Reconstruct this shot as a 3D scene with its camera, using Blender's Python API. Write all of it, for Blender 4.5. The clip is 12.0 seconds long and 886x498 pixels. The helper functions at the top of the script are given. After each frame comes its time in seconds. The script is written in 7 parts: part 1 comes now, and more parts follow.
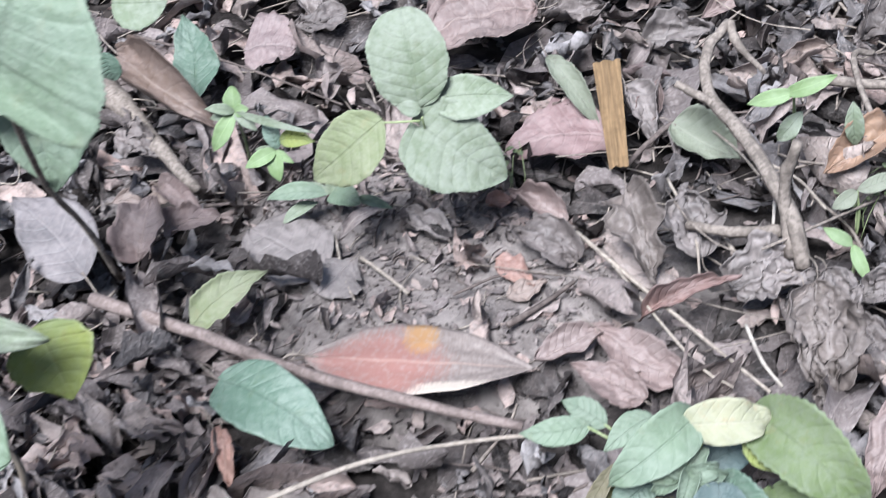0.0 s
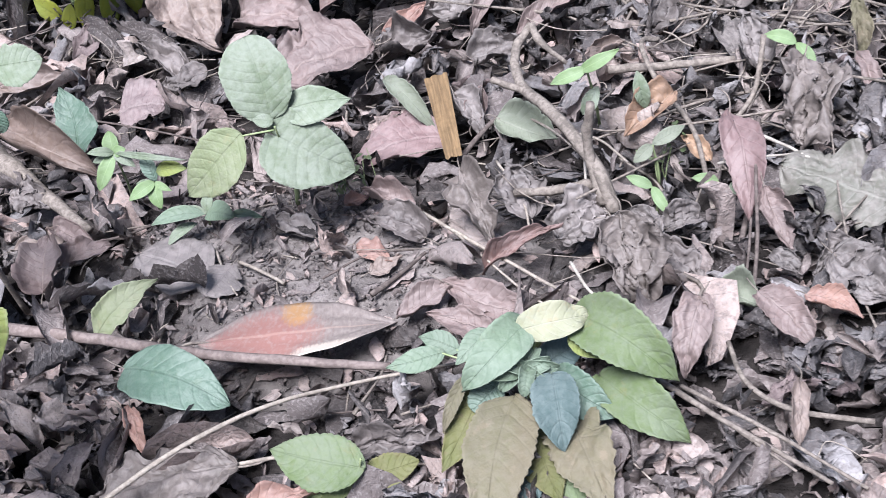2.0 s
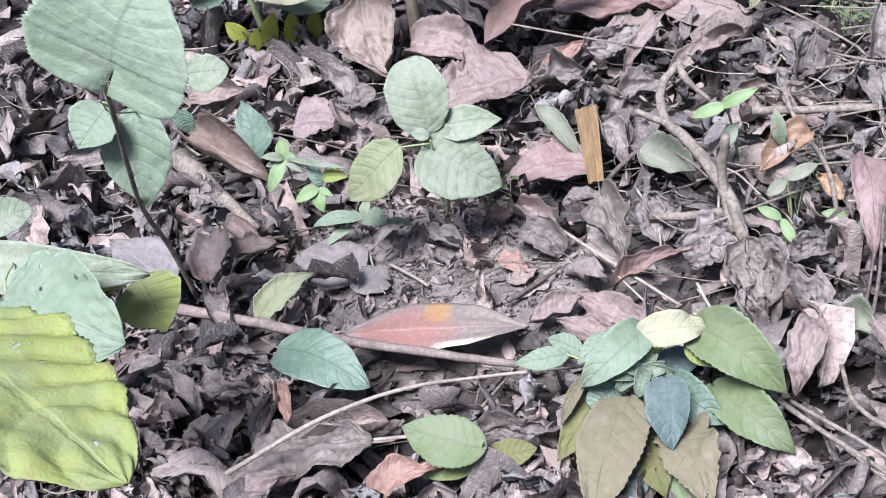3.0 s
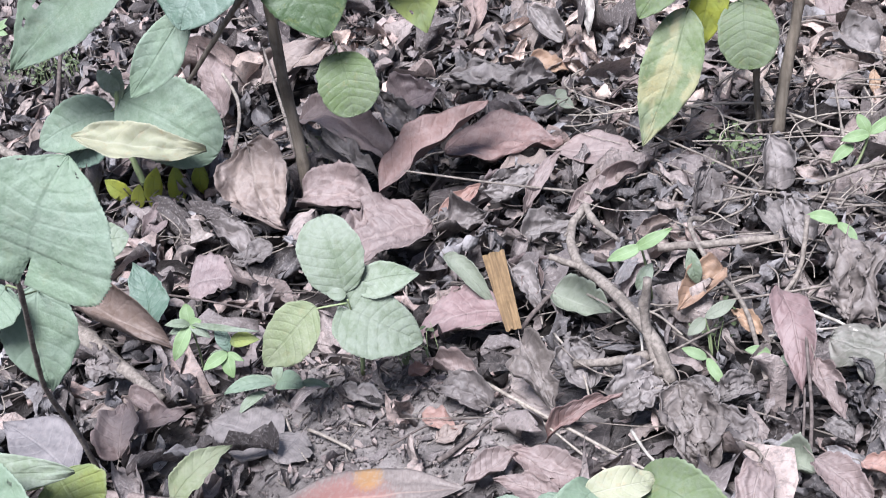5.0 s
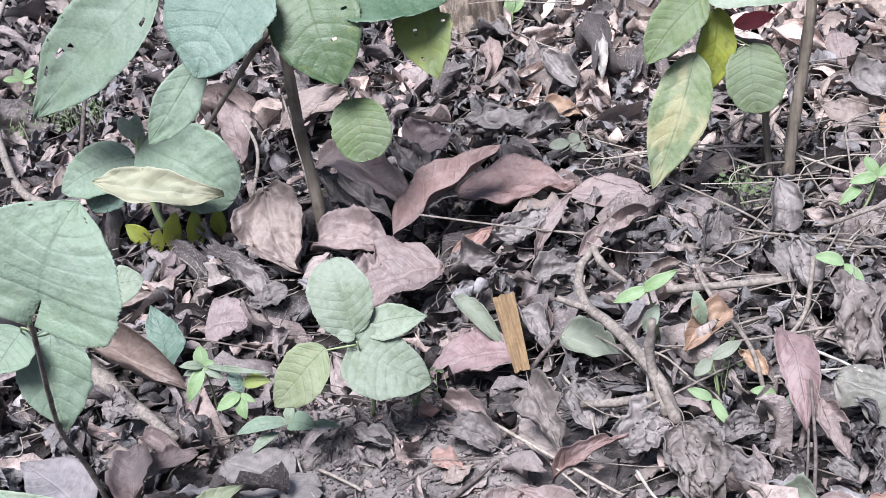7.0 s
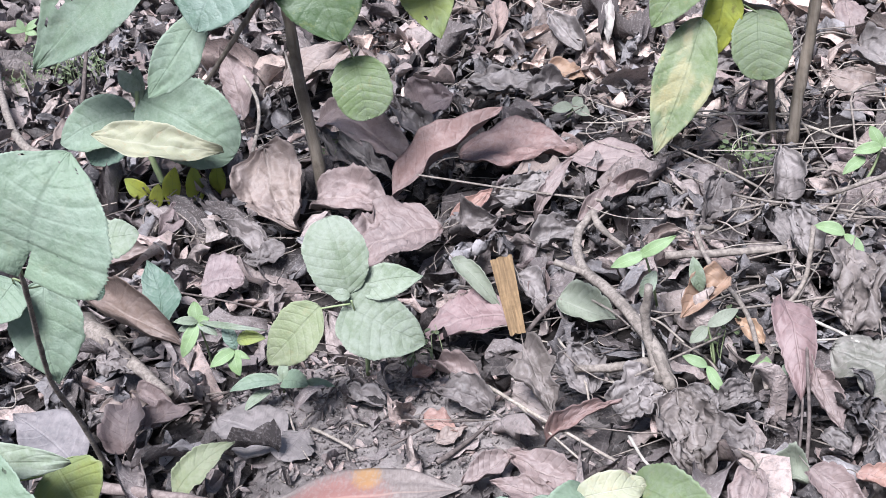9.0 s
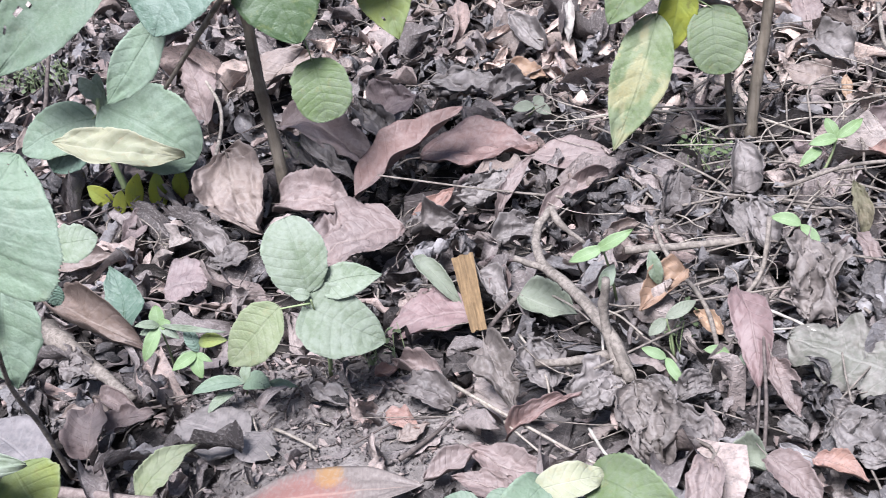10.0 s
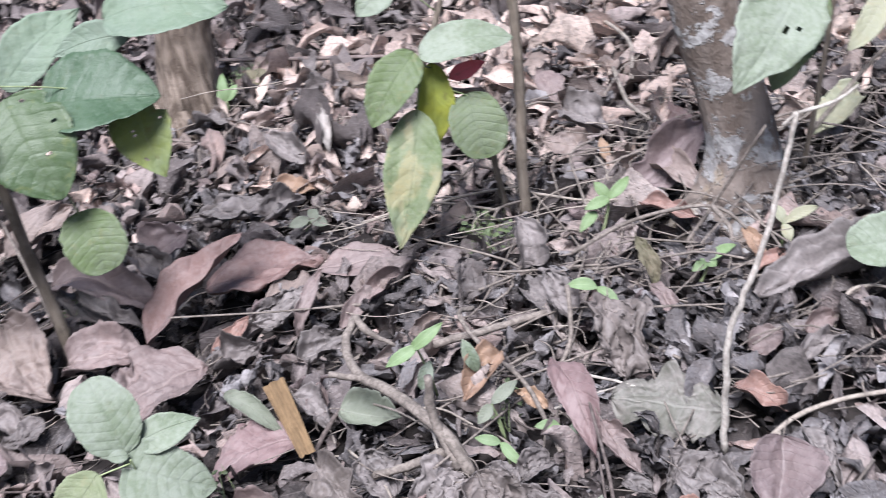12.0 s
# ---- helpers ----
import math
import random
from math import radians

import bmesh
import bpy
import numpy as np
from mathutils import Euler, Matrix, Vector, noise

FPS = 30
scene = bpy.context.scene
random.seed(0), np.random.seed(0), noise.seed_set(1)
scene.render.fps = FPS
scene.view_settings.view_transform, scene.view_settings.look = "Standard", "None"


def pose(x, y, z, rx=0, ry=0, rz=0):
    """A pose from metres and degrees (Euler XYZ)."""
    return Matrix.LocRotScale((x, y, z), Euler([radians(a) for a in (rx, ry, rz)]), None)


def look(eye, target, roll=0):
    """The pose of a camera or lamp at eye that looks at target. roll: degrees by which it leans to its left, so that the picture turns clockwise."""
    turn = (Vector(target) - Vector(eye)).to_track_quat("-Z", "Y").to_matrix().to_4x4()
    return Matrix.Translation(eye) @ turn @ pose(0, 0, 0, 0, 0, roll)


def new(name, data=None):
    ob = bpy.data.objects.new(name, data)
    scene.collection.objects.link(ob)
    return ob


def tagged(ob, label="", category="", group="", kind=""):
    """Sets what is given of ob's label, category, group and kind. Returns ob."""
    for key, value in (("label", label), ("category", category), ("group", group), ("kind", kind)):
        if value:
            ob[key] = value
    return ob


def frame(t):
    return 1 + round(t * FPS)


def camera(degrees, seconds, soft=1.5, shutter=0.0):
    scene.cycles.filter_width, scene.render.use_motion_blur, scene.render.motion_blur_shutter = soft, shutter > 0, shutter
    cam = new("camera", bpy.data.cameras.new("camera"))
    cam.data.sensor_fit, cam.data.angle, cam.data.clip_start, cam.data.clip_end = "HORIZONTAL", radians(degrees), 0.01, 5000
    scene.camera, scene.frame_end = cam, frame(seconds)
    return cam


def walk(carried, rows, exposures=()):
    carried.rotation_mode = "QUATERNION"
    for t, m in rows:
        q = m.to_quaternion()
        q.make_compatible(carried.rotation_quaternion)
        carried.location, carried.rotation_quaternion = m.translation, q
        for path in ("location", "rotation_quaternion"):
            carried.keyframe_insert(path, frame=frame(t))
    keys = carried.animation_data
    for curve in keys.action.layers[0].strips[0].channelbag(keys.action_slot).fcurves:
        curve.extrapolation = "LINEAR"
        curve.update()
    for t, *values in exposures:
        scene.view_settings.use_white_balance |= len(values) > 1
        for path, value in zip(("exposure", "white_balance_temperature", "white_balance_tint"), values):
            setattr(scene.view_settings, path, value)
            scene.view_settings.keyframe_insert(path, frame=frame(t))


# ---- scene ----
# The litter slope rises gently to the right; everything is laid out in
# slope coordinates (u right, v ahead, h above the litter) and turned by SLOPE.
SLOPE = Matrix.Rotation(radians(-12), 4, "Y")
cam = camera(38.0, 12.0, soft=0.75, shutter=0.35)
PATH = [
    (0, (0.361, 0.283, 0.939), (-0.041, 1.704, -0.41), -7.9),
    (0.1, (0.352, 0.254, 0.939), (-0.033, 1.606, -0.339), -8.0),
    (0.2, (0.341, 0.224, 0.935), (-0.047, 1.582, -0.336), -8.1),
    (0.3, (0.339, 0.204, 0.934), (-0.052, 1.55, -0.349), -8.2),
    (0.4, (0.337, 0.178, 0.933), (-0.054, 1.521, -0.353), -8.0),
    (0.5, (0.329, 0.155, 0.934), (-0.067, 1.579, -0.414), -7.4),
    (0.8, (0.344, 0.132, 0.939), (-0.033, 1.495, -0.329), -8.2),
    (1, (0.353, 0.113, 0.946), (-0.012, 1.585, -0.358), -9.0),
    (1.2, (0.371, 0.108, 0.945), (0.052, 1.543, -0.258), -10.0),
    (1.5, (0.403, 0.099, 0.942), (0.104, 1.623, -0.319), -11.0),
    (2, (0.449, 0.039, 0.95), (0.189, 1.593, -0.281), -11.5),
    (2.2, (0.465, 0.015, 0.95), (0.197, 1.505, -0.198), -11.3),
    (2.5, (0.474, -0.035, 0.963), (0.131, 1.56, -0.194), -10.9),
    (2.7, (0.49, -0.053, 0.965), (0.112, 1.456, -0.126), -11.2),
    (3, (0.493, -0.081, 0.968), (-0.007, 1.498, -0.152), -12.1),
    (3.2, (0.486, -0.082, 0.972), (-0.01, 1.532, -0.1), -11.5),
    (4.8, (0.396, -0.026, 0.993), (0.13, 1.674, -0.027), -10.7),
    (5, (0.403, -0.03, 0.996), (0.143, 1.681, -0.007), -10.8),
    (5.5, (0.416, -0.036, 1.001), (0.179, 1.697, 0.031), -10.6),
    (6, (0.431, -0.043, 1.002), (0.203, 1.696, 0.041), -11.0),
    (6.5, (0.439, -0.05, 1.006), (0.165, 1.69, 0.059), -11.4),
    (7, (0.434, -0.051, 1.003), (0.136, 1.69, 0.066), -11.5),
    (7.5, (0.426, -0.05, 1.0), (0.116, 1.683, 0.051), -11.0),
    (7.7, (0.422, -0.047, 0.999), (0.108, 1.674, 0.03), -10.7),
    (9.3, (0.448, -0.042, 0.991), (0.136, 1.67, 0.006), -10.5),
    (9.5, (0.451, -0.046, 0.988), (0.15, 1.67, 0.006), -10.9),
    (10, (0.466, -0.052, 0.983), (0.189, 1.668, 0.001), -11.1),
    (10.5, (0.493, -0.072, 0.973), (0.28, 1.652, -0.017), -10.2),
    (10.7, (0.501, -0.081, 0.978), (0.313, 1.559, 0.037), -10.2),
    (11, (0.494, -0.074, 0.982), (0.333, 1.672, 0.021), -11.0),
    (11.2, (0.48, -0.066, 0.987), (0.416, 1.612, 0.099), -11.4),
    (11.3, (0.474, -0.066, 0.99), (0.419, 1.622, 0.12), -12.1),
    (11.5, (0.451, -0.057, 0.998), (0.421, 1.724, 0.088), -13.0),
    (11.7, (0.439, -0.048, 0.994), (0.445, 1.652, 0.145), -14.1),
    (12, (0.417, -0.032, 0.988), (0.529, 1.744, 0.075), -15.9),
]
walk(cam, [(t, SLOPE @ look(eye, target, roll)) for t, eye, target, roll in PATH],
     [(0, 1.05, 5700, 9), (0.5, 1.00, 5680, 11), (1.5, 1.02, 5720, 12), (3, 1.13, 5740, 14), (5, 1.05, 5720, 12), (7.5, 1.05, 5720, 12), (10, 1.11, 5760, 12), (11, 1.03, 5770, 12), (12, 0.89, 5780, 14)])

# ---- light: bright haze through a thin canopy, from behind the viewer, on the left ----
world = bpy.data.worlds.new("sky")
scene.world = world
world.use_nodes = True
wn = world.node_tree.nodes
sky = wn.new("ShaderNodeTexSky")
sky.sky_type, sky.sun_disc = "NISHITA", False
sky.sun_elevation, sky.sun_rotation = radians(57), radians(-150)
sky.air_density, sky.dust_density = 1.2, 3.0
world.node_tree.links.new(sky.outputs[0], wn["Background"].inputs[0])
wn["Background"].inputs[1].default_value = 0.057
sun = new("sun", bpy.data.lights.new("sun", "SUN"))
sun.data.energy, sun.data.angle, sun.data.color = 4.9, radians(23), (1.0, 0.96, 0.92)
sun.matrix_world = look((-2.7, -4.7, 8.4), (0, 0, 0))


# ---- materials ----
class Nodes:
    """A short way to write node trees."""

    def __init__(self, name):
        self.mat = bpy.data.materials.new(name)
        self.mat.use_nodes = True
        self.tree = self.mat.node_tree
        self.bsdf = self.tree.nodes["Principled BSDF"]
        self.out = self.tree.nodes["Material Output"]

    def put(self, socket, value):
        if isinstance(value, bpy.types.NodeSocket):
            self.tree.links.new(value, socket)
        else:
            socket.default_value = value

    def math(self, op, a, b=0.0, clamp=False):
        n = self.tree.nodes.new("ShaderNodeMath")
        n.operation, n.use_clamp = op, clamp
        self.put(n.inputs[0], a)
        self.put(n.inputs[1], b)
        return n.outputs[0]

    def ramp(self, value, low, high):
        n = self.tree.nodes.new("ShaderNodeMapRange")
        n.interpolation_type = "SMOOTHSTEP"
        self.put(n.inputs[0], value)
        n.inputs[1].default_value, n.inputs[2].default_value = low, high
        return n.outputs[0]

    def mix(self, f, a, b, blend="MIX"):
        n = self.tree.nodes.new("ShaderNodeMix")
        n.data_type, n.blend_type = "RGBA", blend
        self.put(n.inputs[0], f)
        self.put(n.inputs[6], a if isinstance(a, bpy.types.NodeSocket) else (*a, 1))
        self.put(n.inputs[7], b if isinstance(b, bpy.types.NodeSocket) else (*b, 1))
        return n.outputs[2]

    def coords(self, which):
        return self.tree.nodes.new("ShaderNodeTexCoord").outputs[which]

    def noise(self, scale, detail=3.0, vector=None, rough=0.55, stretch=None, offset=None):
        v = vector or self.coords("Object")
        if stretch or offset is not None:
            m = self.tree.nodes.new("ShaderNodeMapping")
            self.put(m.inputs[0], v)
            if stretch:
                m.inputs[3].default_value = stretch
            if offset is not None:
                c = self.tree.nodes.new("ShaderNodeCombineXYZ")
                for k in range(3):
                    self.put(c.inputs[k], self.math("MULTIPLY", offset, 37.0 + 11 * k))
                self.put(m.inputs[1], c.outputs[0])
            v = m.outputs[0]
        n = self.tree.nodes.new("ShaderNodeTexNoise")
        self.put(n.inputs["Vector"], v)
        n.inputs["Scale"].default_value, n.inputs["Detail"].default_value = scale, detail
        n.inputs["Roughness"].default_value = rough
        return n.outputs[0]

    def cells(self, scale, vector=None, offset=None):
        """Distance from the nearest edge of a net of cells."""
        v = vector or self.coords("Object")
        warp = self.tree.nodes.new("ShaderNodeVectorMath")
        warp.operation = "MULTIPLY_ADD"
        noise_node = self.tree.nodes.new("ShaderNodeTexNoise")
        noise_node.inputs["Scale"].default_value = scale * 0.5
        self.put(noise_node.inputs["Vector"], v)
        self.put(warp.inputs[0], noise_node.outputs["Color"])
        warp.inputs[1].default_value = (0.6 / scale,) * 3
        self.put(warp.inputs[2], v)
        n = self.tree.nodes.new("ShaderNodeTexVoronoi")
        n.feature = "DISTANCE_TO_EDGE"
        n.inputs["Scale"].default_value = scale
        self.put(n.inputs["Vector"], warp.outputs[0])
        return n.outputs["Distance"]

    def colours(self, value, stops):
        n = self.tree.nodes.new("ShaderNodeValToRGB")
        self.put(n.inputs[0], value)
        e = n.color_ramp.elements
        while len(e) < len(stops):
            e.new(0.5)
        for k, (at, c) in enumerate(stops):
            e[k].position, e[k].color = at, (*c, 1)
        return n.outputs[0]

    def bump(self, height, strength, distance):
        n = self.tree.nodes.new("ShaderNodeBump")
        n.inputs["Strength"].default_value, n.inputs["Distance"].default_value = strength, distance
        self.put(n.inputs["Height"], height)
        self.put(self.bsdf.inputs["Normal"], n.outputs[0])

    def done(self, colour, rough=0.7, see_through=0.0, spec=0.3):
        self.put(self.bsdf.inputs["Base Color"], colour)
        self.put(self.bsdf.inputs["Roughness"], rough)
        self.bsdf.inputs["Specular IOR Level"].default_value = spec
        if see_through:
            t = self.tree.nodes.new("ShaderNodeBsdfTranslucent")
            self.put(t.inputs[0], colour)
            m = self.tree.nodes.new("ShaderNodeMixShader")
            m.inputs[0].default_value = see_through
            self.put(m.inputs[1], self.bsdf.outputs[0])
            self.put(m.inputs[2], t.outputs[0])
            self.put(self.out.inputs[0], m.outputs[0])
        return self.mat


def veins(n, count, slant=0.45):
    """Masks of a leaf's midrib and side veins, from its own coordinates: x across, y along."""
    sep = n.tree.nodes.new("ShaderNodeSeparateXYZ")
    n.put(sep.inputs[0], n.coords("UV"))
    wobble = n.math("MULTIPLY", n.math("SUBTRACT", n.noise(30.0, 2), 0.5), 0.03)
    across = n.math("MULTIPLY", n.math("ABSOLUTE", n.math("SUBTRACT", sep.outputs[0], 0.5)), 2.0)
    midrib = n.math("SUBTRACT", 1.0, n.ramp(across, 0.015, 0.07))
    along = n.math("SUBTRACT", n.math("ADD", sep.outputs[1], wobble), n.math("MULTIPLY", n.math("POWER", across, 1.25), slant * 0.42))
    saw = n.math("ABSOLUTE", n.math("SUBTRACT", n.math("FRACT", n.math("MULTIPLY", along, count)), 0.5))
    side = n.math("SUBTRACT", 1.0, n.ramp(saw, 0.006, 0.05))
    return across, midrib, side, saw


def leaf_material(name, main, second, vein, blotch, dust=0.3, dust_colour=(0.42, 0.46, 0.42), rough=0.6,
                  see_through=0.2, count=9.0, quilt=0.5, vein_amount=0.5, blotch_amount=0.5, spec=0.3, patch=None, crease=0.0, edge=0.0, grit=0.55):
    """A leaf: two mixed tones, veins, mottling, dry blotches, dust and a netted, quilted relief."""
    n = Nodes(name)
    rnd = n.tree.nodes.new("ShaderNodeObjectInfo").outputs["Random"]
    across, midrib, side, saw = veins(n, count)
    broad = n.noise(14.0, 3, offset=rnd)
    fine = n.noise(150.0, 4, offset=rnd)
    mottle = n.noise(80.0, 5, offset=rnd, rough=0.65)
    net = n.cells(210.0)
    c = n.mix(n.ramp(broad, 0.35, 0.65), main, second)
    if patch:
        c = n.mix(n.math("MULTIPLY", n.ramp(n.noise(11.0, 2, offset=rnd, stretch=(1, 2.2, 1)), 0.5, 0.62), 0.9), c, patch)
    c = n.mix(n.math("MULTIPLY", n.ramp(mottle, 0.48, 0.66), 0.26 if crease else 0.12), c, tuple(0.62 * q for q in main))
    c = n.mix(n.math("MULTIPLY", n.ramp(n.noise(55.0, 5, offset=rnd, rough=0.65), 0.57, 0.66), blotch_amount), c, blotch)
    veinmask = n.math("MULTIPLY", n.math("MAXIMUM", midrib, n.math("MULTIPLY", side, 0.6)), vein_amount)
    c = n.mix(veinmask, c, vein)
    netline = n.math("SUBTRACT", 1.0, n.ramp(net, 0.0, 0.10))
    c = n.mix(n.math("MULTIPLY", netline, 0.05), c, tuple(0.55 * q for q in main))
    c = n.mix(n.math("MULTIPLY", n.ramp(n.math("ADD", n.math("MULTIPLY", broad, 0.5), n.math("MULTIPLY", fine, 0.5)), 0.36, 0.66), dust), c, dust_colour)
    c = n.mix(n.math("MULTIPLY", n.math("SUBTRACT", rnd, 0.5), 0.3), c, (0.0, 0.0, 0.0), "MIX")
    if edge:
        rim = n.ramp(n.math("ADD", across, n.math("MULTIPLY", n.math("SUBTRACT", mottle, 0.5), 1.2)), 0.75, 1.1)
        c = n.mix(n.math("MULTIPLY", rim, edge), c, blotch)
    if not crease:
        margin = n.ramp(n.math("ADD", across, n.math("MULTIPLY", n.math("SUBTRACT", fine, 0.5), 0.12)), 0.93, 0.985)
        c = n.mix(n.math("MULTIPLY", margin, 0.15), c, tuple(1.45 * q for q in dust_colour))
    small = n.noise(420.0, 3)
    h = n.math("ADD", n.math("MULTIPLY", n.ramp(saw, 0.0, 0.30), 0.12 * quilt), n.math("MULTIPLY", n.math("SUBTRACT", 1.0, n.ramp(saw, 0.0, 0.15)), -0.20 * quilt - 0.30 * crease))
    h = n.math("ADD", h, n.math("MULTIPLY", midrib, -0.5 * quilt - 0.7 * crease))
    h = n.math("ADD", h, n.math("MULTIPLY", n.ramp(net, 0.0, 0.45), 0.12 * quilt))
    h = n.math("ADD", h, n.math("MULTIPLY", n.noise(85.0, 2, offset=rnd, stretch=(1.5, 0.8, 1)), 0.6 * quilt))
    h = n.math("ADD", h, n.math("MULTIPLY", fine, 0.7 * grit))
    h = n.math("ADD", h, n.math("MULTIPLY", small, 0.35 * grit))
    if crease:
        line = n.math("ABSOLUTE", n.math("SUBTRACT", n.noise(46.0, 4, offset=rnd), 0.5))
        h = n.math("ADD", h, n.math("MULTIPLY", n.ramp(line, 0.0, 0.16), 0.4 * crease))
    n.bump(h, 0.75, 0.0024 + 0.0004 * crease)
    return n.done(c, n.math("ADD", rough, n.math("MULTIPLY", fine, 0.2)), see_through, spec)


def litter_material(name, stops, per_island, see_through=0.06, tone=1.0):
    """Dry leaf litter: every piece takes its own tone, then stains, veins and grain."""
    n = Nodes(name)
    if per_island:
        rnd = n.tree.nodes.new("ShaderNodeNewGeometry").outputs["Random Per Island"]
    else:
        rnd = n.tree.nodes.new("ShaderNodeObjectInfo").outputs["Random"]
    across, midrib, side, saw = veins(n, 8.0)
    c = n.colours(rnd, stops)
    broad = n.noise(22.0, 4, offset=rnd)
    fine = n.noise(240.0, 4, offset=rnd)
    c = n.mix(n.math("MULTIPLY", n.ramp(broad, 0.42, 0.7), 0.4), c, (0.075, 0.062, 0.058))
    c = n.mix(n.math("MULTIPLY", n.ramp(n.noise(90.0, 5, offset=rnd, rough=0.65), 0.47, 0.62), 0.45), c, (0.085, 0.070, 0.066))
    c = n.mix(n.math("MULTIPLY", n.ramp(fine, 0.5, 0.68), 0.35), c, tuple(tone * q for q in (0.37, 0.335, 0.325)))
    c = n.mix(n.math("MULTIPLY", n.math("MAXIMUM", midrib, n.math("MULTIPLY", side, 0.5)), 0.35), c, tuple(tone * q for q in (0.37, 0.32, 0.30)))
    h = n.math("ADD", n.math("MULTIPLY", side, -0.35), fine)
    h = n.math("ADD", h, n.math("MULTIPLY", n.noise(75.0, 3, offset=rnd), 1.1))
    n.bump(h, 0.75, 0.0030)
    return n.done(c, n.math("ADD", 0.48, n.math("MULTIPLY", broad, 0.3)), see_through, 0.25)


def wood_material(name, main, second, scale=60.0, stretch=(1, 1, 0.15), rough=0.8, relief=0.0012, lichen=0.0):
    """Bark or bare wood: streaked grain, darker weathered stretches, small pits and, on request, plates of lichen."""
    n = Nodes(name)
    rnd = n.tree.nodes.new("ShaderNodeObjectInfo").outputs["Random"]
    grain = n.noise(scale, 5, stretch=stretch, offset=rnd)
    broad = n.noise(scale * 0.22, 3, offset=rnd)
    fine = n.noise(scale * 5, 4, stretch=tuple(0.5 + 0.5 * q for q in stretch))
    c = n.mix(n.ramp(grain, 0.35, 0.65), main, second)
    c = n.mix(n.math("MULTIPLY", n.ramp(broad, 0.45, 0.7), 0.6), c, tuple(v * 0.5 for v in main))
    c = n.mix(n.math("MULTIPLY", n.ramp(fine, 0.55, 0.75), 0.35), c, tuple(v * 1.25 for v in second))
    height = n.math("ADD", grain, n.math("MULTIPLY", fine, 0.4))
    if lichen:
        warp = n.noise(scale * 0.45, 6, offset=rnd, rough=0.7)
        plate = n.ramp(warp, 0.52, 0.56)
        tone = n.mix(n.ramp(n.noise(scale * 2.2, 4), 0.4, 0.62), (0.30, 0.29, 0.285), (0.46, 0.45, 0.44))
        c = n.mix(n.math("MULTIPLY", plate, lichen), c, tone)
        tan = n.ramp(n.noise(scale * 0.3, 5, offset=rnd, stretch=(1, 1, 0.4)), 0.6, 0.66)
        c = n.mix(n.math("MULTIPLY", tan, 0.6), c, (0.36, 0.29, 0.21))
        height = n.math("ADD", height, n.math("MULTIPLY", plate, 0.3))
    n.bump(height, 0.8, relief)
    return n.done(c, rough, 0, 0.2)


def soil_material():
    """Soil dark for litter-gap shade; the trodden bare patch is dry and paler."""
    n = Nodes("soil")
    co = n.coords("Object")
    broad, mid, fine = n.noise(6.0, 4, co), n.noise(45.0, 5, co), n.noise(260.0, 5, co, 0.65)
    sep = n.tree.nodes.new("ShaderNodeSeparateXYZ")
    n.put(sep.inputs[0], co)
    du = n.math("DIVIDE", n.math("SUBTRACT", sep.outputs[0], 0.08), 0.30)
    dv = n.math("DIVIDE", n.math("SUBTRACT", sep.outputs[1], 1.27), 0.20)
    d = n.math("ADD", n.math("MULTIPLY", du, du), n.math("MULTIPLY", dv, dv))
    dry = n.math("SUBTRACT", 1.0, n.ramp(n.math("ADD", d, broad), 0.9, 2.2))
    # Shade between the litter leaves is put into this soil tone.
    gap_dark = n.mix(n.ramp(mid, 0.35, 0.65), (0.022, 0.019, 0.018), (0.050, 0.043, 0.040))
    pale = n.mix(n.ramp(mid, 0.35, 0.65), (0.138, 0.121, 0.115), (0.250, 0.221, 0.209))
    pale = n.mix(n.math("MULTIPLY", n.ramp(fine, 0.52, 0.7), 0.5), pale, (0.31, 0.28, 0.265))
    n.bump(n.math("ADD", n.math("MULTIPLY", mid, 0.8), fine), 1.0, 0.0035)
    return n.done(n.mix(dry, gap_dark, pale), 0.95, 0, 0.1)


GREY = [(0.0, (0.050, 0.043, 0.042)), (0.18, (0.115, 0.098, 0.095)), (0.5, (0.230, 0.195, 0.188)), (0.72, (0.335, 0.275, 0.256)),
        (0.84, (0.370, 0.275, 0.246)), (0.93, (0.375, 0.308, 0.280)), (1.0, (0.330, 0.285, 0.265))]
SOIL = soil_material()
# Near-black tones put the shade of the litter's gaps into colour.
GAP_SHADE = [(0.0, (0.014, 0.012, 0.012)), (0.4, (0.026, 0.023, 0.022)), (0.8, (0.048, 0.041, 0.040)), (1.0, (0.080, 0.069, 0.066))]
LITTER = litter_material("dry_litter", GREY, True)
# Pale warm tones put the upper slope's sunlight into the leaf colour.
SUNLIT_LITTER = litter_material("sunlit_litter", [(0.0, (0.16, 0.131, 0.117)), (0.25, (0.34, 0.272, 0.240)), (0.6, (0.60, 0.472, 0.412)), (0.85, (0.68, 0.522, 0.446)), (1.0, (0.73, 0.615, 0.532))], True, 0.12, 1.2)
SHRIVELLED = litter_material("shrivelled_litter", [(0.0, (0.040, 0.037, 0.038)), (0.4, (0.105, 0.097, 0.099)), (0.8, (0.220, 0.206, 0.209)), (1.0, (0.33, 0.31, 0.312))], True, 0.03, 0.75)
SHADED_LITTER = litter_material("decayed_litter", GAP_SHADE, True, 0.0, 0.45)
DRY = dict(dust_colour=(0.36, 0.31, 0.30), rough=0.5, see_through=0.10, quilt=0.22, spec=0.4, crease=0.5, edge=0.3, grit=0.3, blotch_amount=0.35)
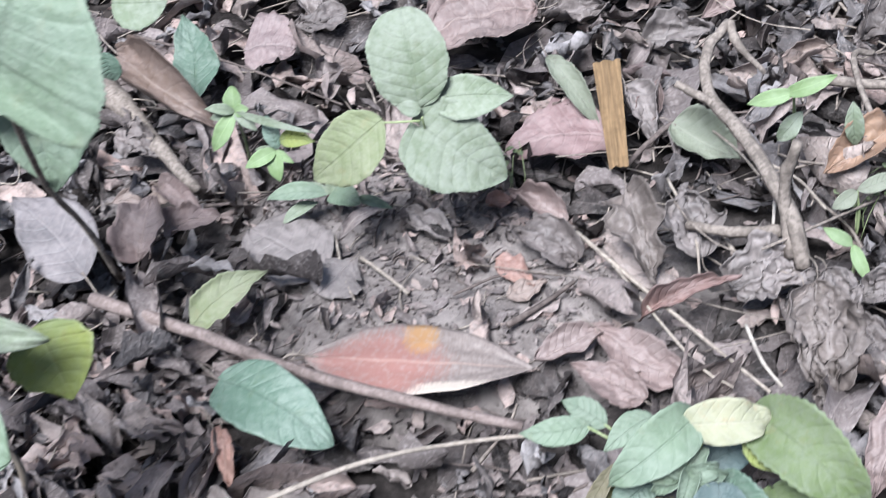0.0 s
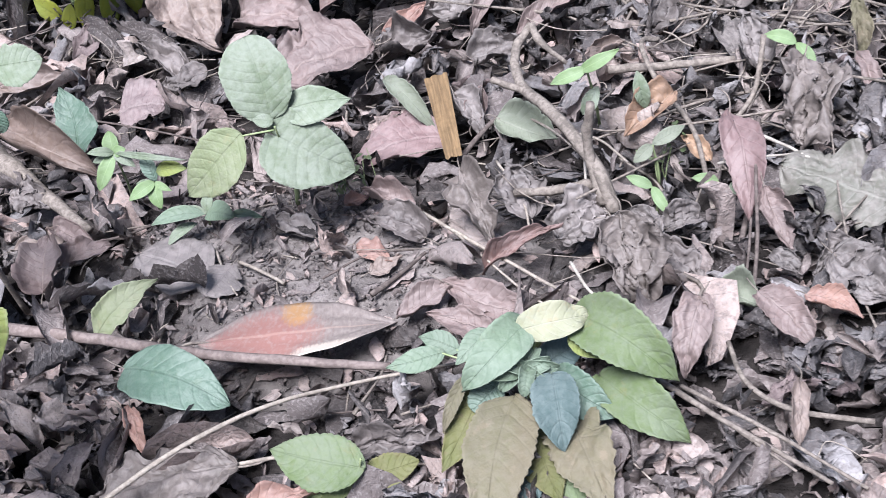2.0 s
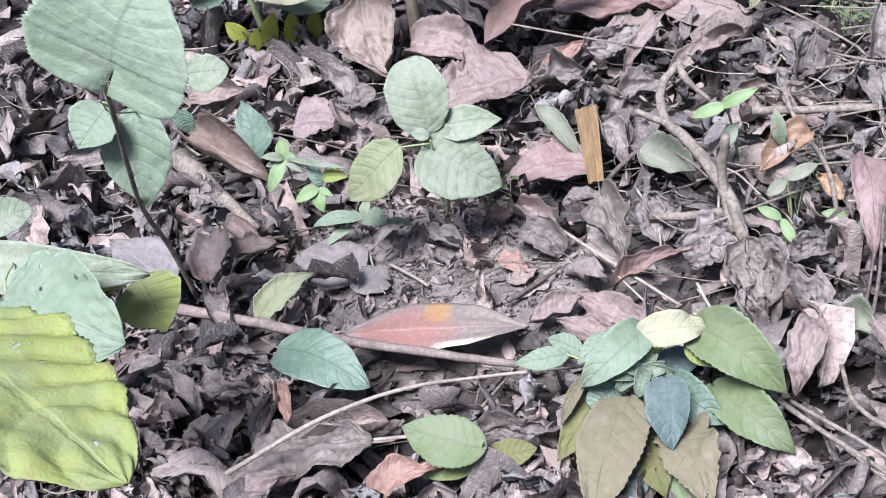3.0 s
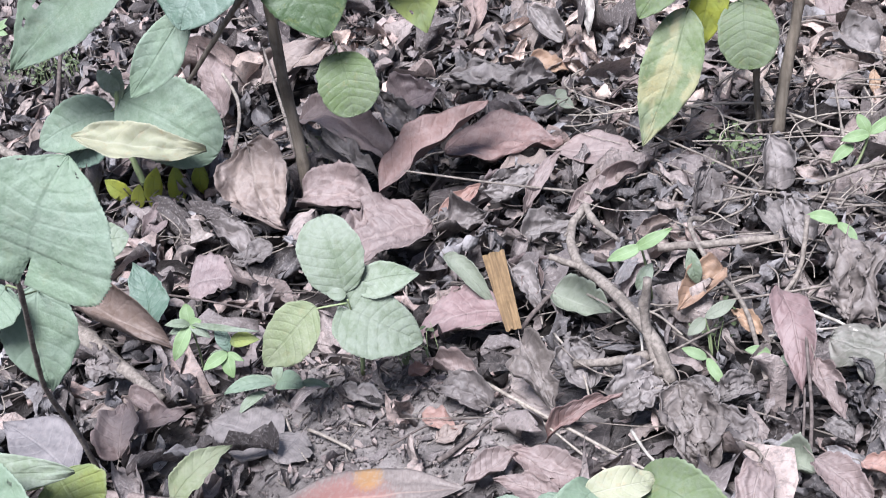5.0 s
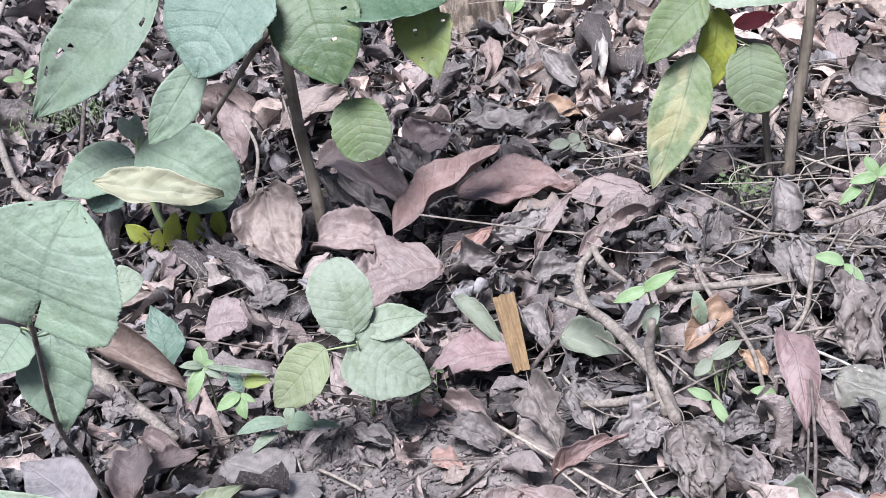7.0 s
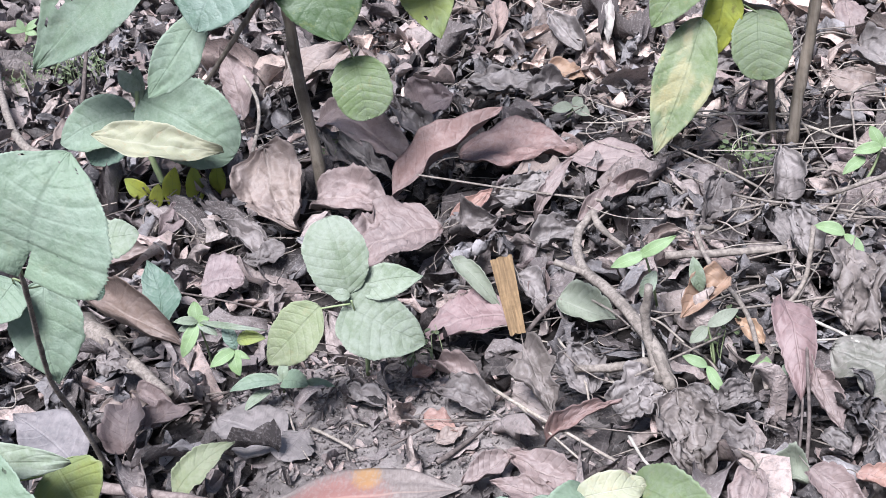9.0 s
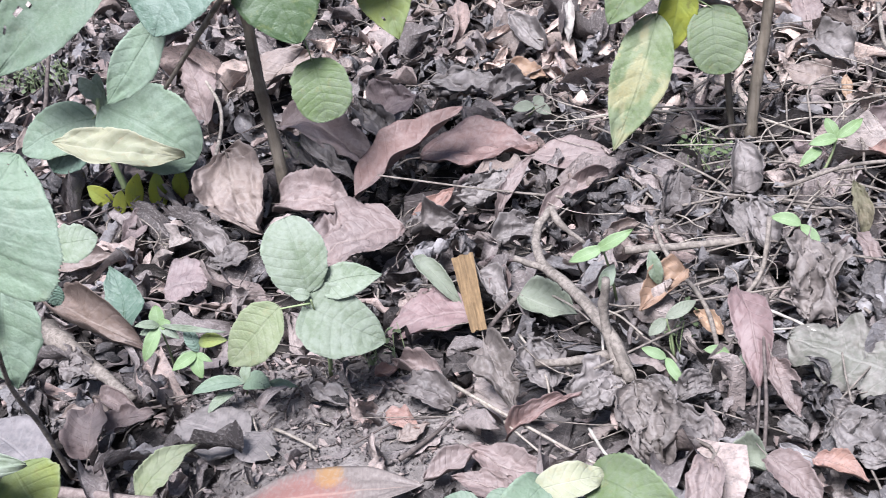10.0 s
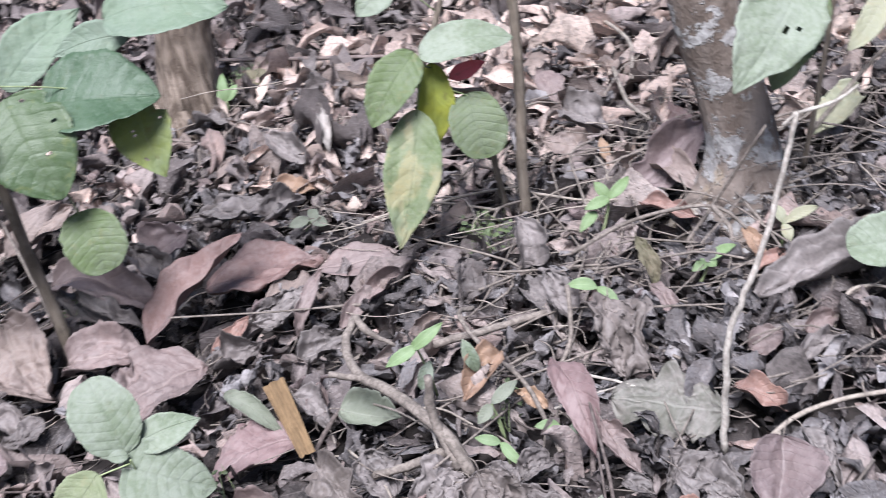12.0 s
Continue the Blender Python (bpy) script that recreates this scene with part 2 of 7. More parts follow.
M = {
    "grey": leaf_material("grey_dry_leaf", (0.137, 0.121, 0.115), (0.186, 0.166, 0.158), (0.227, 0.205, 0.194), (0.062, 0.054, 0.050), 0.35, count=7, **DRY),
    "dark": leaf_material("dark_dry_leaf", (0.098, 0.084, 0.080), (0.150, 0.130, 0.122), (0.171, 0.151, 0.144), (0.043, 0.036, 0.034), 0.25, count=7, **DRY),
    "brown": leaf_material("brown_grey_dry_leaf", (0.112, 0.094, 0.084), (0.158, 0.134, 0.120), (0.205, 0.178, 0.162), (0.052, 0.042, 0.038), 0.3, count=8, **DRY),
    "mint": leaf_material("pale_grey_green_leaf", (0.152, 0.203, 0.138), (0.134, 0.182, 0.129), (0.124, 0.155, 0.116), (0.168, 0.188, 0.119), 0.5,
                          dust_colour=(0.240, 0.283, 0.226), rough=0.48, see_through=0.12, count=7, quilt=0.7, blotch_amount=0.3, vein_amount=0.11),
    "olive": leaf_material("olive_leaf", (0.125, 0.140, 0.045), (0.165, 0.165, 0.062), (0.21, 0.21, 0.11), (0.19, 0.15, 0.08), 0.35,
                           dust_colour=(0.200, 0.192, 0.122), rough=0.55, see_through=0.25, count=8, quilt=0.8, blotch_amount=0.6, vein_amount=0.15, edge=0.4),
    "deep": leaf_material("dark_green_leaf", (0.05, 0.09, 0.048), (0.068, 0.112, 0.062), (0.045, 0.074, 0.038), (0.07, 0.09, 0.035), 0.5,
                          dust_colour=(0.125, 0.168, 0.124), rough=0.38, see_through=0.15, count=8, quilt=0.9, blotch_amount=0.3, vein_amount=0.11),
    "fresh": leaf_material("mid_green_leaf", (0.062, 0.100, 0.042), (0.085, 0.124, 0.054), (0.065, 0.095, 0.042), (0.19, 0.21, 0.07), 0.45,
                           dust_colour=(0.135, 0.168, 0.118), rough=0.36, see_through=0.18, count=8, quilt=0.7, blotch_amount=0.4, vein_amount=0.11),
    "drab": leaf_material("drab_grey_green_dry_leaf", (0.118, 0.116, 0.094), (0.142, 0.138, 0.116), (0.232, 0.224, 0.194), (0.077, 0.071, 0.057), 0.35, count=7, **DRY),
    "slate": leaf_material("slate_grey_dry_leaf", (0.125, 0.114, 0.117), (0.160, 0.146, 0.150), (0.20, 0.185, 0.188), (0.07, 0.062, 0.063), 0.3, count=8, **DRY),
    "tan": leaf_material("tan_dry_leaf", (0.241, 0.188, 0.162), (0.194, 0.148, 0.128), (0.282, 0.233, 0.200), (0.105, 0.076, 0.065), 0.3, count=7, **DRY),
    "pink": leaf_material("pinkish_dry_leaf", (0.212, 0.157, 0.146), (0.172, 0.128, 0.119), (0.281, 0.218, 0.195), (0.097, 0.069, 0.063), 0.3, count=10, **DRY),
    "russet": leaf_material("russet_dry_leaf", (0.182, 0.110, 0.097), (0.140, 0.086, 0.078), (0.23, 0.160, 0.144), (0.083, 0.053, 0.048), 0.28, count=11, **DRY),
    "rolled": leaf_material("rolled_brown_leaf", (0.128, 0.092, 0.074), (0.160, 0.115, 0.094), (0.20, 0.155, 0.13), (0.06, 0.044, 0.037), 0.2, count=9, **DRY),
    "crimson": leaf_material("crimson_leaf", (0.74, 0.20, 0.23), (0.68, 0.17, 0.20), (0.52, 0.2, 0.2), (0.3, 0.08, 0.08), 0.1, rough=0.5, see_through=0.45, count=7, quilt=0.3, grit=0.2),
    "purple": leaf_material("purplish_dry_leaf", (0.165, 0.124, 0.124), (0.205, 0.151, 0.147), (0.234, 0.189, 0.183), (0.071, 0.054, 0.054), 0.32, count=10, **DRY),
    "plum": leaf_material("plum_brown_dry_leaf", (0.195, 0.128, 0.126), (0.235, 0.160, 0.155), (0.27, 0.2, 0.19), (0.09, 0.062, 0.06), 0.2, count=8, **DRY),
    "orange": leaf_material("orange_dry_leaf", (0.344, 0.230, 0.152), (0.290, 0.178, 0.113), (0.386, 0.287, 0.213), (0.145, 0.083, 0.058), 0.2, count=8, **DRY),
    "salmon": leaf_material("salmon_dry_leaf", (0.286, 0.171, 0.135), (0.243, 0.134, 0.108), (0.346, 0.243, 0.202), (0.122, 0.071, 0.059), 0.25, count=9, **DRY),
    "white": leaf_material("bleached_leaf", (0.450, 0.420, 0.390), (0.383, 0.344, 0.315), (0.431, 0.382, 0.332), (0.243, 0.193, 0.168), 0.2, count=7, **DRY),
    "dusty": leaf_material("dusty_green_leaf", (0.158, 0.194, 0.128), (0.184, 0.218, 0.15), (0.100, 0.123, 0.074), (0.14, 0.15, 0.09), 0.75,
                           dust_colour=(0.275, 0.304, 0.25), rough=0.6, see_through=0.12, count=8, quilt=0.6, blotch_amount=0.35, vein_amount=0.11),
    "teal": leaf_material("deep_green_leaf", (0.098, 0.152, 0.112), (0.122, 0.178, 0.135), (0.071, 0.106, 0.074), (0.084, 0.128, 0.064), 0.6,
                          dust_colour=(0.195, 0.245, 0.205), rough=0.40, see_through=0.12, count=8, quilt=1.0, blotch_amount=0.3, vein_amount=0.11),
    "blue": leaf_material("bluish_green_leaf", (0.075, 0.110, 0.107), (0.097, 0.134, 0.130), (0.150, 0.189, 0.180), (0.062, 0.088, 0.070), 0.5,
                          dust_colour=(0.172, 0.207, 0.202), rough=0.5, see_through=0.1, count=7, quilt=0.8, blotch_amount=0.3, vein_amount=0.15),
    "green": leaf_material("green_leaf", (0.118, 0.16, 0.066), (0.145, 0.186, 0.086), (0.089, 0.122, 0.049), (0.194, 0.180, 0.078), 0.7,
                           dust_colour=(0.174, 0.204, 0.142), rough=0.5, see_through=0.2, count=8, quilt=0.65, blotch_amount=0.4, vein_amount=0.11),
    "mottled": leaf_material("mottled_green_leaf", (0.150, 0.200, 0.085), (0.185, 0.230, 0.110), (0.25, 0.29, 0.17), (0.36, 0.31, 0.15), 0.5,
                             dust_colour=(0.28, 0.31, 0.22), rough=0.5, see_through=0.2, count=8, quilt=0.75, blotch_amount=0.6, vein_amount=0.11, patch=(0.38, 0.35, 0.19)),
    "lemon": leaf_material("yellow_leaf", (0.52, 0.54, 0.09), (0.42, 0.47, 0.10), (0.34, 0.375, 0.12), (0.23, 0.20, 0.07), 0.12,
                            dust_colour=(0.31, 0.345, 0.235), rough=0.5, see_through=0.6, count=7, quilt=0.9, blotch_amount=0.5, vein_amount=0.35),
    "yellow": leaf_material("yellowing_leaf", (0.285, 0.328, 0.095), (0.212, 0.262, 0.106), (0.34, 0.375, 0.17), (0.23, 0.20, 0.07), 0.25,
                            dust_colour=(0.31, 0.345, 0.235), rough=0.5, see_through=0.35, count=7, quilt=0.9, blotch_amount=0.5, vein_amount=0.35),
    "pale": leaf_material("pale_yellow_leaf", (0.345, 0.335, 0.228), (0.295, 0.305, 0.195), (0.42, 0.41, 0.31), (0.34, 0.25, 0.14), 0.45,
                          dust_colour=(0.37, 0.365, 0.30), rough=0.6, see_through=0.2, count=8, quilt=0.6, blotch_amount=0.5),
    "khaki": leaf_material("brownish_leaf", (0.168, 0.144, 0.096), (0.136, 0.130, 0.072), (0.239, 0.214, 0.155), (0.227, 0.181, 0.126), 0.55,
                           dust_colour=(0.205, 0.180, 0.138), rough=0.6, see_through=0.15, count=9, quilt=0.7, blotch_amount=0.6, vein_amount=0.11),
    "bright": leaf_material("bright_green_leaf", (0.21, 0.3, 0.135), (0.245, 0.34, 0.165), (0.36, 0.48, 0.25), (0.27, 0.37, 0.12), 0.4,
                            dust_colour=(0.33, 0.41, 0.27), rough=0.42, see_through=0.35, count=5, quilt=0.15, blotch_amount=0.0, grit=0.15),
    "sallow": leaf_material("pale_yellowish_green_leaf", (0.195, 0.225, 0.125), (0.225, 0.250, 0.145), (0.15, 0.17, 0.09), (0.24, 0.22, 0.12), 0.6,
                            dust_colour=(0.285, 0.300, 0.215), rough=0.55, see_through=0.2, count=8, quilt=0.8, blotch_amount=0.35, vein_amount=0.11),
    "dull": leaf_material("dull_green_dry_leaf", (0.163, 0.180, 0.132), (0.189, 0.207, 0.154), (0.246, 0.255, 0.207), (0.106, 0.106, 0.075), 0.4,
                          dust_colour=(0.251, 0.260, 0.220), rough=0.6, see_through=0.12, count=8, quilt=0.5),
}

def red_leaf_material():
    """The big turning leaf: grey-olive ends, a streaked red middle, an orange blotch and a painted sun fleck."""
    n = Nodes("turning_red_leaf")
    across, midrib, side, saw = veins(n, 16.0)
    sep = n.tree.nodes.new("ShaderNodeSeparateXYZ")
    n.put(sep.inputs[0], n.coords("UV"))
    u, v = sep.outputs[0], sep.outputs[1]
    streak = n.noise(20.0, 4, n.coords("UV"), stretch=(0.5, 4, 1))
    grain = n.noise(160.0, 4)

    def spot(cu, cv, ru, rv, soft=0.5):
        du = n.math("DIVIDE", n.math("SUBTRACT", u, cu), ru)
        dv = n.math("DIVIDE", n.math("SUBTRACT", v, cv), rv)
        d = n.math("ADD", n.math("MULTIPLY", du, du), n.math("MULTIPLY", dv, dv))
        d = n.math("ADD", d, n.math("MULTIPLY", n.math("SUBTRACT", streak, 0.5), 1.6))
        return n.math("SUBTRACT", 1.0, n.ramp(d, soft, 1.25))

    c = n.mix(n.ramp(streak, 0.3, 0.7), (0.145, 0.120, 0.110), (0.195, 0.162, 0.148))
    c = n.mix(n.math("MULTIPLY", spot(0.42, 0.32, 0.55, 0.34, 0.2), 0.85), c, (0.25, 0.120, 0.102))
    c = n.mix(n.math("MULTIPLY", spot(0.85, 0.50, 0.26, 0.085, 0.1), 0.8), c, (0.31, 0.175, 0.07))
    # This pale patch puts a fleck of sun into the leaf's colour.
    c = n.mix(n.math("MULTIPLY", spot(0.05, 0.66, 0.15, 0.17, 0.3), 0.8), c, (0.46, 0.40, 0.34))
    c = n.mix(n.math("MULTIPLY", n.ramp(grain, 0.45, 0.7), 0.3), c, (0.31, 0.27, 0.25))
    c = n.mix(n.math("MULTIPLY", midrib, 0.3), c, (0.42, 0.30, 0.25))
    n.bump(n.math("ADD", grain, n.math("MULTIPLY", side, -0.15)), 0.4, 0.0012)
    return n.done(c, 0.5, 0.05, 0.35)


M["red"] = red_leaf_material()
RIBS = {"yellow": 7, "blue": 7, "mint": 7, "khaki": 9, "bright": 6}
BARK = wood_material("stem_bark", (0.155, 0.128, 0.10), (0.235, 0.198, 0.16), 140.0)
TWIG = wood_material("grey_twig", (0.138, 0.117, 0.102), (0.245, 0.210, 0.183), 190.0, (1, 1, 1))
PALE_TWIG = wood_material("pale_twig", (0.24, 0.205, 0.175), (0.36, 0.315, 0.27), 190.0, (1, 1, 1))
BLEACHED_TWIG = wood_material("bleached_twig", (0.33, 0.295, 0.26), (0.47, 0.43, 0.385), 190.0, (1, 1, 1))
DARK_TWIG = wood_material("dark_twig", (0.075, 0.06, 0.055), (0.14, 0.115, 0.105), 150.0, (1, 1, 1))
PINK_TWIG = wood_material("reddish_twig", (0.150, 0.118, 0.108), (0.225, 0.182, 0.168), 170.0, (1, 1, 1))
TRUNK = wood_material("trunk_bark", (0.105, 0.080, 0.062), (0.29, 0.235, 0.19), 75.0, (1, 1, 0.16), 0.95, 0.012)
TRUNK_PALE = wood_material("pale_trunk_bark", (0.165, 0.130, 0.108), (0.270, 0.225, 0.195), 36.0, (1, 1, 0.3), 0.95, 0.009, 0.85)
CHIP = wood_material("split_wood", (0.25, 0.165, 0.088), (0.15, 0.10, 0.055), 260.0, (0.06, 1, 1), 0.75, 0.003)
STALK = wood_material("green_stalk", (0.20, 0.25, 0.12), (0.27, 0.31, 0.17), 150.0, (1, 1, 0.3), 0.6, 0.0004)


# ---- shapes ----
def raw_mesh(name, verts, faces, material, uvs=None):
    me = bpy.data.meshes.new(name)
    me.from_pydata([tuple(v) for v in verts], [], [tuple(f) for f in faces])
    if uvs is not None:
        loop = np.empty(len(me.loops), dtype=np.int32)
        me.loops.foreach_get("vertex_index", loop)
        layer = me.uv_layers.new(name="leaf")
        layer.data.foreach_set("uv", np.asarray(uvs, dtype=np.float32)[loop].ravel())
    me.polygons.foreach_set("use_smooth", np.ones(len(me.polygons), dtype=bool))
    me.materials.append(material)
    me.update()
    return me


def outline(shape, s):
    """Half width of a leaf along its length, at most 1."""
    s = np.clip(s, 0, 1)
    if shape == "lance":
        return np.sin(np.pi * s ** 0.92) ** 0.85
    if shape == "ovate":
        w = s ** 0.6 * (1 - s) ** 0.86 * (1 - 0.42 * s ** 5)
        return w / w.max()
    if shape == "leaflet":
        w = s ** 0.75 * (1 - s) ** 1.0
        return w / w.max()
    if shape == "cordate":
        w = s ** 0.26 * (1 - s) ** 0.78 * (1 - 0.2 * s ** 6)
        return w / w.max()
    if shape == "lobed":
        w = s ** 0.45 * (1 - s) ** 0.5 * (0.62 + 0.38 * np.abs(np.sin(2.6 * np.pi * s + 0.5)) ** 0.7)
        return w / w.max()
    if shape == "heart":
        w = s ** 0.34 * (1 - s) ** 0.8
        return w / w.max()
    if shape == "broad":
        w = s ** 0.5 * (1 - s) ** 0.74
        return w / w.max()
    if shape == "round":
        return np.sqrt(np.maximum(0, 1 - (2 * s - 1) ** 2)) ** 0.9
    if shape == "obovate":
        w = s ** 0.85 * (1 - s) ** 0.6
        return w / w.max()
    return np.minimum(1, 4 * np.minimum(s, 1 - s)) ** 0.5


def blade(length, width, shape="ovate", cup=0.3, bend=0.4, wave=0.05, crumple=0.02, teeth=0.0, bite=0.0, fold=0.0, lip=0.0,
          seed=0, ns=8, nt=16, thick=0.0006, twist=0.0,
          pleat=0.0, ribs=8, lopsided=0.0, sway=0.0, frayed=0.0, wrinkle=0.0, holes=0, crease=0.0, ruffle=0.0):
    """A leaf from its base at the origin to its tip on x; across is y and its upper side z."""
    rng = np.random.default_rng(seed)
    s = 0.5 - 0.5 * np.cos(np.pi * np.linspace(0, 1, nt + 1))
    s = 0.6 * s + 0.4 * np.linspace(0, 1, nt + 1)
    c = np.linspace(-1, 1, ns + 1)
    S, C = np.meshgrid(s, c, indexing="ij")
    half = outline(shape, S) * width / 2
    half = np.maximum(half, width * 0.012)
    if teeth:
        half = half * (1 - teeth * (np.arange(nt + 1) % 2)[:, None] * np.abs(C) ** 4)
    ragged = np.array([[noise.noise(Vector((a * 9 + seed * 5.3, 3.3 * (b > 0), seed * 2.9))) for b in (-1, 1)] for a in s])
    half = half * (1 + (0.05 + 1.2 * crumple) * np.where(C < 0, ragged[:, :1], ragged[:, 1:]))
    half = half * (1 + lopsided * np.sign(C) * (0.4 + S))
    if frayed:
        torn = np.array([[noise.noise(Vector((a * 24 + seed * 1.9, 4.1 * (b > 0), seed * 0.37))) for b in (-1, 1)] for a in s])
        half = half * (1 - frayed * np.clip(np.where(C < 0, torn[:, :1], torn[:, 1:]), -0.25, 1) * np.abs(C) ** 3)
    if bite > 0:
        gaps = np.array([[noise.noise(Vector((a * 7 + seed * 3.1, 9.7 * (b > 0), seed * 1.7))) for b in c] for a in s])
        half = half * (1 - np.clip((gaps - 0.2) * 3, 0, 1) * bite * 0.7)
    angle = -bend * (s - 0.5) * 2
    dx, dz = np.cos(angle), np.sin(angle)
    step = np.diff(s, prepend=0)
    px, pz = np.cumsum(dx * step), np.cumsum(dz * step)
    end = math.atan2(pz[-1], px[-1])
    scale = length / math.hypot(px[-1], pz[-1])
    cx = (px * math.cos(end) + pz * math.sin(end)) * scale
    cz = (-px * math.sin(end) + pz * math.cos(end)) * scale
    lean = angle - end
    arc = cup if abs(cup) > 1e-3 else 1e-3
    y = np.sin(arc * C) / arc * half
    up = (1 - np.cos(arc * C)) / arc * half + fold * np.abs(C) * half
    if pleat:
        a = np.abs(C)
        drift = np.array([[noise.noise(Vector((p * 3.0 + seed, 2.0 * (q > 0), 0.6 * abs(q) + seed))) for q in c] for p in s])
        bulge = np.abs(np.mod((S - 0.189 * a ** 1.25 + 0.07 * drift) * ribs, 1.0) - 0.5) * 2
        up = up + pleat * length * (bulge ** 0.6 - 0.6) * a ** 0.4 * np.minimum(1, 3.2 * half / width)
    if lip:
        rise = np.array([[0.6 + noise.noise(Vector((a * 3.0 + seed * 1.3, 5.0 * b, seed * 0.7))) for b in (-1, 1)] for a in s])
        up = up + lip * half * np.abs(C) ** 4 * np.where(C < 0, rise[:, :1], rise[:, 1:])
    if twist:
        tw = twist * (S - 0.5)
        y, up = y * np.cos(tw) - up * np.sin(tw), y * np.sin(tw) + up * np.cos(tw)
    o = rng.random(3) * 50
    bumps = np.empty_like(S)
    waves = np.empty_like(S)
    for i in range(nt + 1):
        for j in range(ns + 1):
            p = Vector((s[i] * 5.5 + o[0], c[j] * width / length * 5.5 + o[1], o[2]))
            fine = noise.noise(p * 2.3 + Vector((5, 3, 1)))
            bumps[i, j] = 0.75 * noise.noise(p) + 0.9 * (0.35 - abs(noise.noise(p * 1.1 + Vector((9, 1, 4))))) + 0.35 * fine + 0.25 * (0.3 - abs(noise.noise(p * 2.1 + Vector((2, 8, 3)))))
            if wrinkle:
                bumps[i, j] += wrinkle / max(crumple, 0.01) * (0.3 - abs(noise.noise(p * 2.9 + Vector((1, 6, 2)))) - 0.7 * abs(noise.noise(p * 1.7 + Vector((7, 2, 5)))))
            waves[i, j] = noise.noise(Vector((s[i] * 4.5 + o[1], (c[j] > 0) * 7.0 + o[0], o[2])))
    up = up + bumps * crumple * length + waves * wave * length * np.abs(C) ** 1.5
    for k in range(6 if crease else 0):
        turn, often = rng.uniform(0, np.pi), rng.uniform(1.6, 3.2) * (1 + 0.55 * k)
        across = C * width / length * 0.5 * np.sin(turn) * 2.2 + S * np.cos(turn)
        folds = np.abs(np.mod(across * often + rng.uniform(0, 2) + 0.35 * waves + 0.25 * bumps, 2.0) - 1.0) - 0.5
        up = up + folds * crease * length / (1 + 0.55 * k)
    if shape in ("heart", "cordate"):
        cx = cx[:, None] - (0.11 if shape == "heart" else 0.26) * length * np.abs(C) ** 1.6 * (1 - S) ** 3
    else:
        cx = cx[:, None] + 0 * C
    y = y + sway * length * np.sin(np.pi * S)
    X = cx - up * np.sin(lean)[:, None]
    Z = cz[:, None] + up * np.cos(lean)[:, None]
    top = np.stack([X, y, Z], -1)
    if ruffle:
        for i in range(nt + 1):
            for j in range(ns + 1):
                p = Vector((s[i] * 3.6 + o[2], c[j] * width / length * 3.6 + o[0], o[1]))
                d = noise.noise_vector(p) + 0.5 * noise.noise_vector(p * 2.3 + Vector((4, 9, 2))) + 0.28 * noise.noise_vector(p * 4.9)
                top[i, j] += np.array(d) * ruffle * length * min(1.0, 3 * s[i])
    du = np.gradient(top, axis=0)
    dv = np.gradient(top, axis=1)
    nrm = np.cross(du, dv)
    nrm /= np.maximum(np.linalg.norm(nrm, axis=-1, keepdims=True), 1e-9)
    uv = np.stack([C * 0.5 + 0.5, S], -1).reshape(-1, 2)
    idx = np.arange((nt + 1) * (ns + 1)).reshape(nt + 1, ns + 1)
    quads = np.stack([idx[:-1, :-1], idx[1:, :-1], idx[1:, 1:], idx[:-1, 1:]], -1).reshape(-1, 4)
    if holes:
        keep = np.ones(len(quads), dtype=bool)
        for _ in range(holes):
            i, j = int(rng.integers(nt // 8, nt - nt // 6)), int(rng.choice([q for q in range(2, ns - 2) if abs(q + 0.5 - ns / 2) > 1]))
            keep[i * ns + j] = False
            keep[min(i + 1, nt - 1) * ns + j] = rng.random() < 0.5
        quads = quads[keep]
    verts = top.reshape(-1, 3)
    if not thick:
        return verts, quads, uv
    low = (top - nrm * thick).reshape(-1, 3)
    k = len(verts)
    rim = np.concatenate([idx[0, :], idx[1:, -1], idx[-1, -2::-1], idx[-2:0:-1, 0]])
    nxt = np.roll(rim, -1)
    sides = np.stack([rim, nxt, nxt + k, rim + k], -1)
    return np.concatenate([verts, low]), np.concatenate([quads, quads[:, ::-1] + k, sides]), np.concatenate([uv, uv])


def leaf_pose(base, tip, face):
    """The pose of a leaf that runs from base to tip with its upper side towards face, and its length."""
    b, t = Vector(base), Vector(tip)
    x = (t - b).normalized()
    z = Vector(face)
    z = (z - x * z.dot(x)).normalized()
    y = z.cross(x)
    m = Matrix((x, y, z)).transposed().to_4x4()
    return Matrix.Translation(b) @ m, (t - b).length


def smooth_line(points, steps):
    pts = [Vector(p) for p in points]
    pts = [pts[0] * 2 - pts[1]] + pts + [pts[-1] * 2 - pts[-2]]
    out = []
    for k in range(1, len(pts) - 2):
        a, b, c, d = pts[k - 1:k + 3]
        for i in range(steps):
            t = i / steps
            out.append(0.5 * (2 * b + (c - a) * t + (2 * a - 5 * b + 4 * c - d) * t * t + (3 * b - a - 3 * c + d) * t ** 3))
    return out + [pts[-2]]


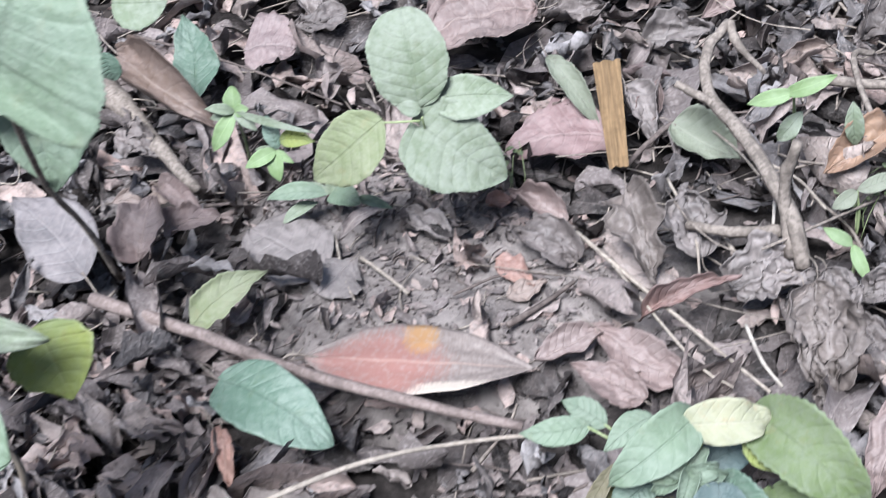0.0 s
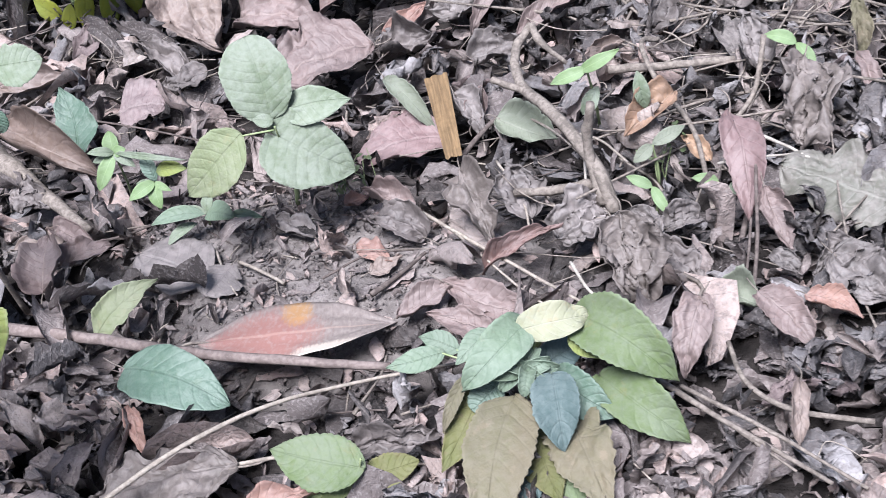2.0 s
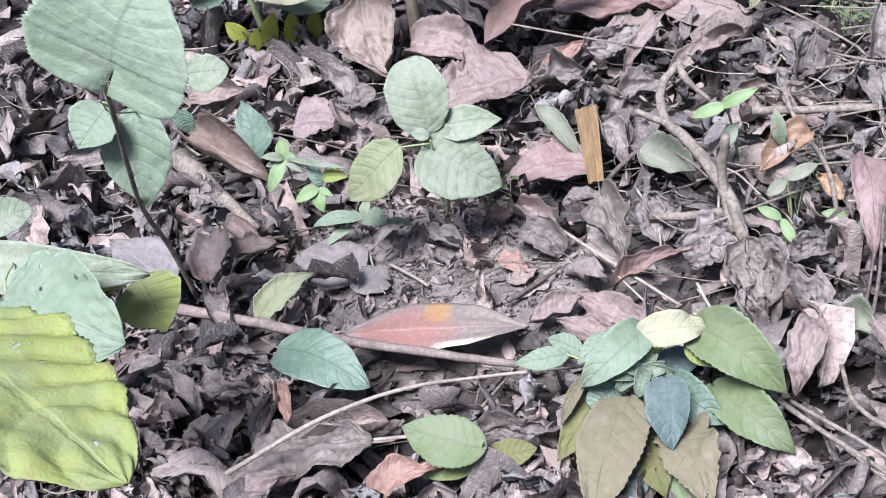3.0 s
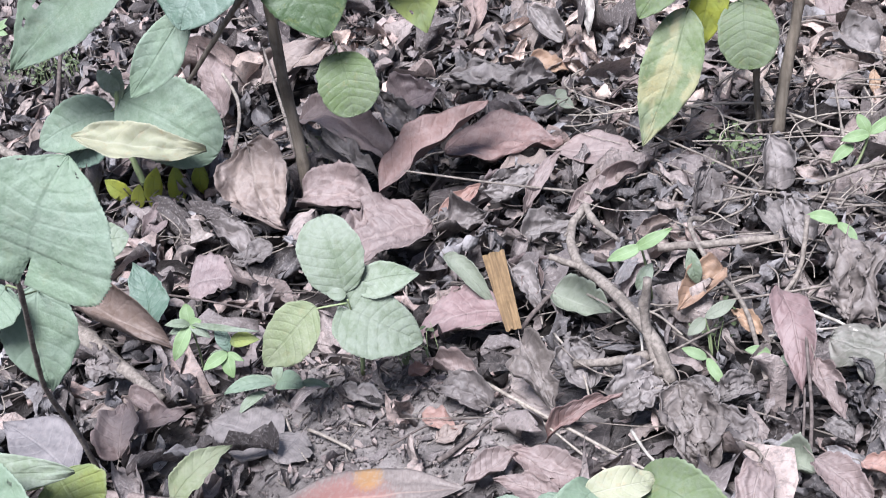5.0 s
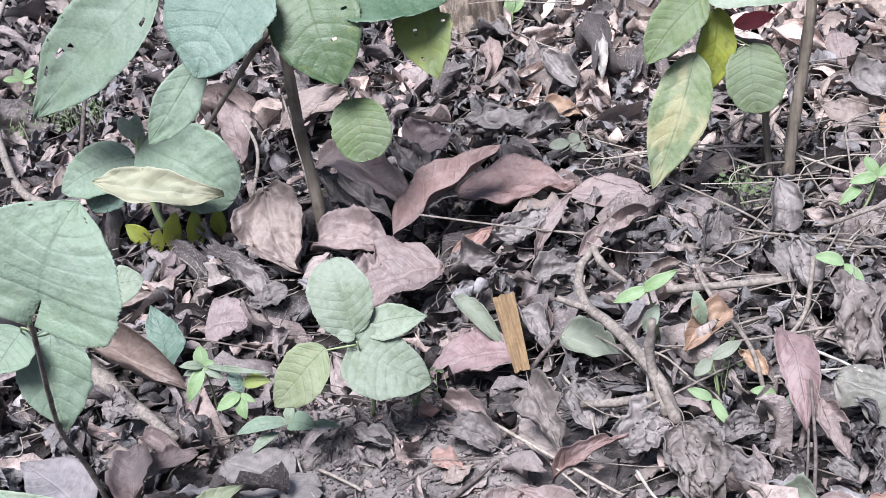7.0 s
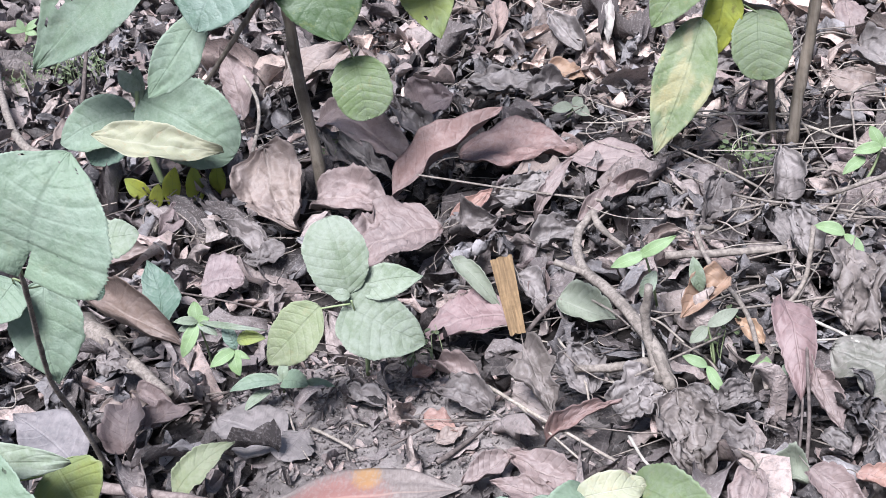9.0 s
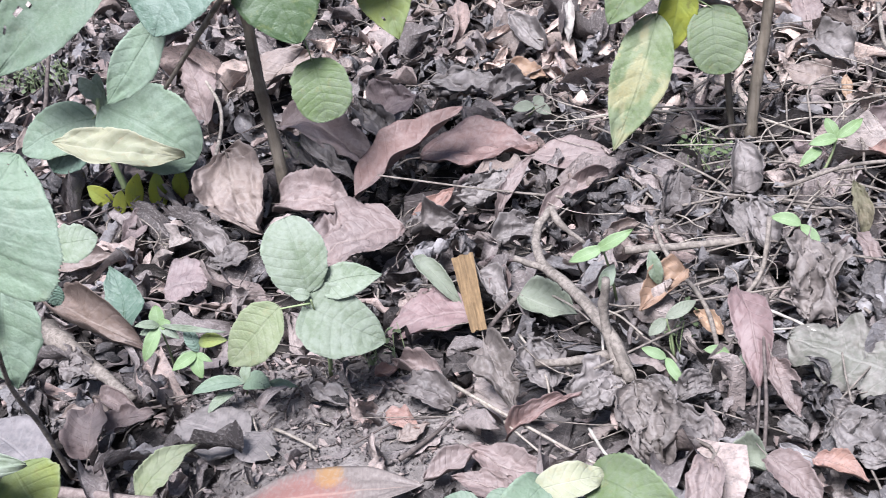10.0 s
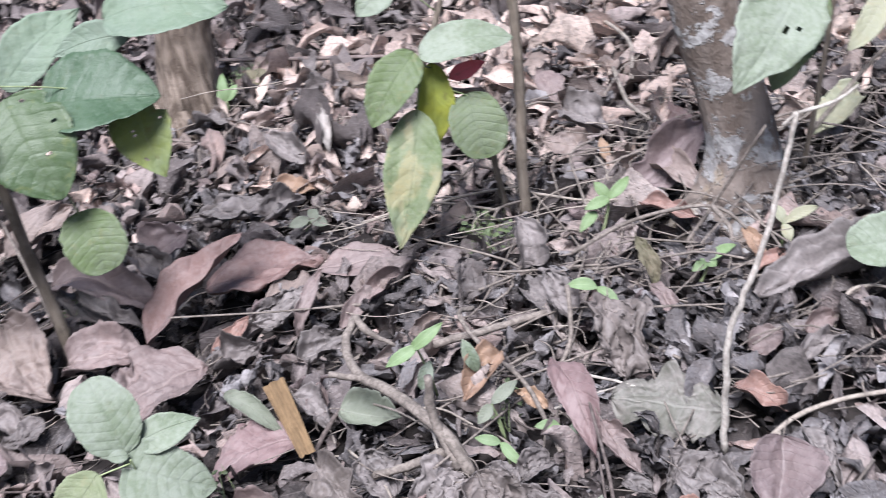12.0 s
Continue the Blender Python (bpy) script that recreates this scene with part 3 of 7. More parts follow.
def tube(points, r0, r1, sides=7, steps=5, seed=0, rough=0.12, kink=0.0):
    """A tapering, slightly knotty round rod along a smooth line through points."""
    rng = random.Random(seed)
    line = smooth_line(points, steps)
    n = len(line)
    verts, faces = [], []
    side = None
    for i, p in enumerate(line):
        d = (line[min(i + 1, n - 1)] - line[max(i - 1, 0)]).normalized()
        if side is None:
            side = d.orthogonal().normalized()
        side = (side - d * side.dot(d)).normalized()
        other = d.cross(side)
        r = r0 + (r1 - r0) * i / (n - 1)
        r *= 1 + rough * (rng.random() * 2 - 1) + (0.35 * rough * 6 if rng.random() < 0.07 and rough > 0.1 else 0)
        q = p + (side * rng.uniform(-1, 1) + other * rng.uniform(-1, 1)) * kink * r
        for k in range(sides):
            a = 2 * math.pi * k / sides
            verts.append(q + (side * math.cos(a) + other * math.sin(a)) * r * (1 + rough * 0.5 * (rng.random() - 0.5)))
    for i in range(n - 1):
        for k in range(sides):
            a, b = i * sides + k, i * sides + (k + 1) % sides
            faces.append((a, b, b + sides, a + sides))
    faces.append(tuple(reversed(range(sides))))
    faces.append(tuple(range((n - 1) * sides, n * sides)))
    return verts, faces


def part(name, verts, faces, material, parent, label="", uvs=None, place=None):
    """One mesh under a thing or a part, laid out in the parent's own coordinates."""
    ob = new(name, raw_mesh(name, verts, faces, material, uvs))
    ob.parent = parent
    if place is not None:
        ob.matrix_local = place
    if label:
        ob["label"] = label
    return ob


count = [0]
LAID = []


def seed_next():
    count[0] += 1
    return count[0]


def dry_leaf(label, base, tip, width, shape="ovate", mat="grey", face=(0, -0.3, 1), stalk=0.25, name="dry_leaf",
             group="fallen leaves on the slope", **form):
    """A fallen leaf, with its stalk."""
    k = seed_next()
    m, length = leaf_pose(base, tip, face)
    rng = random.Random(k * 7)
    form = dict(dict(cup=rng.uniform(0.35, 1.4), bend=rng.uniform(-0.2, 1.0), wave=rng.uniform(0.10, 0.24), crumple=rng.uniform(0.035, 0.06), bite=rng.choice((0.0, 0.1, 0.3)), lip=rng.uniform(-0.2, 1.1), twist=rng.uniform(-0.6, 0.6), ns=20, nt=40,
                     crease=rng.uniform(0.012, 0.035),
                     pleat=rng.uniform(0.0, 0.010), ribs=rng.randint(6, 9), lopsided=rng.uniform(-0.16, 0.16), sway=rng.uniform(-0.07, 0.07), frayed=rng.uniform(0.0, 0.14)), **form)
    if mat in ("grey", "brown", "dark") and "wrinkle" not in form:
        form.update(cup=max(form["cup"], rng.uniform(0.5, 1.5)), crumple=max(form["crumple"], rng.uniform(0.04, 0.07)), crease=rng.uniform(0.04, 0.08), wrinkle=rng.uniform(0.008, 0.022),
                    bite=max(form["bite"], rng.choice((0.15, 0.35, 0.6))), twist=form["twist"] * 2, nt=44, ns=22)
    if form.get("wrinkle", 0) > 0.026:
        form["crease"] = max(form["crease"], 0.05)
        form.setdefault("ruffle", rng.uniform(0.08, 0.14))
    elif mat in ("grey", "brown", "dark"):
        form.setdefault("ruffle", rng.uniform(0.03, 0.09))
    else:
        form.setdefault("ruffle", rng.uniform(0.0, 0.035))
    if mat in ("red", "teal", "sallow", "dull", "slate"):
        form["crease"] = form["ruffle"] = 0.0
        form["twist"], form["wave"], form["crumple"] = form["twist"] * 0.3, min(form["wave"], 0.06), min(form["crumple"], 0.02)
    v, f, uv = blade(length, width, shape, seed=k, **form)
    ob = new(name, raw_mesh(name, v, f, M[mat], uv))
    ob.matrix_world = SLOPE @ m
    for a in (0.04, 0.2, 0.4, 0.6, 0.8, 0.95):
        q = Vector(base).lerp(Vector(tip), a)
        LAID.append((q.x, q.y, width * (0.25 if a in (0.04, 0.95) else 0.4)))
    tagged(ob, label, "leaf", group)
    if stalk:
        r = max(0.0008, length * 0.008)
        line = [(length * 0.06, 0, r * 0.4), (-stalk * length * 0.5, 0.02 * length, -0.01 * length), (-stalk * length, 0.05 * length * (-1) ** k, -0.05 * length)]
        part("stalk", *tube(line, r, r * 0.8, 5, 3, k), TWIG, ob)
    return ob


def stick(label, points, r0, r1, material=TWIG, name="twig", category="twig", twigs=(), **form):
    """A fallen or standing stick; side twigs are parts of it."""
    k = seed_next()
    base = Vector(points[0])
    ob = new(name, raw_mesh(name, *tube([Vector(p) - base for p in points], r0, r1, form.get("sides", 8), form.get("steps", 6), k, form.get("rough", 0.045), form.get("kink", 0.12)), material))
    ob.matrix_world = SLOPE @ Matrix.Translation(base)
    tagged(ob, label, category)
    for q in smooth_line(points, 6):
        LAID.append((q.x, q.y, 0.022))
    for n, (pts, a, b) in enumerate(twigs):
        part("side_twig", *tube([Vector(p) - base for p in pts], a, b, 7, 5, k + 50 + n, 0.12, 0.15), material, ob)
    return ob


class Plant:
    """A living plant: an empty at its foot, its stem and its leaves, each with a stalk."""

    def __init__(self, name, label, foot, category="plant", group=""):
        self.foot = Vector(foot)
        self.root = new(name)
        self.root.empty_display_size = 0.03
        self.root.matrix_world = SLOPE @ Matrix.Translation(self.foot)
        tagged(self.root, label, category, group)

    def stem(self, points, r0, r1, material=BARK, name="stem", label="", **form):
        k = seed_next()
        pts = [Vector(p) - self.foot for p in points]
        return part(name, *tube(pts, r0, r1, form.get("sides", 8), form.get("steps", 6), k, form.get("rough", 0.1), form.get("kink", 0.1)), material, self.root, label)

    def leaf(self, base, tip, width, shape="ovate", mat="dusty", face=(0, -0.6, 0.8), joint=None, label="", stalk_r=0.0011, stalk_mat=STALK, **form):
        k = seed_next()
        m, length = leaf_pose(Vector(base) - self.foot, Vector(tip) - self.foot, face)
        form = dict(dict(cup=0.25, bend=0.35, wave=0.03, crumple=0.015, teeth=0.022, ns=16 if width > 0.06 else 12, nt=50 if width > 0.06 else 38, bite=0.05, ribs=RIBS.get(mat, 8),
                         lopsided=0.07 * (-1) ** (k // 2), sway=0.03 * (-1) ** k), **form)
        form.setdefault("pleat", (0.010 if width > 0.075 else 0.0045) if form["nt"] > 36 else 0.0)
        v, f, uv = blade(length, width, shape, seed=k, **form)
        ob = part("leaf", v, f, M[mat], self.root, label, uv, m)
        if joint is not None:
            a = m.inverted() @ (Vector(joint) - self.foot)
            b = Vector((length * 0.05, 0, 0))
            mid = (a + b) / 2 + Vector((0, 0, 0.12 * (a - b).length))
            part("stalk", *tube([a, mid, b], stalk_r * 1.15, stalk_r, 6, 4, k, 0.05), stalk_mat, ob)
        return ob


# ---- ground ----
def axis(low, high, step, far):
    inner = list(np.arange(low, high + 1e-6, step))
    left, right, d = [], [], step
    a, b = low, high
    while b < far:
        d *= 1.35
        a, b = a - d, b + d
        left.insert(0, a)
        right.append(b)
    return np.array(left + inner + right)


BARE = [(0.05, 1.30, 0.17), (0.22, 1.22, 0.13), (-0.08, 1.36, 0.10), (0.02, 1.18, 0.10)]


def bareness(u, v):
    """1 in the patch of bare crumbly soil, 0 in the litter."""
    return min(1.0, sum(math.exp(-((u - a) ** 2 + (v - b) ** 2) / (r * r) * 1.2) for a, b, r in BARE))


def soil_height(u, v):
    h = -0.064 + 0.020 * noise.noise(Vector((u * 2.2, v * 2.2, 0.3))) + 0.008 * noise.noise(Vector((u * 9, v * 9, 4.0)))
    return h + 0.050 * bareness(u, v)


def ground():
    us, vs = axis(-1.3, 2.2, 0.014, 900), axis(0.3, 4.2, 0.014, 900)
    verts = []
    for v in vs:
        for u in us:
            if -2 < u < 3 and -1 < v < 5:
                h = soil_height(u, v) + 0.004 * noise.noise(Vector((u * 38, v * 38, 1.0))) + 0.002 * noise.noise(Vector((u * 95, v * 95, 2.0)))
            else:
                h = -0.064
            far = max(0.0, abs(u) - 5.0) * math.copysign(1.0, u)
            verts.append((u, v, h - far * math.tan(radians(12))))
    n = len(us)
    idx = np.arange(len(verts)).reshape(len(vs), n)
    quads = np.stack([idx[:-1, :-1], idx[:-1, 1:], idx[1:, 1:], idx[1:, :-1]], -1).reshape(-1, 4)
    ob = new("ground", raw_mesh("ground", verts, quads, SOIL))
    ob.matrix_world = SLOPE
    tagged(ob, "dark grey-brown crumbly soil of a woodland slope", "ground", kind="structure")


ground()



def trunk(label, points, r0, r1, material, flare, spur=0.0):
    """A tree trunk with a swollen, ridged foot, and roots."""
    k = seed_next()
    base = Vector(points[0])
    line = smooth_line([Vector(p) - base for p in points], 10)
    sides, verts, faces = 40, [], []
    for i, p in enumerate(line):
        low = max(0.0, 1 - p.z / 0.16)
        r = (r0 + (r1 - r0) * i / (len(line) - 1)) * (1 + (flare - 1) * low ** 2)
        for j in range(sides):
            a = 2 * math.pi * j / sides
            q = Vector((math.cos(a), math.sin(a), 0))
            w = 1 + 0.13 * low * math.sin(5 * a + k) + 0.06 * noise.noise(q * 2.2 + Vector((0, 0, p.z * 5 + k))) + 0.035 * noise.noise(q * 7 + Vector((0, 0, p.z * 14)))
            w += 0.03 * (0.3 - abs(noise.noise(q * 11 + Vector((0, 0, p.z * 6)))))
            w += spur * max(0.0, 1 - p.z / 0.15) ** 1.6 * max(0.0, -q.x) ** 3
            verts.append(p + q * r * w)
    for i in range(len(line) - 1):
        for j in range(sides):
            a, b = i * sides + j, i * sides + (j + 1) % sides
            faces.append((a, b, b + sides, a + sides))
    faces.append(tuple(range((len(line) - 1) * sides, len(line) * sides)))
    ob = new("tree_trunk", raw_mesh("tree_trunk", verts, faces, material))
    ob.matrix_world = SLOPE @ Matrix.Translation(base)
    tagged(ob, label, "tree trunk")
    for j in range(4):
        a = 0.7 + j * 1.6 + k
        d = Vector((math.cos(a), math.sin(a), 0))
        foot = Vector((0, 0, -0.02))
        part("root", *tube([d * r0 * 0.55 + Vector((0, 0, r0 * 1.1)), d * r0 * 1.25 + Vector((0, 0, r0 * 0.25)) + foot, d * r0 * 2.3 + foot * 2.6], r0 * 0.42, r0 * 0.16, 10, 6, k + j, 0.06), material, ob)


def wood_chip(label, a, b, width):
    """A split board-like piece with splintered ends."""
    m, length = leaf_pose(a, b, (0, -0.4, 0.9))
    rng = random.Random(3)
    verts, faces, n = [], [], 9
    for i in range(n):
        c = -0.5 + i / (n - 1)
        cut = 0.05 * rng.random() * length
        top = 0.0025 + 0.002 * rng.random()
        for x, z in ((-cut, 0), (-cut * 0.6, top), (length * 0.5, top + 0.001 * rng.random()), (length + 0.04 * length * rng.random(), top), (length, 0)):
            taper = 1 - 0.34 * x / length
            verts.append((x, c * width * taper, z))
    for i in range(n - 1):
        for j in range(4):
            q = i * 5 + j
            faces.append((q, q + 1, q + 6, q + 5))
        faces.append((i * 5, i * 5 + 5, i * 5 + 9, i * 5 + 4))
    faces.append((4, 3, 2, 1, 0))
    faces.append(tuple((n - 1) * 5 + j for j in range(5)))
    me = raw_mesh("wood_chip", verts, faces, CHIP)
    me.polygons.foreach_set("use_smooth", np.zeros(len(me.polygons), dtype=bool))
    ob = new("wood_chip", me)
    ob.matrix_world = SLOPE @ m
    tagged(ob, label, "wood")
    for q in (0.1, 0.35, 0.6, 0.85):
        p = Vector(a).lerp(Vector(b), q)
        LAID.append((p.x, p.y, width * 0.6))


def weeds(label, place, radius, number):
    """A low patch of thin stems with tiny round leaves."""
    k = seed_next()
    rng = np.random.default_rng(k)
    V, Fc, U, at = [], [], [], 0
    vv, ff, uu = blade(1.0, 0.75, "round", cup=0.4, bend=0.3, seed=k, ns=4, nt=6, thick=0)
    for i in range(number):
        a, d = rng.uniform(0, 6.28), radius * math.sqrt(rng.random())
        p = np.array((d * math.cos(a), d * math.sin(a), rng.uniform(0.0, 0.045)))
        m = np.array(Euler((rng.normal(0, 0.5), rng.normal(0, 0.5), rng.uniform(0, 6.28))).to_matrix())
        V.append(vv * rng.uniform(0.006, 0.013) @ m.T + p)
        Fc.append(ff + at)
        U.append(uu)
        at += len(vv)
    ob = new("weeds", raw_mesh("weeds", np.concatenate(V).tolist(), np.concatenate(Fc).tolist(), M["green"], np.concatenate(U)))
    ob.matrix_world = SLOPE @ Matrix.Translation(place)
    tagged(ob, label, "weeds", kind="stuff")
    verts, faces = [], []
    for i in range(max(6, number // 5)):
        a, d = rng.uniform(0, 6.28), radius * math.sqrt(rng.random())
        q = Vector((d * math.cos(a), d * math.sin(a), -0.02))
        tv, tf = tube([q, q + Vector((rng.normal(0, 0.006), rng.normal(0, 0.006), 0.03)), q + Vector((rng.normal(0, 0.012), rng.normal(0, 0.012), 0.06))], 0.0007, 0.0005, 5, 2, i)
        o = len(verts)
        verts += tv
        faces += [tuple(x + o for x in f) for f in tf]
    part("stems", verts, faces, STALK, ob)


# ---- large fallen leaves ----
dry_leaf("large crumpled pale tan dry leaf beside a sapling stem", (-0.188, 1.904, 0.105), (-0.127, 1.786, 0.006), 0.125, "broad", "tan", (0.000, -0.643, 0.766), wrinkle=0.028, nt=56, ns=28, pleat=0, cup=0.6, crumple=0.05, crease=0.05, ruffle=0.04, fold=0.2, lip=0.5)
dry_leaf("wrinkled grey-brown dry leaf on the litter", (-0.106, 1.856, 0.018), (0.029, 1.830, 0.006), 0.090, "ovate", "pink", (0.000, -0.423, 0.906), wrinkle=0.012, ruffle=0.03, crease=0.03, nt=56, ns=28, pleat=0, crumple=0.04)
dry_leaf("broad brown dry leaf with clear veins", (0.123, 1.720, 0.018), (-0.015, 1.649, 0.012), 0.140, "broad", "pink", (0.000, -0.258, 0.966), cup=0.25, crumple=0.035, lip=0.3, wave=0.09, crease=0.035, ruffle=0.04, lopsided=0.0, twist=0.15, bend=0.25, bite=0.4, pleat=0.022, ribs=8, frayed=0.1, nt=60, ns=26)
dry_leaf("narrow twisted grey dry leaf", (-0.133, 2.079, 0.064), (-0.033, 1.977, 0.006), 0.044, "lance", "grey", (0.000, -0.500, 0.866), cup=0.9)
dry_leaf("long folded pinkish-brown dry leaf", (-0.142, 2.108, 0.045), (0.067, 1.920, 0.012), 0.080, "lance", "pink", (0.1, -0.55, 0.83), cup=0.3, fold=0.5, pleat=0.008, wave=0.1, crumple=0.03, twist=0.2)
dry_leaf("pale tan leaf arched over a dark hollow", (-0.262, 2.373, 0.030), (-0.132, 2.401, 0.090), 0.070, "ovate", "tan", (-0.1, -0.5, 0.86), cup=-0.7, bend=0.9, wave=0.1, crumple=0.03)
dry_leaf("grey-brown leaf with a raised edge", (0.028, 2.145, 0.020), (0.123, 2.142, 0.060), 0.085, "ovate", "purple", (0.1, -0.55, 0.83), cup=0.5)
dry_leaf("long curled russet dry leaf with an upturned edge", (0.030, 1.824, 0.020), (0.228, 1.917, 0.125), 0.087, "lance", "russet", (-0.375, -0.224, 0.900), cup=0.05, fold=0.6, bend=0.15, wave=0.07, lip=0.2, crumple=0.02, twist=0.0, frayed=0.0, pleat=0)
dry_leaf("flat russet dry leaf with a pointed tip", (0.137, 1.951, 0.025), (0.339, 1.944, 0.024), 0.138, "ovate", "russet", (0.000, -0.105, 0.995), cup=0.3, bend=0.15, wave=0.06, lip=0.2, twist=0.1)
dry_leaf("smooth oval pinkish-grey dry leaf", (0.326, 1.927, 0.015), (0.470, 1.907, 0.011), 0.088, "lance", "pink", (0.000, -0.174, 0.985), frayed=0, pleat=0, bend=0.1, twist=0, lip=0, lopsided=0, cup=0.25, wave=0.03, crumple=0.015, bite=0.0)
dry_leaf("small orange-brown curled leaf", (0.135, 1.767, 0.006), (0.204, 1.805, 0.033), 0.033, "lance", "salmon", (0.000, -0.574, 0.819), cup=1.0)
dry_leaf("thin upright pinkish leaf", (0.273, 1.741, 0.006), (0.338, 1.807, 0.072), 0.028, "lance", "pink", (0.000, -0.707, 0.707), cup=0.9)
dry_leaf("pinkish curled leaf behind a forked branch", (0.339, 1.718, 0.006), (0.456, 1.776, 0.047), 0.037, "lance", "pink", (0.000, -0.574, 0.819), cup=0.8)
dry_leaf("pale green folded leaf on the litter", (0.162, 1.557, 0.055), (0.228, 1.488, 0.006), 0.031, "lance", "dull", (0.000, -0.574, 0.819), cup=0.9)
dry_leaf("russet leaf with a torn edge under a seedling", (0.245, 1.473, 0.004), (0.125, 1.443, 0.000), 0.098, "broad", "plum", (0.000, -0.174, 0.985), cup=0.3, bite=0.2, crumple=0.03, lip=0.4, wave=0.07)
dry_leaf("grey dry leaf with pale veins", (0.275, 1.321, 0.048), (0.312, 1.231, 0.006), 0.060, "ovate", "brown", (0.000, -0.423, 0.906), cup=0.3, crumple=0.06)
dry_leaf("dull green leaf lying on the litter", (0.314, 1.475, 0.024), (0.392, 1.436, 0.006), 0.058, "ovate", "dull", (0.000, -0.423, 0.906), cup=0.3, bite=0.4)
dry_leaf("small orange-tan folded leaf", (0.543, 1.413, 0.073), (0.477, 1.371, 0.044), 0.046, "ovate", "orange", (0.000, -0.574, 0.819), cup=0.7, fold=0.4)
dry_leaf("purplish long leaf curling downwards", (0.602, 1.351, 0.078), (0.607, 1.225, 0.006), 0.050, "leaflet", "plum", (-0.100, -0.492, 0.865), cup=0.35, fold=0.1, bend=0.5, lip=0.2, twist=0.5, bite=0.25, frayed=0.1, pleat=0, crumple=0.025, wave=0.14, crease=0.02, ruffle=0.02)
dry_leaf("small pinkish broken leaf", (0.626, 1.236, 0.046), (0.645, 1.167, 0.006), 0.040, "ovate", "pink", (0.000, -0.500, 0.866), crumple=0.08, bite=0.6)
dry_leaf("large lobed grey-green dry leaf", (0.775, 1.222, 0.010), (0.655, 1.292, 0.034), 0.102, "lobed", "drab", (0.000, -0.423, 0.906), crumple=0.04, bite=0.3, cup=0.2, frayed=0.08, nt=60, ns=26)
dry_leaf("crumpled dark grey leaf", (0.710, 1.467, 0.065), (0.690, 1.365, 0.006), 0.085, "broad", "brown", (0.000, -0.500, 0.866), wrinkle=0.04, nt=56, ns=28, pleat=0, crumple=0.07, cup=0.5, frayed=0.2, bite=0.3)
dry_leaf("dark brown leaf standing on edge", (0.558, 1.714, 0.061), (0.524, 1.673, 0.006), 0.057, "ovate", "dark", (0.500, -0.814, 0.296), cup=0.6)
dry_leaf("flat purplish-grey leaf on dark soil", (-0.254, 1.628, 0.006), (-0.184, 1.634, 0.008), 0.095, "round", "purple", (0.000, -0.259, 0.966), cup=0.2, bite=0.4)
dry_leaf("dull bluish-green leaf lying flat", (-0.286, 1.511, 0.006), (-0.323, 1.618, 0.068), 0.060, "ovate", "teal", (0.000, -0.500, 0.866), cup=0.2, bite=0.0)
dry_leaf("tall pinkish-tan leaf propped upright", (-0.330, 2.267, 0.006), (-0.363, 2.341, 0.135), 0.076, "ovate", "pink", (0.000, -0.866, 0.500), cup=0.6)
dry_leaf("bright tan curled leaf", (-0.481, 1.752, 0.006), (-0.363, 1.751, 0.006), 0.058, "ovate", "tan", (0.000, -0.574, 0.819), cup=0.8)
dry_leaf("thick rolled dark brown leaf", (-0.400, 1.560, 0.046), (-0.228, 1.455, 0.008), 0.085, "lance", "rolled", (0.000, -0.423, 0.906), cup=1.8, crumple=0.05)
dry_leaf("brown dry leaf with a long stalk", (-0.251, 1.222, 0.006), (-0.249, 1.286, 0.043), 0.060, "ovate", "pink", (0.000, -0.500, 0.866), stalk=0.5)
dry_leaf("small brown leaf on the soil", (-0.239, 1.269, 0.006), (-0.177, 1.290, 0.016), 0.040, "ovate", "pink", (0.000, -0.423, 0.906))
dry_leaf("curled tan-brown leaf lying in the litter", (-0.320, 1.313, 0.006), (-0.223, 1.330, 0.014), 0.035, "lance", "tan", (0.000, -0.423, 0.906), cup=1.0)
dry_leaf("large smooth purplish-grey leaf", (-0.302, 1.192, 0.006), (-0.421, 1.281, 0.038), 0.087, "ovate", "slate", (0.000, -0.342, 0.940), cup=0.2, bite=0.0, crumple=0.02, frayed=0)
dry_leaf("large red and orange leaf with grey-green edges on a stick", (-0.025, 1.093, 0.012), (0.205, 1.097, 0.014), 0.090, "lance", "red", (0.000, -0.060, 0.998), lip=0.0, twist=0.0, cup=0.12, bend=0.12, wave=0.03, crumple=0.012, bite=0.0, stalk=0.15, ns=18, nt=40, frayed=0, pleat=0, sway=-0.02, lopsided=0.05)
dry_leaf("pinkish-brown broken leaf lying in the litter", (0.257, 1.148, 0.023), (0.345, 1.102, 0.006), 0.052, "obovate", "pink", (0.000, -0.342, 0.940), cup=0.5)
dry_leaf("pinkish-brown leaf with a curled edge", (0.311, 1.075, 0.006), (0.240, 1.102, 0.016), 0.042, "ovate", "pink", (0.000, -0.342, 0.940), cup=0.6)
dry_leaf("small pinkish leaf lying in the litter", (0.202, 1.114, 0.006), (0.275, 1.155, 0.021), 0.036, "ovate", "pink", (0.000, -0.342, 0.940))
dry_leaf("folded red-brown leaf lying in the litter", (0.296, 1.176, 0.006), (0.394, 1.220, 0.031), 0.025, "lance", "russet", (0.000, -0.500, 0.866), cup=1.3)
dry_leaf("smooth bluish-green fallen leaf", (-0.089, 1.031, 0.042), (0.037, 0.975, 0.028), 0.070, "broad", "teal", (0.000, -0.309, 0.951), lip=0.0, twist=0.0, cup=0.25, bite=0.0, crumple=0.01, wave=0.03, frayed=0, pleat=0.004)
dry_leaf("pale yellowish-green leaf standing by a stick", (-0.158, 1.129, 0.006), (-0.083, 1.181, 0.043), 0.042, "ovate", "sallow", (0.000, -0.574, 0.819), cup=0.5)
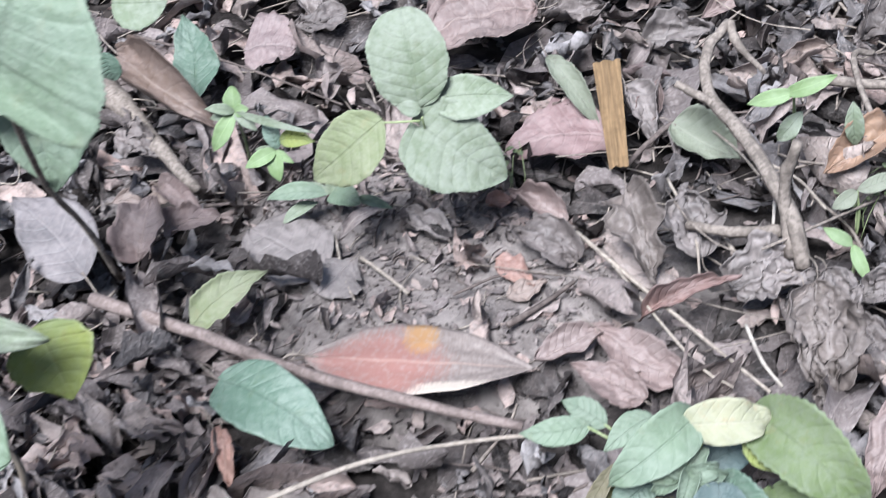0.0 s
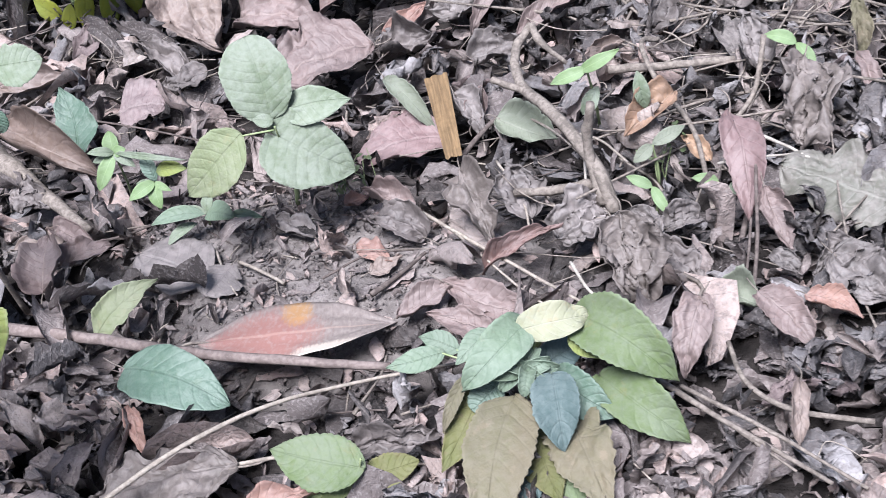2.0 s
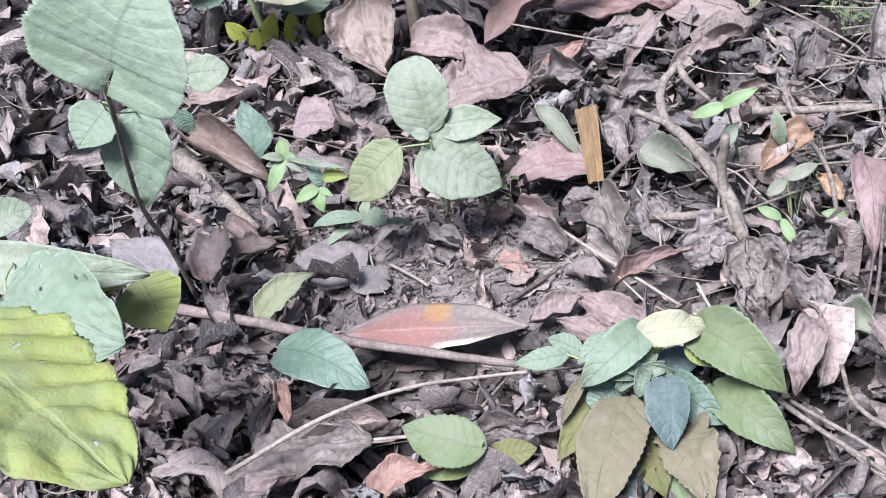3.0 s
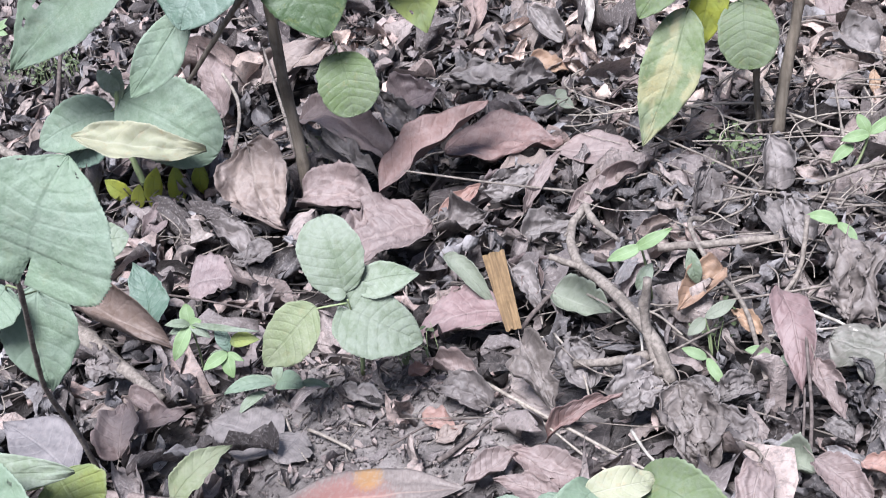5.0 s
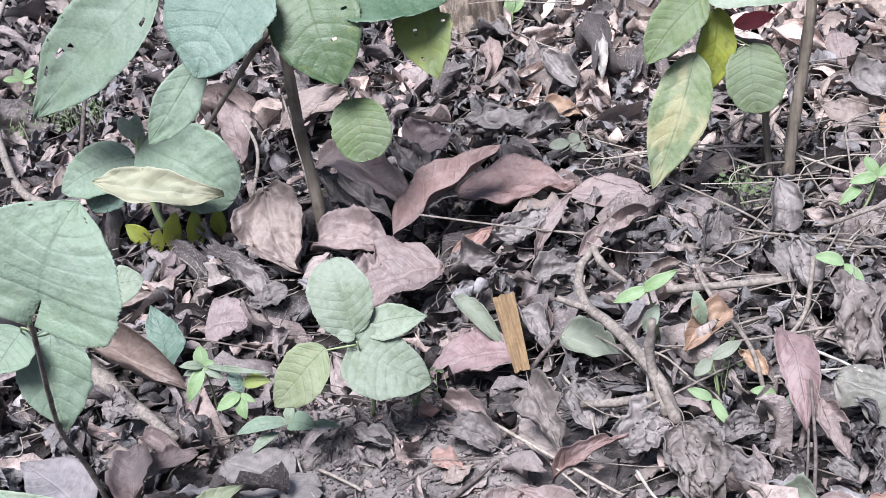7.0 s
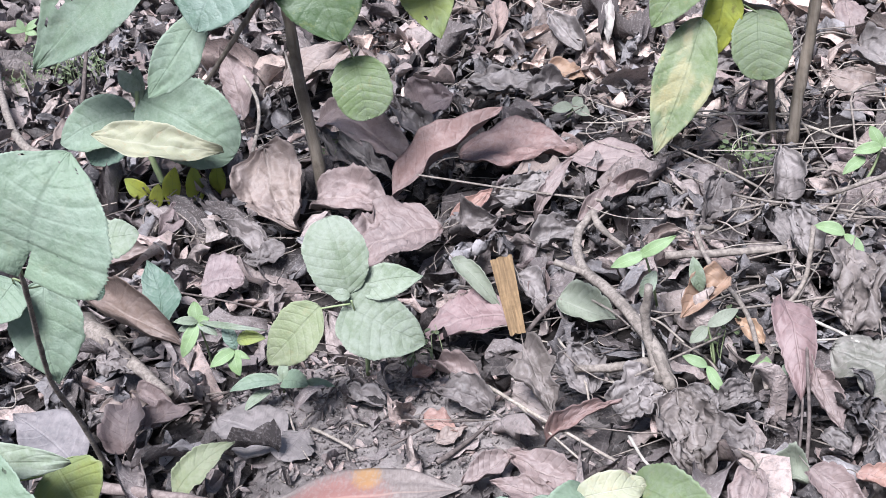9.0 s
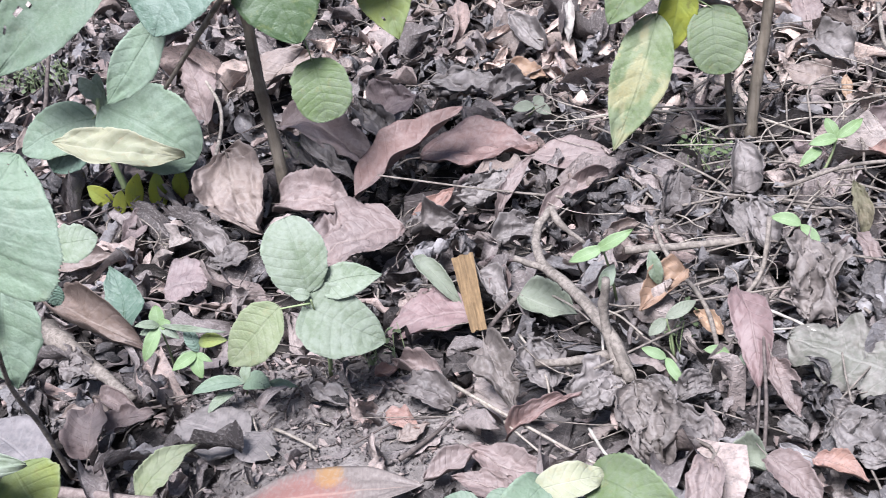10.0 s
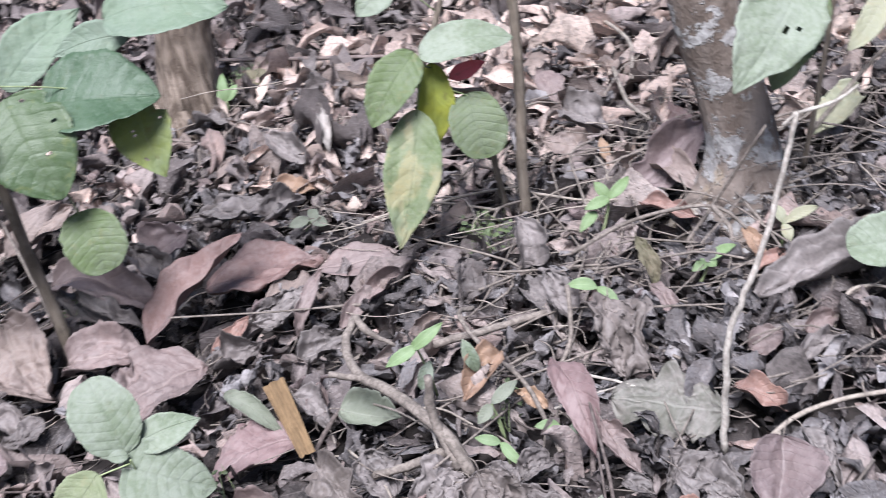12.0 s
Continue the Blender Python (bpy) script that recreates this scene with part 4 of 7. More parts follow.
dry_leaf("small reddish banded leaf", (-0.075, 0.985, 0.028), (-0.055, 0.937, 0.006), 0.023, "lance", "salmon", (0.000, -0.423, 0.906))
dry_leaf("orange-red leaf among grey litter", (0.645, 1.080, 0.017), (0.699, 1.048, 0.006), 0.034, "ovate", "salmon", (0.000, -0.342, 0.940))
dry_leaf("pinkish leaf with a curled tip", (0.595, 1.074, 0.032), (0.644, 1.010, 0.006), 0.042, "ovate", "pink", (0.000, -0.375, 0.927))
dry_leaf("narrow tan leaf lying in the litter", (0.615, 0.937, 0.035), (0.605, 0.876, 0.006), 0.019, "lance", "tan", (0.000, -0.423, 0.906))
dry_leaf("grey-brown leaf standing among litter", (0.535, 1.050, 0.051), (0.511, 0.987, 0.006), 0.041, "ovate", "pink", (0.000, -0.574, 0.819), crumple=0.08)
dry_leaf("large crumpled grey leaf", (0.461, 1.172, 0.077), (0.474, 1.087, 0.006), 0.069, "ovate", "brown", (0.000, -0.643, 0.766), wrinkle=0.028, nt=56, ns=28, pleat=0, crumple=0.1, cup=0.9, frayed=0.2)
dry_leaf("shrivelled grey leaf on a rotten stub", (0.390, 1.229, 0.006), (0.453, 1.251, 0.019), 0.067, "round", "grey", (0.000, -0.500, 0.866), wrinkle=0.028, nt=56, ns=28, pleat=0, crumple=0.14, cup=0.9)
dry_leaf("pale dull-green leaf lying in the litter", (0.597, 1.081, 0.006), (0.548, 1.102, 0.014), 0.041, "ovate", "dull", (0.000, -0.375, 0.927))
dry_leaf("dark brown leaf arching over the soil", (0.170, 0.915, 0.006), (0.259, 0.926, 0.014), 0.036, "ovate", "dark", (0.000, -0.574, 0.819), cup=0.8)
dry_leaf("broad grey-brown leaf with a torn edge", (0.054, 0.904, 0.012), (-0.102, 0.863, 0.006), 0.074, "block", "brown", (0.000, -0.139, 0.990), crumple=0.03, wave=0.06, cup=0.2, bend=0.1, bite=0.5, lip=0.4, pleat=0.016, ribs=13, wrinkle=0.025, frayed=0.08, nt=70, ns=26)
dry_leaf("reddish-brown leaf fragment lying in the litter", (0.071, 0.824, 0.006), (0.144, 0.855, 0.017), 0.037, "ovate", "salmon", (0.000, -0.342, 0.940), cup=0.7)
dry_leaf("brown leaf fragment beside a stick", (-0.095, 0.805, 0.006), (-0.017, 0.842, 0.019), 0.033, "ovate", "pink", (0.000, -0.342, 0.940))
dry_leaf("large folded purplish-brown leaf", (0.798, 1.094, 0.053), (0.747, 1.013, 0.006), 0.082, "ovate", "purple", (0.000, -0.500, 0.866), cup=0.1, fold=0.7, crumple=0.02, wave=0.06, twist=0.3, bite=0.0, pleat=0)
dry_leaf("light grey curled leaf", (0.827, 1.106, 0.044), (0.833, 1.041, 0.006), 0.038, "ovate", "grey", (0.000, -0.500, 0.866), cup=1.0)
dry_leaf("salmon curled leaf lying in the litter", (0.798, 1.238, 0.032), (0.842, 1.193, 0.006), 0.038, "ovate", "salmon", (0.000, -0.500, 0.866), cup=0.9)
dry_leaf("narrow brown leaf lying in the litter", (0.781, 1.499, 0.045), (0.792, 1.432, 0.006), 0.028, "lance", "pink", (0.000, -0.500, 0.866), cup=0.9)
dry_leaf("tan hanging leaf with an orange edge", (0.797, 1.598, 0.075), (0.802, 1.550, 0.006), 0.027, "lance", "khaki", (0.000, -0.819, 0.574), cup=0.5)
dry_leaf("large grey-brown flat leaf", (1.102, 1.450, 0.008), (0.904, 1.446, 0.006), 0.081, "ovate", "grey", (0.000, -0.342, 0.940), crumple=0.06)
dry_leaf("pale brown leaf lying in the litter", (0.856, 1.338, 0.006), (0.907, 1.344, 0.010), 0.044, "ovate", "pink", (0.000, -0.574, 0.819))
dry_leaf("pale pinkish leaf lying in the litter", (0.934, 1.332, 0.006), (0.977, 1.340, 0.012), 0.039, "ovate", "pink", (0.000, -0.574, 0.819))
dry_leaf("brown curled leaf lying in the litter", (0.896, 1.280, 0.006), (0.966, 1.294, 0.014), 0.033, "ovate", "grey", (0.000, -0.500, 0.866))
dry_leaf("bleached white curled leaf", (0.412, 2.503, 0.076), (0.402, 2.443, 0.006), 0.028, "lance", "white", (0.000, -0.766, 0.643), cup=0.8)
dry_leaf("long grey leaf with a folded edge", (0.106, 2.318, 0.006), (0.260, 2.291, -0.010), 0.076, "lance", "grey", (0.000, -0.500, 0.866), cup=0.9)
dry_leaf("grey leaf beside a long grey leaf", (0.252, 2.227, 0.006), (0.332, 2.236, 0.011), 0.064, "ovate", "grey", (0.000, -0.500, 0.866))
dry_leaf("pale orange broken leaf", (0.274, 2.308, 0.024), (0.358, 2.276, 0.006), 0.045, "ovate", "orange", (0.000, -0.500, 0.866), bite=0.6)
dry_leaf("grey-brown leaf standing upright", (0.659, 1.730, 0.006), (0.658, 1.777, 0.072), 0.065, "ovate", "grey", (0.000, -0.819, 0.574), cup=0.5)
dry_leaf("small yellow-orange leaf lying in the litter", (0.873, 2.031, 0.045), (0.866, 1.992, 0.006), 0.022, "ovate", "orange", (0.000, -0.707, 0.707))
dry_leaf("reddish-brown leaf by a tree trunk", (1.013, 2.021, 0.006), (1.012, 2.065, 0.058), 0.043, "ovate", "russet", (0.000, -0.766, 0.643))
dry_leaf("large brown leaf leaning against a tree trunk", (0.874, 1.866, 0.000), (1.025, 1.916, 0.069), 0.085, "ovate", "purple", (-0.3, -0.75, 0.58), cup=0.6, fold=0.2, crumple=0.04)
dry_leaf("tan leaf lying at the foot of a tree trunk", (0.932, 1.912, 0.010), (0.965, 1.773, 0.010), 0.055, "ovate", "tan", (0.000, -0.5, 0.866), cup=0.8)
dry_leaf("orange-brown curled leaf lying in the litter", (0.852, 1.764, 0.039), (0.926, 1.717, 0.006), 0.037, "lance", "salmon", (0.000, -0.574, 0.819), cup=1.0)
dry_leaf("yellowish curled leaf lying in the litter", (0.960, 1.548, 0.006), (0.953, 1.582, 0.040), 0.029, "ovate", "orange", (0.000, -0.707, 0.707), cup=0.9)
dry_leaf("pale yellow-green fallen leaf", (1.299, 1.914, 0.039), (1.186, 1.866, 0.006), 0.061, "ovate", "pale", (0.000, -0.574, 0.819), cup=0.3)
dry_leaf("dark leaf behind hanging leaves", (0.558, 2.251, 0.006), (0.651, 2.271, 0.023), 0.072, "ovate", "dark", (0.000, -0.643, 0.766))
dry_leaf("salmon leaf by a twig", (0.943, 1.517, 0.006), (0.998, 1.523, 0.010), 0.036, "ovate", "salmon", (0.000, -0.500, 0.866))
dry_leaf("small grey-brown leaf lying in the litter", (0.019, 1.926, 0.006), (-0.081, 2.013, 0.057), 0.044, "lance", "grey", (0.000, -0.500, 0.866), cup=1.0)
dry_leaf("brown leaf in shade", (0.862, 2.389, 0.059), (0.866, 2.314, 0.006), 0.063, "ovate", "pink", (0.000, -0.574, 0.819))
dry_leaf("greyish leaf with a notch", (0.853, 2.200, 0.045), (0.907, 2.144, 0.006), 0.072, "ovate", "grey", (0.000, -0.574, 0.819), bite=0.6)
dry_leaf("pale tan leaf lying in the litter", (0.859, 2.095, 0.006), (0.785, 2.124, 0.031), 0.058, "ovate", "tan", (0.000, -0.643, 0.766))
dry_leaf("grey curled leaf lying in the litter", (0.349, 2.429, 0.006), (0.288, 2.498, 0.064), 0.066, "ovate", "grey", (0.000, -0.643, 0.766), cup=1.0)
dry_leaf("dark curled leaf lying in the litter", (0.133, 1.725, 0.006), (0.220, 1.736, 0.014), 0.070, "ovate", "dark", (0.000, -0.574, 0.819), cup=1.0, crumple=0.1)
dry_leaf("grey wavy leaf lying in the litter", (0.269, 1.668, 0.006), (0.354, 1.682, 0.016), 0.057, "ovate", "grey", (0.000, -0.574, 0.819), cup=0.7, wave=0.16)
dry_leaf("grey shrivelled leaf lying in the litter", (0.203, 1.820, 0.006), (0.313, 1.844, 0.026), 0.060, "ovate", "grey", (0.000, -0.643, 0.766), wrinkle=0.028, nt=56, ns=28, pleat=0, crumple=0.12)
dry_leaf("brown leaf beside split wood", (0.278, 1.492, 0.006), (0.294, 1.542, 0.035), 0.037, "ovate", "pink", (0.000, -0.500, 0.866))
dry_leaf("dark grey leaf curled on the soil", (0.228, 1.256, 0.006), (0.156, 1.283, 0.017), 0.049, "ovate", "dark", (0.000, -0.375, 0.927), cup=0.9)
dry_leaf("grey-brown leaf on the soil edge", (0.211, 1.318, 0.006), (0.144, 1.350, 0.019), 0.041, "ovate", "pink", (0.000, -0.375, 0.927))
dry_leaf("wide grey leaf partly buried in soil", (-0.043, 1.234, -0.006), (-0.143, 1.286, 0.001), 0.090, "block", "grey", (0.000, -0.139, 0.990), crumple=0.025, wrinkle=0.012, crease=0.02, ruffle=0.012, wave=0.05, cup=0.1, bend=0.1, lip=0.0, twist=0.0, bite=0.5, stalk=0)
dry_leaf("tan upright leaf behind the sapling stem", (-0.271, 2.420, 0.006), (-0.121, 2.468, 0.054), 0.078, "ovate", "tan", (0.000, -0.707, 0.707), cup=0.9)
dry_leaf("grey leaf with curled margin", (0.071, 2.056, 0.006), (0.013, 2.133, 0.070), 0.062, "ovate", "grey", (0.000, -0.643, 0.766), cup=1.0, crumple=0.1)
dry_leaf("long grey lance leaf", (0.129, 2.280, 0.023), (0.278, 2.256, 0.006), 0.056, "lance", "grey", (0.000, -0.574, 0.819), cup=0.9)
dry_leaf("dark grey curled leaf", (-0.161, 1.713, 0.006), (-0.253, 1.786, 0.040), 0.057, "ovate", "dark", (0.000, -0.423, 0.906), cup=1.0)
dry_leaf("grey leaf in a shaded hollow", (-0.130, 1.709, 0.015), (-0.203, 1.687, 0.006), 0.054, "ovate", "dark", (0.000, -0.375, 0.927), cup=0.6)
dry_leaf("rolled brown leaf beside a small seedling", (0.432, 1.607, 0.006), (0.494, 1.637, 0.023), 0.044, "ovate", "tan", (0.000, -0.500, 0.866), cup=2.2, crumple=0.05)
dry_leaf("small salmon leaf piece on bare soil", (0.143, 1.251, 0.007), (0.187, 1.223, 0.000), 0.028, "ovate", "salmon", (0.000, -0.259, 0.966))
dry_leaf("small pale brown leaf piece on bare soil", (0.161, 1.207, 0.000), (0.200, 1.227, 0.005), 0.026, "ovate", "tan", (0.000, -0.259, 0.966))
dry_leaf("tiny pinkish leaf bit by a seedling", (0.117, 1.348, -0.000), (0.148, 1.357, 0.003), 0.022, "ovate", "salmon", (0.000, -0.342, 0.940))
dry_leaf("broken grey leaf at the soil edge", (0.085, 1.287, 0.000), (0.022, 1.323, 0.008), 0.038, "ovate", "grey", (0.000, -0.208, 0.978), bite=0.6)
dry_leaf("flat grey leaf on bare soil", (-0.012, 1.242, 0.007), (-0.039, 1.193, 0.000), 0.064, "obovate", "grey", (0.000, -0.139, 0.990), crumple=0.025, wrinkle=0.012, crease=0.02, ruffle=0.015, wave=0.05, cup=0.1, bend=0.1, lip=0.0, twist=0.0, bite=0.6)
dry_leaf("pale brown leaf beside a grey root", (-0.263, 1.330, 0.020), (-0.200, 1.301, 0.006), 0.037, "ovate", "pink", (0.000, -0.423, 0.906))
dry_leaf("crumpled dark leaf under a plant", (-0.355, 1.427, 0.017), (-0.292, 1.404, 0.006), 0.050, "ovate", "dark", (0.000, -0.423, 0.906), wrinkle=0.028, nt=56, ns=28, pleat=0)
dry_leaf("grey leaf with a rolled edge", (0.257, 1.528, 0.037), (0.298, 1.462, 0.006), 0.048, "ovate", "grey", (0.000, -0.423, 0.906), cup=1.0)
dry_leaf("long grey rolled leaf", (0.669, 1.552, 0.006), (0.653, 1.614, 0.057), 0.051, "ovate", "grey", (0.000, -0.643, 0.766), cup=1.2)
dry_leaf("crumpled grey leaf beside a twig", (0.712, 1.156, 0.021), (0.662, 1.123, 0.006), 0.046, "ovate", "grey", (0.000, -0.423, 0.906), wrinkle=0.028, nt=56, ns=28, pleat=0, crumple=0.1)
dry_leaf("grey-brown crumpled leaf on the litter", (0.357, 1.273, 0.006), (0.332, 1.342, 0.038), 0.057, "ovate", "grey", (0.000, -0.423, 0.906), wrinkle=0.028, nt=56, ns=28, pleat=0)
dry_leaf("torn grey leaf on the litter", (0.501, 1.169, 0.023), (0.545, 1.121, 0.006), 0.064, "ovate", "dark", (0.000, -0.342, 0.940), crumple=0.12, bite=0.6)
dry_leaf("shrivelled grey leaf hanging over litter", (0.476, 1.232, 0.037), (0.508, 1.178, 0.006), 0.055, "ovate", "grey", (0.000, -0.500, 0.866), wrinkle=0.028, nt=56, ns=28, pleat=0, crumple=0.13, cup=0.9)
dry_leaf("small pale yellow-tan leaf piece in the litter", (0.579, 1.353, 0.006), (0.547, 1.389, 0.023), 0.026, "ovate", "orange", (0.000, -0.423, 0.906))
dry_leaf("long dark grey leaf draped over the litter", (0.451, 1.171, 0.066), (0.483, 1.100, 0.006), 0.047, "block", "brown", (0.000, -0.643, 0.766), wrinkle=0.02, nt=56, ns=22, cup=0.6, bite=0.4)
dry_leaf("broad wrinkled pale grey leaf on the litter", (0.682, 1.126, 0.030), (0.733, 1.068, 0.006), 0.073, "broad", "grey", (0.000, -0.375, 0.927), wrinkle=0.028, nt=56, ns=28, pleat=0, crumple=0.05)
dry_leaf("curled grey-brown leaf beside a dark stem", (0.621, 1.149, 0.020), (0.648, 1.125, 0.006), 0.030, "lance", "grey", (0.000, -0.500, 0.866), cup=1.2)
dry_leaf("crumpled grey leaf under a small seedling", (0.514, 1.229, 0.006), (0.551, 1.238, 0.011), 0.038, "round", "grey", (0.000, -0.500, 0.866), wrinkle=0.028, nt=56, ns=28, pleat=0, cup=1.0)

# ---- fallen branches and sticks ----
stick("bleached straw lying across a purplish leaf", [(0.640, 1.363, 0.030), (0.669, 1.323, 0.035), (0.701, 1.287, 0.030)], 0.0023, 0.0016, BLEACHED_TWIG, "straw")
stick("thin bleached straw beside a purplish leaf", [(0.583, 1.313, 0.030), (0.625, 1.310, 0.035), (0.678, 1.316, 0.030)], 0.0017, 0.0013, BLEACHED_TWIG, "straw")
stick("two thin dark stems standing in the litter", [(0.592, 1.092, 0.000), (0.607, 1.159, 0.030), (0.618, 1.242, 0.050), (0.632, 1.346, 0.070)], 0.0025, 0.0019, DARK_TWIG, "dead_stem", twigs=[([(0.582, 1.095, 0.000), (0.595, 1.141, 0.030), (0.603, 1.177, 0.050)], 0.0020, 0.0014), ])
stick("thin pale straw beside a forked branch", [(0.424, 1.354, 0.060), (0.426, 1.317, 0.050), (0.425, 1.282, 0.040)], 0.0023, 0.0016, BLEACHED_TWIG, "straw")
stick("long thin straw crossing a forked branch", [(0.403, 1.372, 0.060), (0.445, 1.332, 0.070), (0.477, 1.306, 0.050)], 0.0018, 0.0014, PALE_TWIG, "straw")
stick("thin bleached straw on grey leaves", [(0.401, 1.166, 0.020), (0.417, 1.120, 0.020), (0.435, 1.095, 0.015)], 0.0021, 0.0015, BLEACHED_TWIG, "straw")
stick("thin pale straw by a rotten leaf", [(0.374, 1.300, 0.020), (0.392, 1.261, 0.020), (0.406, 1.241, 0.020)], 0.0023, 0.0016, PALE_TWIG, "straw")
stick("short pale twig on bare soil", [(-0.008, 1.253, 0.000), (0.026, 1.227, 0.002), (0.058, 1.200, 0.002)], 0.0023, 0.0022, PALE_TWIG, "twig")
stick("thin pale straw on bare soil", [(-0.043, 1.284, 0.000), (-0.017, 1.220, 0.002), (0.003, 1.185, 0.002)], 0.0018, 0.0011, PALE_TWIG, "straw")
stick("thin upright brown stem behind a plant", [(-0.735, 2.420, -0.010), (-0.716, 2.444, 0.060), (-0.704, 2.495, 0.130)], 0.0059, 0.0046, DARK_TWIG, "dead_stem")
stick("white bleached twig crossing grey leaves", [(0.314, 1.382, 0.020), (0.346, 1.300, 0.020), (0.356, 1.224, 0.015)], 0.0018, 0.0014, PALE_TWIG, "straw")
stick("thin bleached straw by the branch", [(0.344, 1.487, 0.020), (0.389, 1.427, 0.025), (0.429, 1.360, 0.020)], 0.0019, 0.0012, PALE_TWIG, "straw")
stick("forked grey-brown branch leaning out of the litter", [(0.455, 1.248, 0.024), (0.439, 1.275, 0.071), (0.395, 1.359, 0.094), (0.355, 1.437, 0.094), (0.350, 1.495, 0.109), (0.372, 1.533, 0.124)], 0.0090, 0.0055, TWIG, "forked_branch", twigs=[([(0.362, 1.419, 0.094), (0.339, 1.438, 0.094), (0.318, 1.445, 0.102)], 0.0056, 0.0042), ([(0.372, 1.530, 0.124), (0.386, 1.504, 0.109), (0.414, 1.490, 0.086)], 0.0056, 0.0031), ([(0.445, 1.254, 0.032), (0.432, 1.284, 0.094), (0.440, 1.282, 0.154)], 0.0075, 0.0050), ([(0.435, 1.273, 0.047), (0.383, 1.269, 0.047), (0.341, 1.294, 0.032)], 0.0073, 0.0052), ])
stick("straight grey stick lying in the litter", [(0.468, 1.584, 0.012), (0.551, 1.574, 0.014), (0.638, 1.576, 0.010)], 0.0066, 0.0056, TWIG, "twig")
stick("long reddish-brown stick lying under a red leaf", [(-0.282, 1.159, 0.006), (-0.160, 1.117, 0.016), (-0.027, 1.062, 0.030), (0.101, 1.030, 0.032), (0.204, 1.019, 0.022)], 0.0078, 0.0048, PINK_TWIG, "stick", twigs=[([(-0.102, 1.096, 0.020), (-0.082, 1.080, 0.020), (-0.071, 1.084, 0.012)], 0.0029, 0.0016), ])
stick("long pale thin twig lying on the litter", [(-0.086, 0.825, 0.040), (0.007, 0.894, 0.055), (0.091, 0.955, 0.045), (0.191, 1.012, 0.014), (0.278, 1.031, 0.008)], 0.0030, 0.0017, PALE_TWIG, "twig")
stick("pale split twig lying in the litter", [(0.012, 0.900, 0.008), (0.079, 0.912, 0.010), (0.150, 0.914, 0.012)], 0.0029, 0.0014, PALE_TWIG, "twig")
stick("pair of thin pale twigs", [(0.225, 1.287, 0.020), (0.324, 1.184, 0.020), (0.424, 1.083, 0.020)], 0.0026, 0.0016, PALE_TWIG, "twig", twigs=[([(0.265, 1.244, 0.020), (0.353, 1.117, 0.020), (0.391, 1.090, 0.015)], 0.0017, 0.0011), ])
stick("thin brown twig on the lower litter", [(0.475, 0.976, 0.020), (0.539, 0.906, 0.020), (0.624, 0.820, 0.020)], 0.0033, 0.0022, TWIG, "twig", twigs=[([(0.503, 0.957, 0.020), (0.580, 0.888, 0.020), (0.653, 0.811, 0.020)], 0.0024, 0.0018), ([(0.539, 0.906, 0.020), (0.596, 0.841, 0.015)], 0.0019, 0.0013), ])
stick("curved grey root crossing the litter", [(0.558, 1.025, 0.010), (0.567, 0.962, 0.014), (0.606, 0.919, 0.014), (0.678, 0.899, 0.010)], 0.0027, 0.0030, TWIG, "root")
stick("curved climbing vine lying in the litter", [(0.538, 1.585, 0.050), (0.514, 1.564, 0.060), (0.526, 1.483, 0.050), (0.563, 1.386, 0.030), (0.571, 1.264, 0.000)], 0.0039, 0.0031, TWIG, "vine")
stick("dark upright stem among the litter", [(0.643, 1.397, 0.030), (0.630, 1.321, 0.010), (0.594, 1.204, -0.010)], 0.0036, 0.0034, DARK_TWIG, "dead_stem")
stick("thin dark dead stem", [(0.663, 1.480, 0.100), (0.644, 1.442, 0.040), (0.609, 1.404, 0.020)], 0.0037, 0.0029, TWIG, "dead_stem")
stick("tapered grey root on the bare soil", [(-0.404, 1.517, 0.024), (-0.327, 1.443, 0.016), (-0.225, 1.347, 0.002)], 0.0185, 0.0060, TWIG, "root")
stick("pale vine lying on the litter", [(0.766, 1.131, 0.005), (0.836, 1.165, 0.015), (0.901, 1.165, 0.020), (0.964, 1.149, 0.020)], 0.0032, 0.0030, PALE_TWIG, "vine", twigs=[([(0.816, 1.155, 0.010), (0.798, 1.121, 0.012), (0.808, 1.075, 0.010)], 0.0026, 0.0015), ])
stick("thin twig leaning by the tree trunk", [(0.888, 1.662, 0.000), (0.954, 1.679, 0.050), (1.018, 1.605, 0.180)], 0.0035, 0.0020, TWIG, "twig")
stick("bent thin twig among litter", [(1.001, 2.370, 0.030), (0.976, 2.207, 0.020), (0.989, 2.118, 0.010)], 0.0046, 0.0034, PALE_TWIG, "twig", twigs=[([(1.055, 2.719, 0.040), (1.068, 2.473, 0.040), (1.019, 2.308, 0.020)], 0.0046, 0.0034), ])
stick("thin dark twig on bare soil", [(0.106, 1.200, 0.004), (0.157, 1.233, 0.006), (0.214, 1.235, 0.006)], 0.0017, 0.0010, DARK_TWIG, "twig")
stick("thin dark branching twig on bare soil", [(0.168, 1.161, 0.004), (0.202, 1.194, 0.006), (0.229, 1.225, 0.008)], 0.0038, 0.0020, DARK_TWIG, "twig")
stick("short dark twig behind split wood", [(0.262, 1.414, 0.004), (0.304, 1.466, 0.020), (0.349, 1.515, 0.020)], 0.0037, 0.0029, DARK_TWIG, "twig")
stick("long thin reddish twig on the dead leaves", [(0.199, 3.291, 0.010), (0.440, 3.035, 0.020), (0.618, 2.873, 0.020)], 0.0059, 0.0045, PINK_TWIG, "twig")
stick("bleached thin stem leaning on litter", [(-0.272, 2.059, 0.000), (-0.277, 2.215, 0.050), (-0.335, 2.336, 0.090)], 0.0042, 0.0031, PALE_TWIG, "dead_stem")
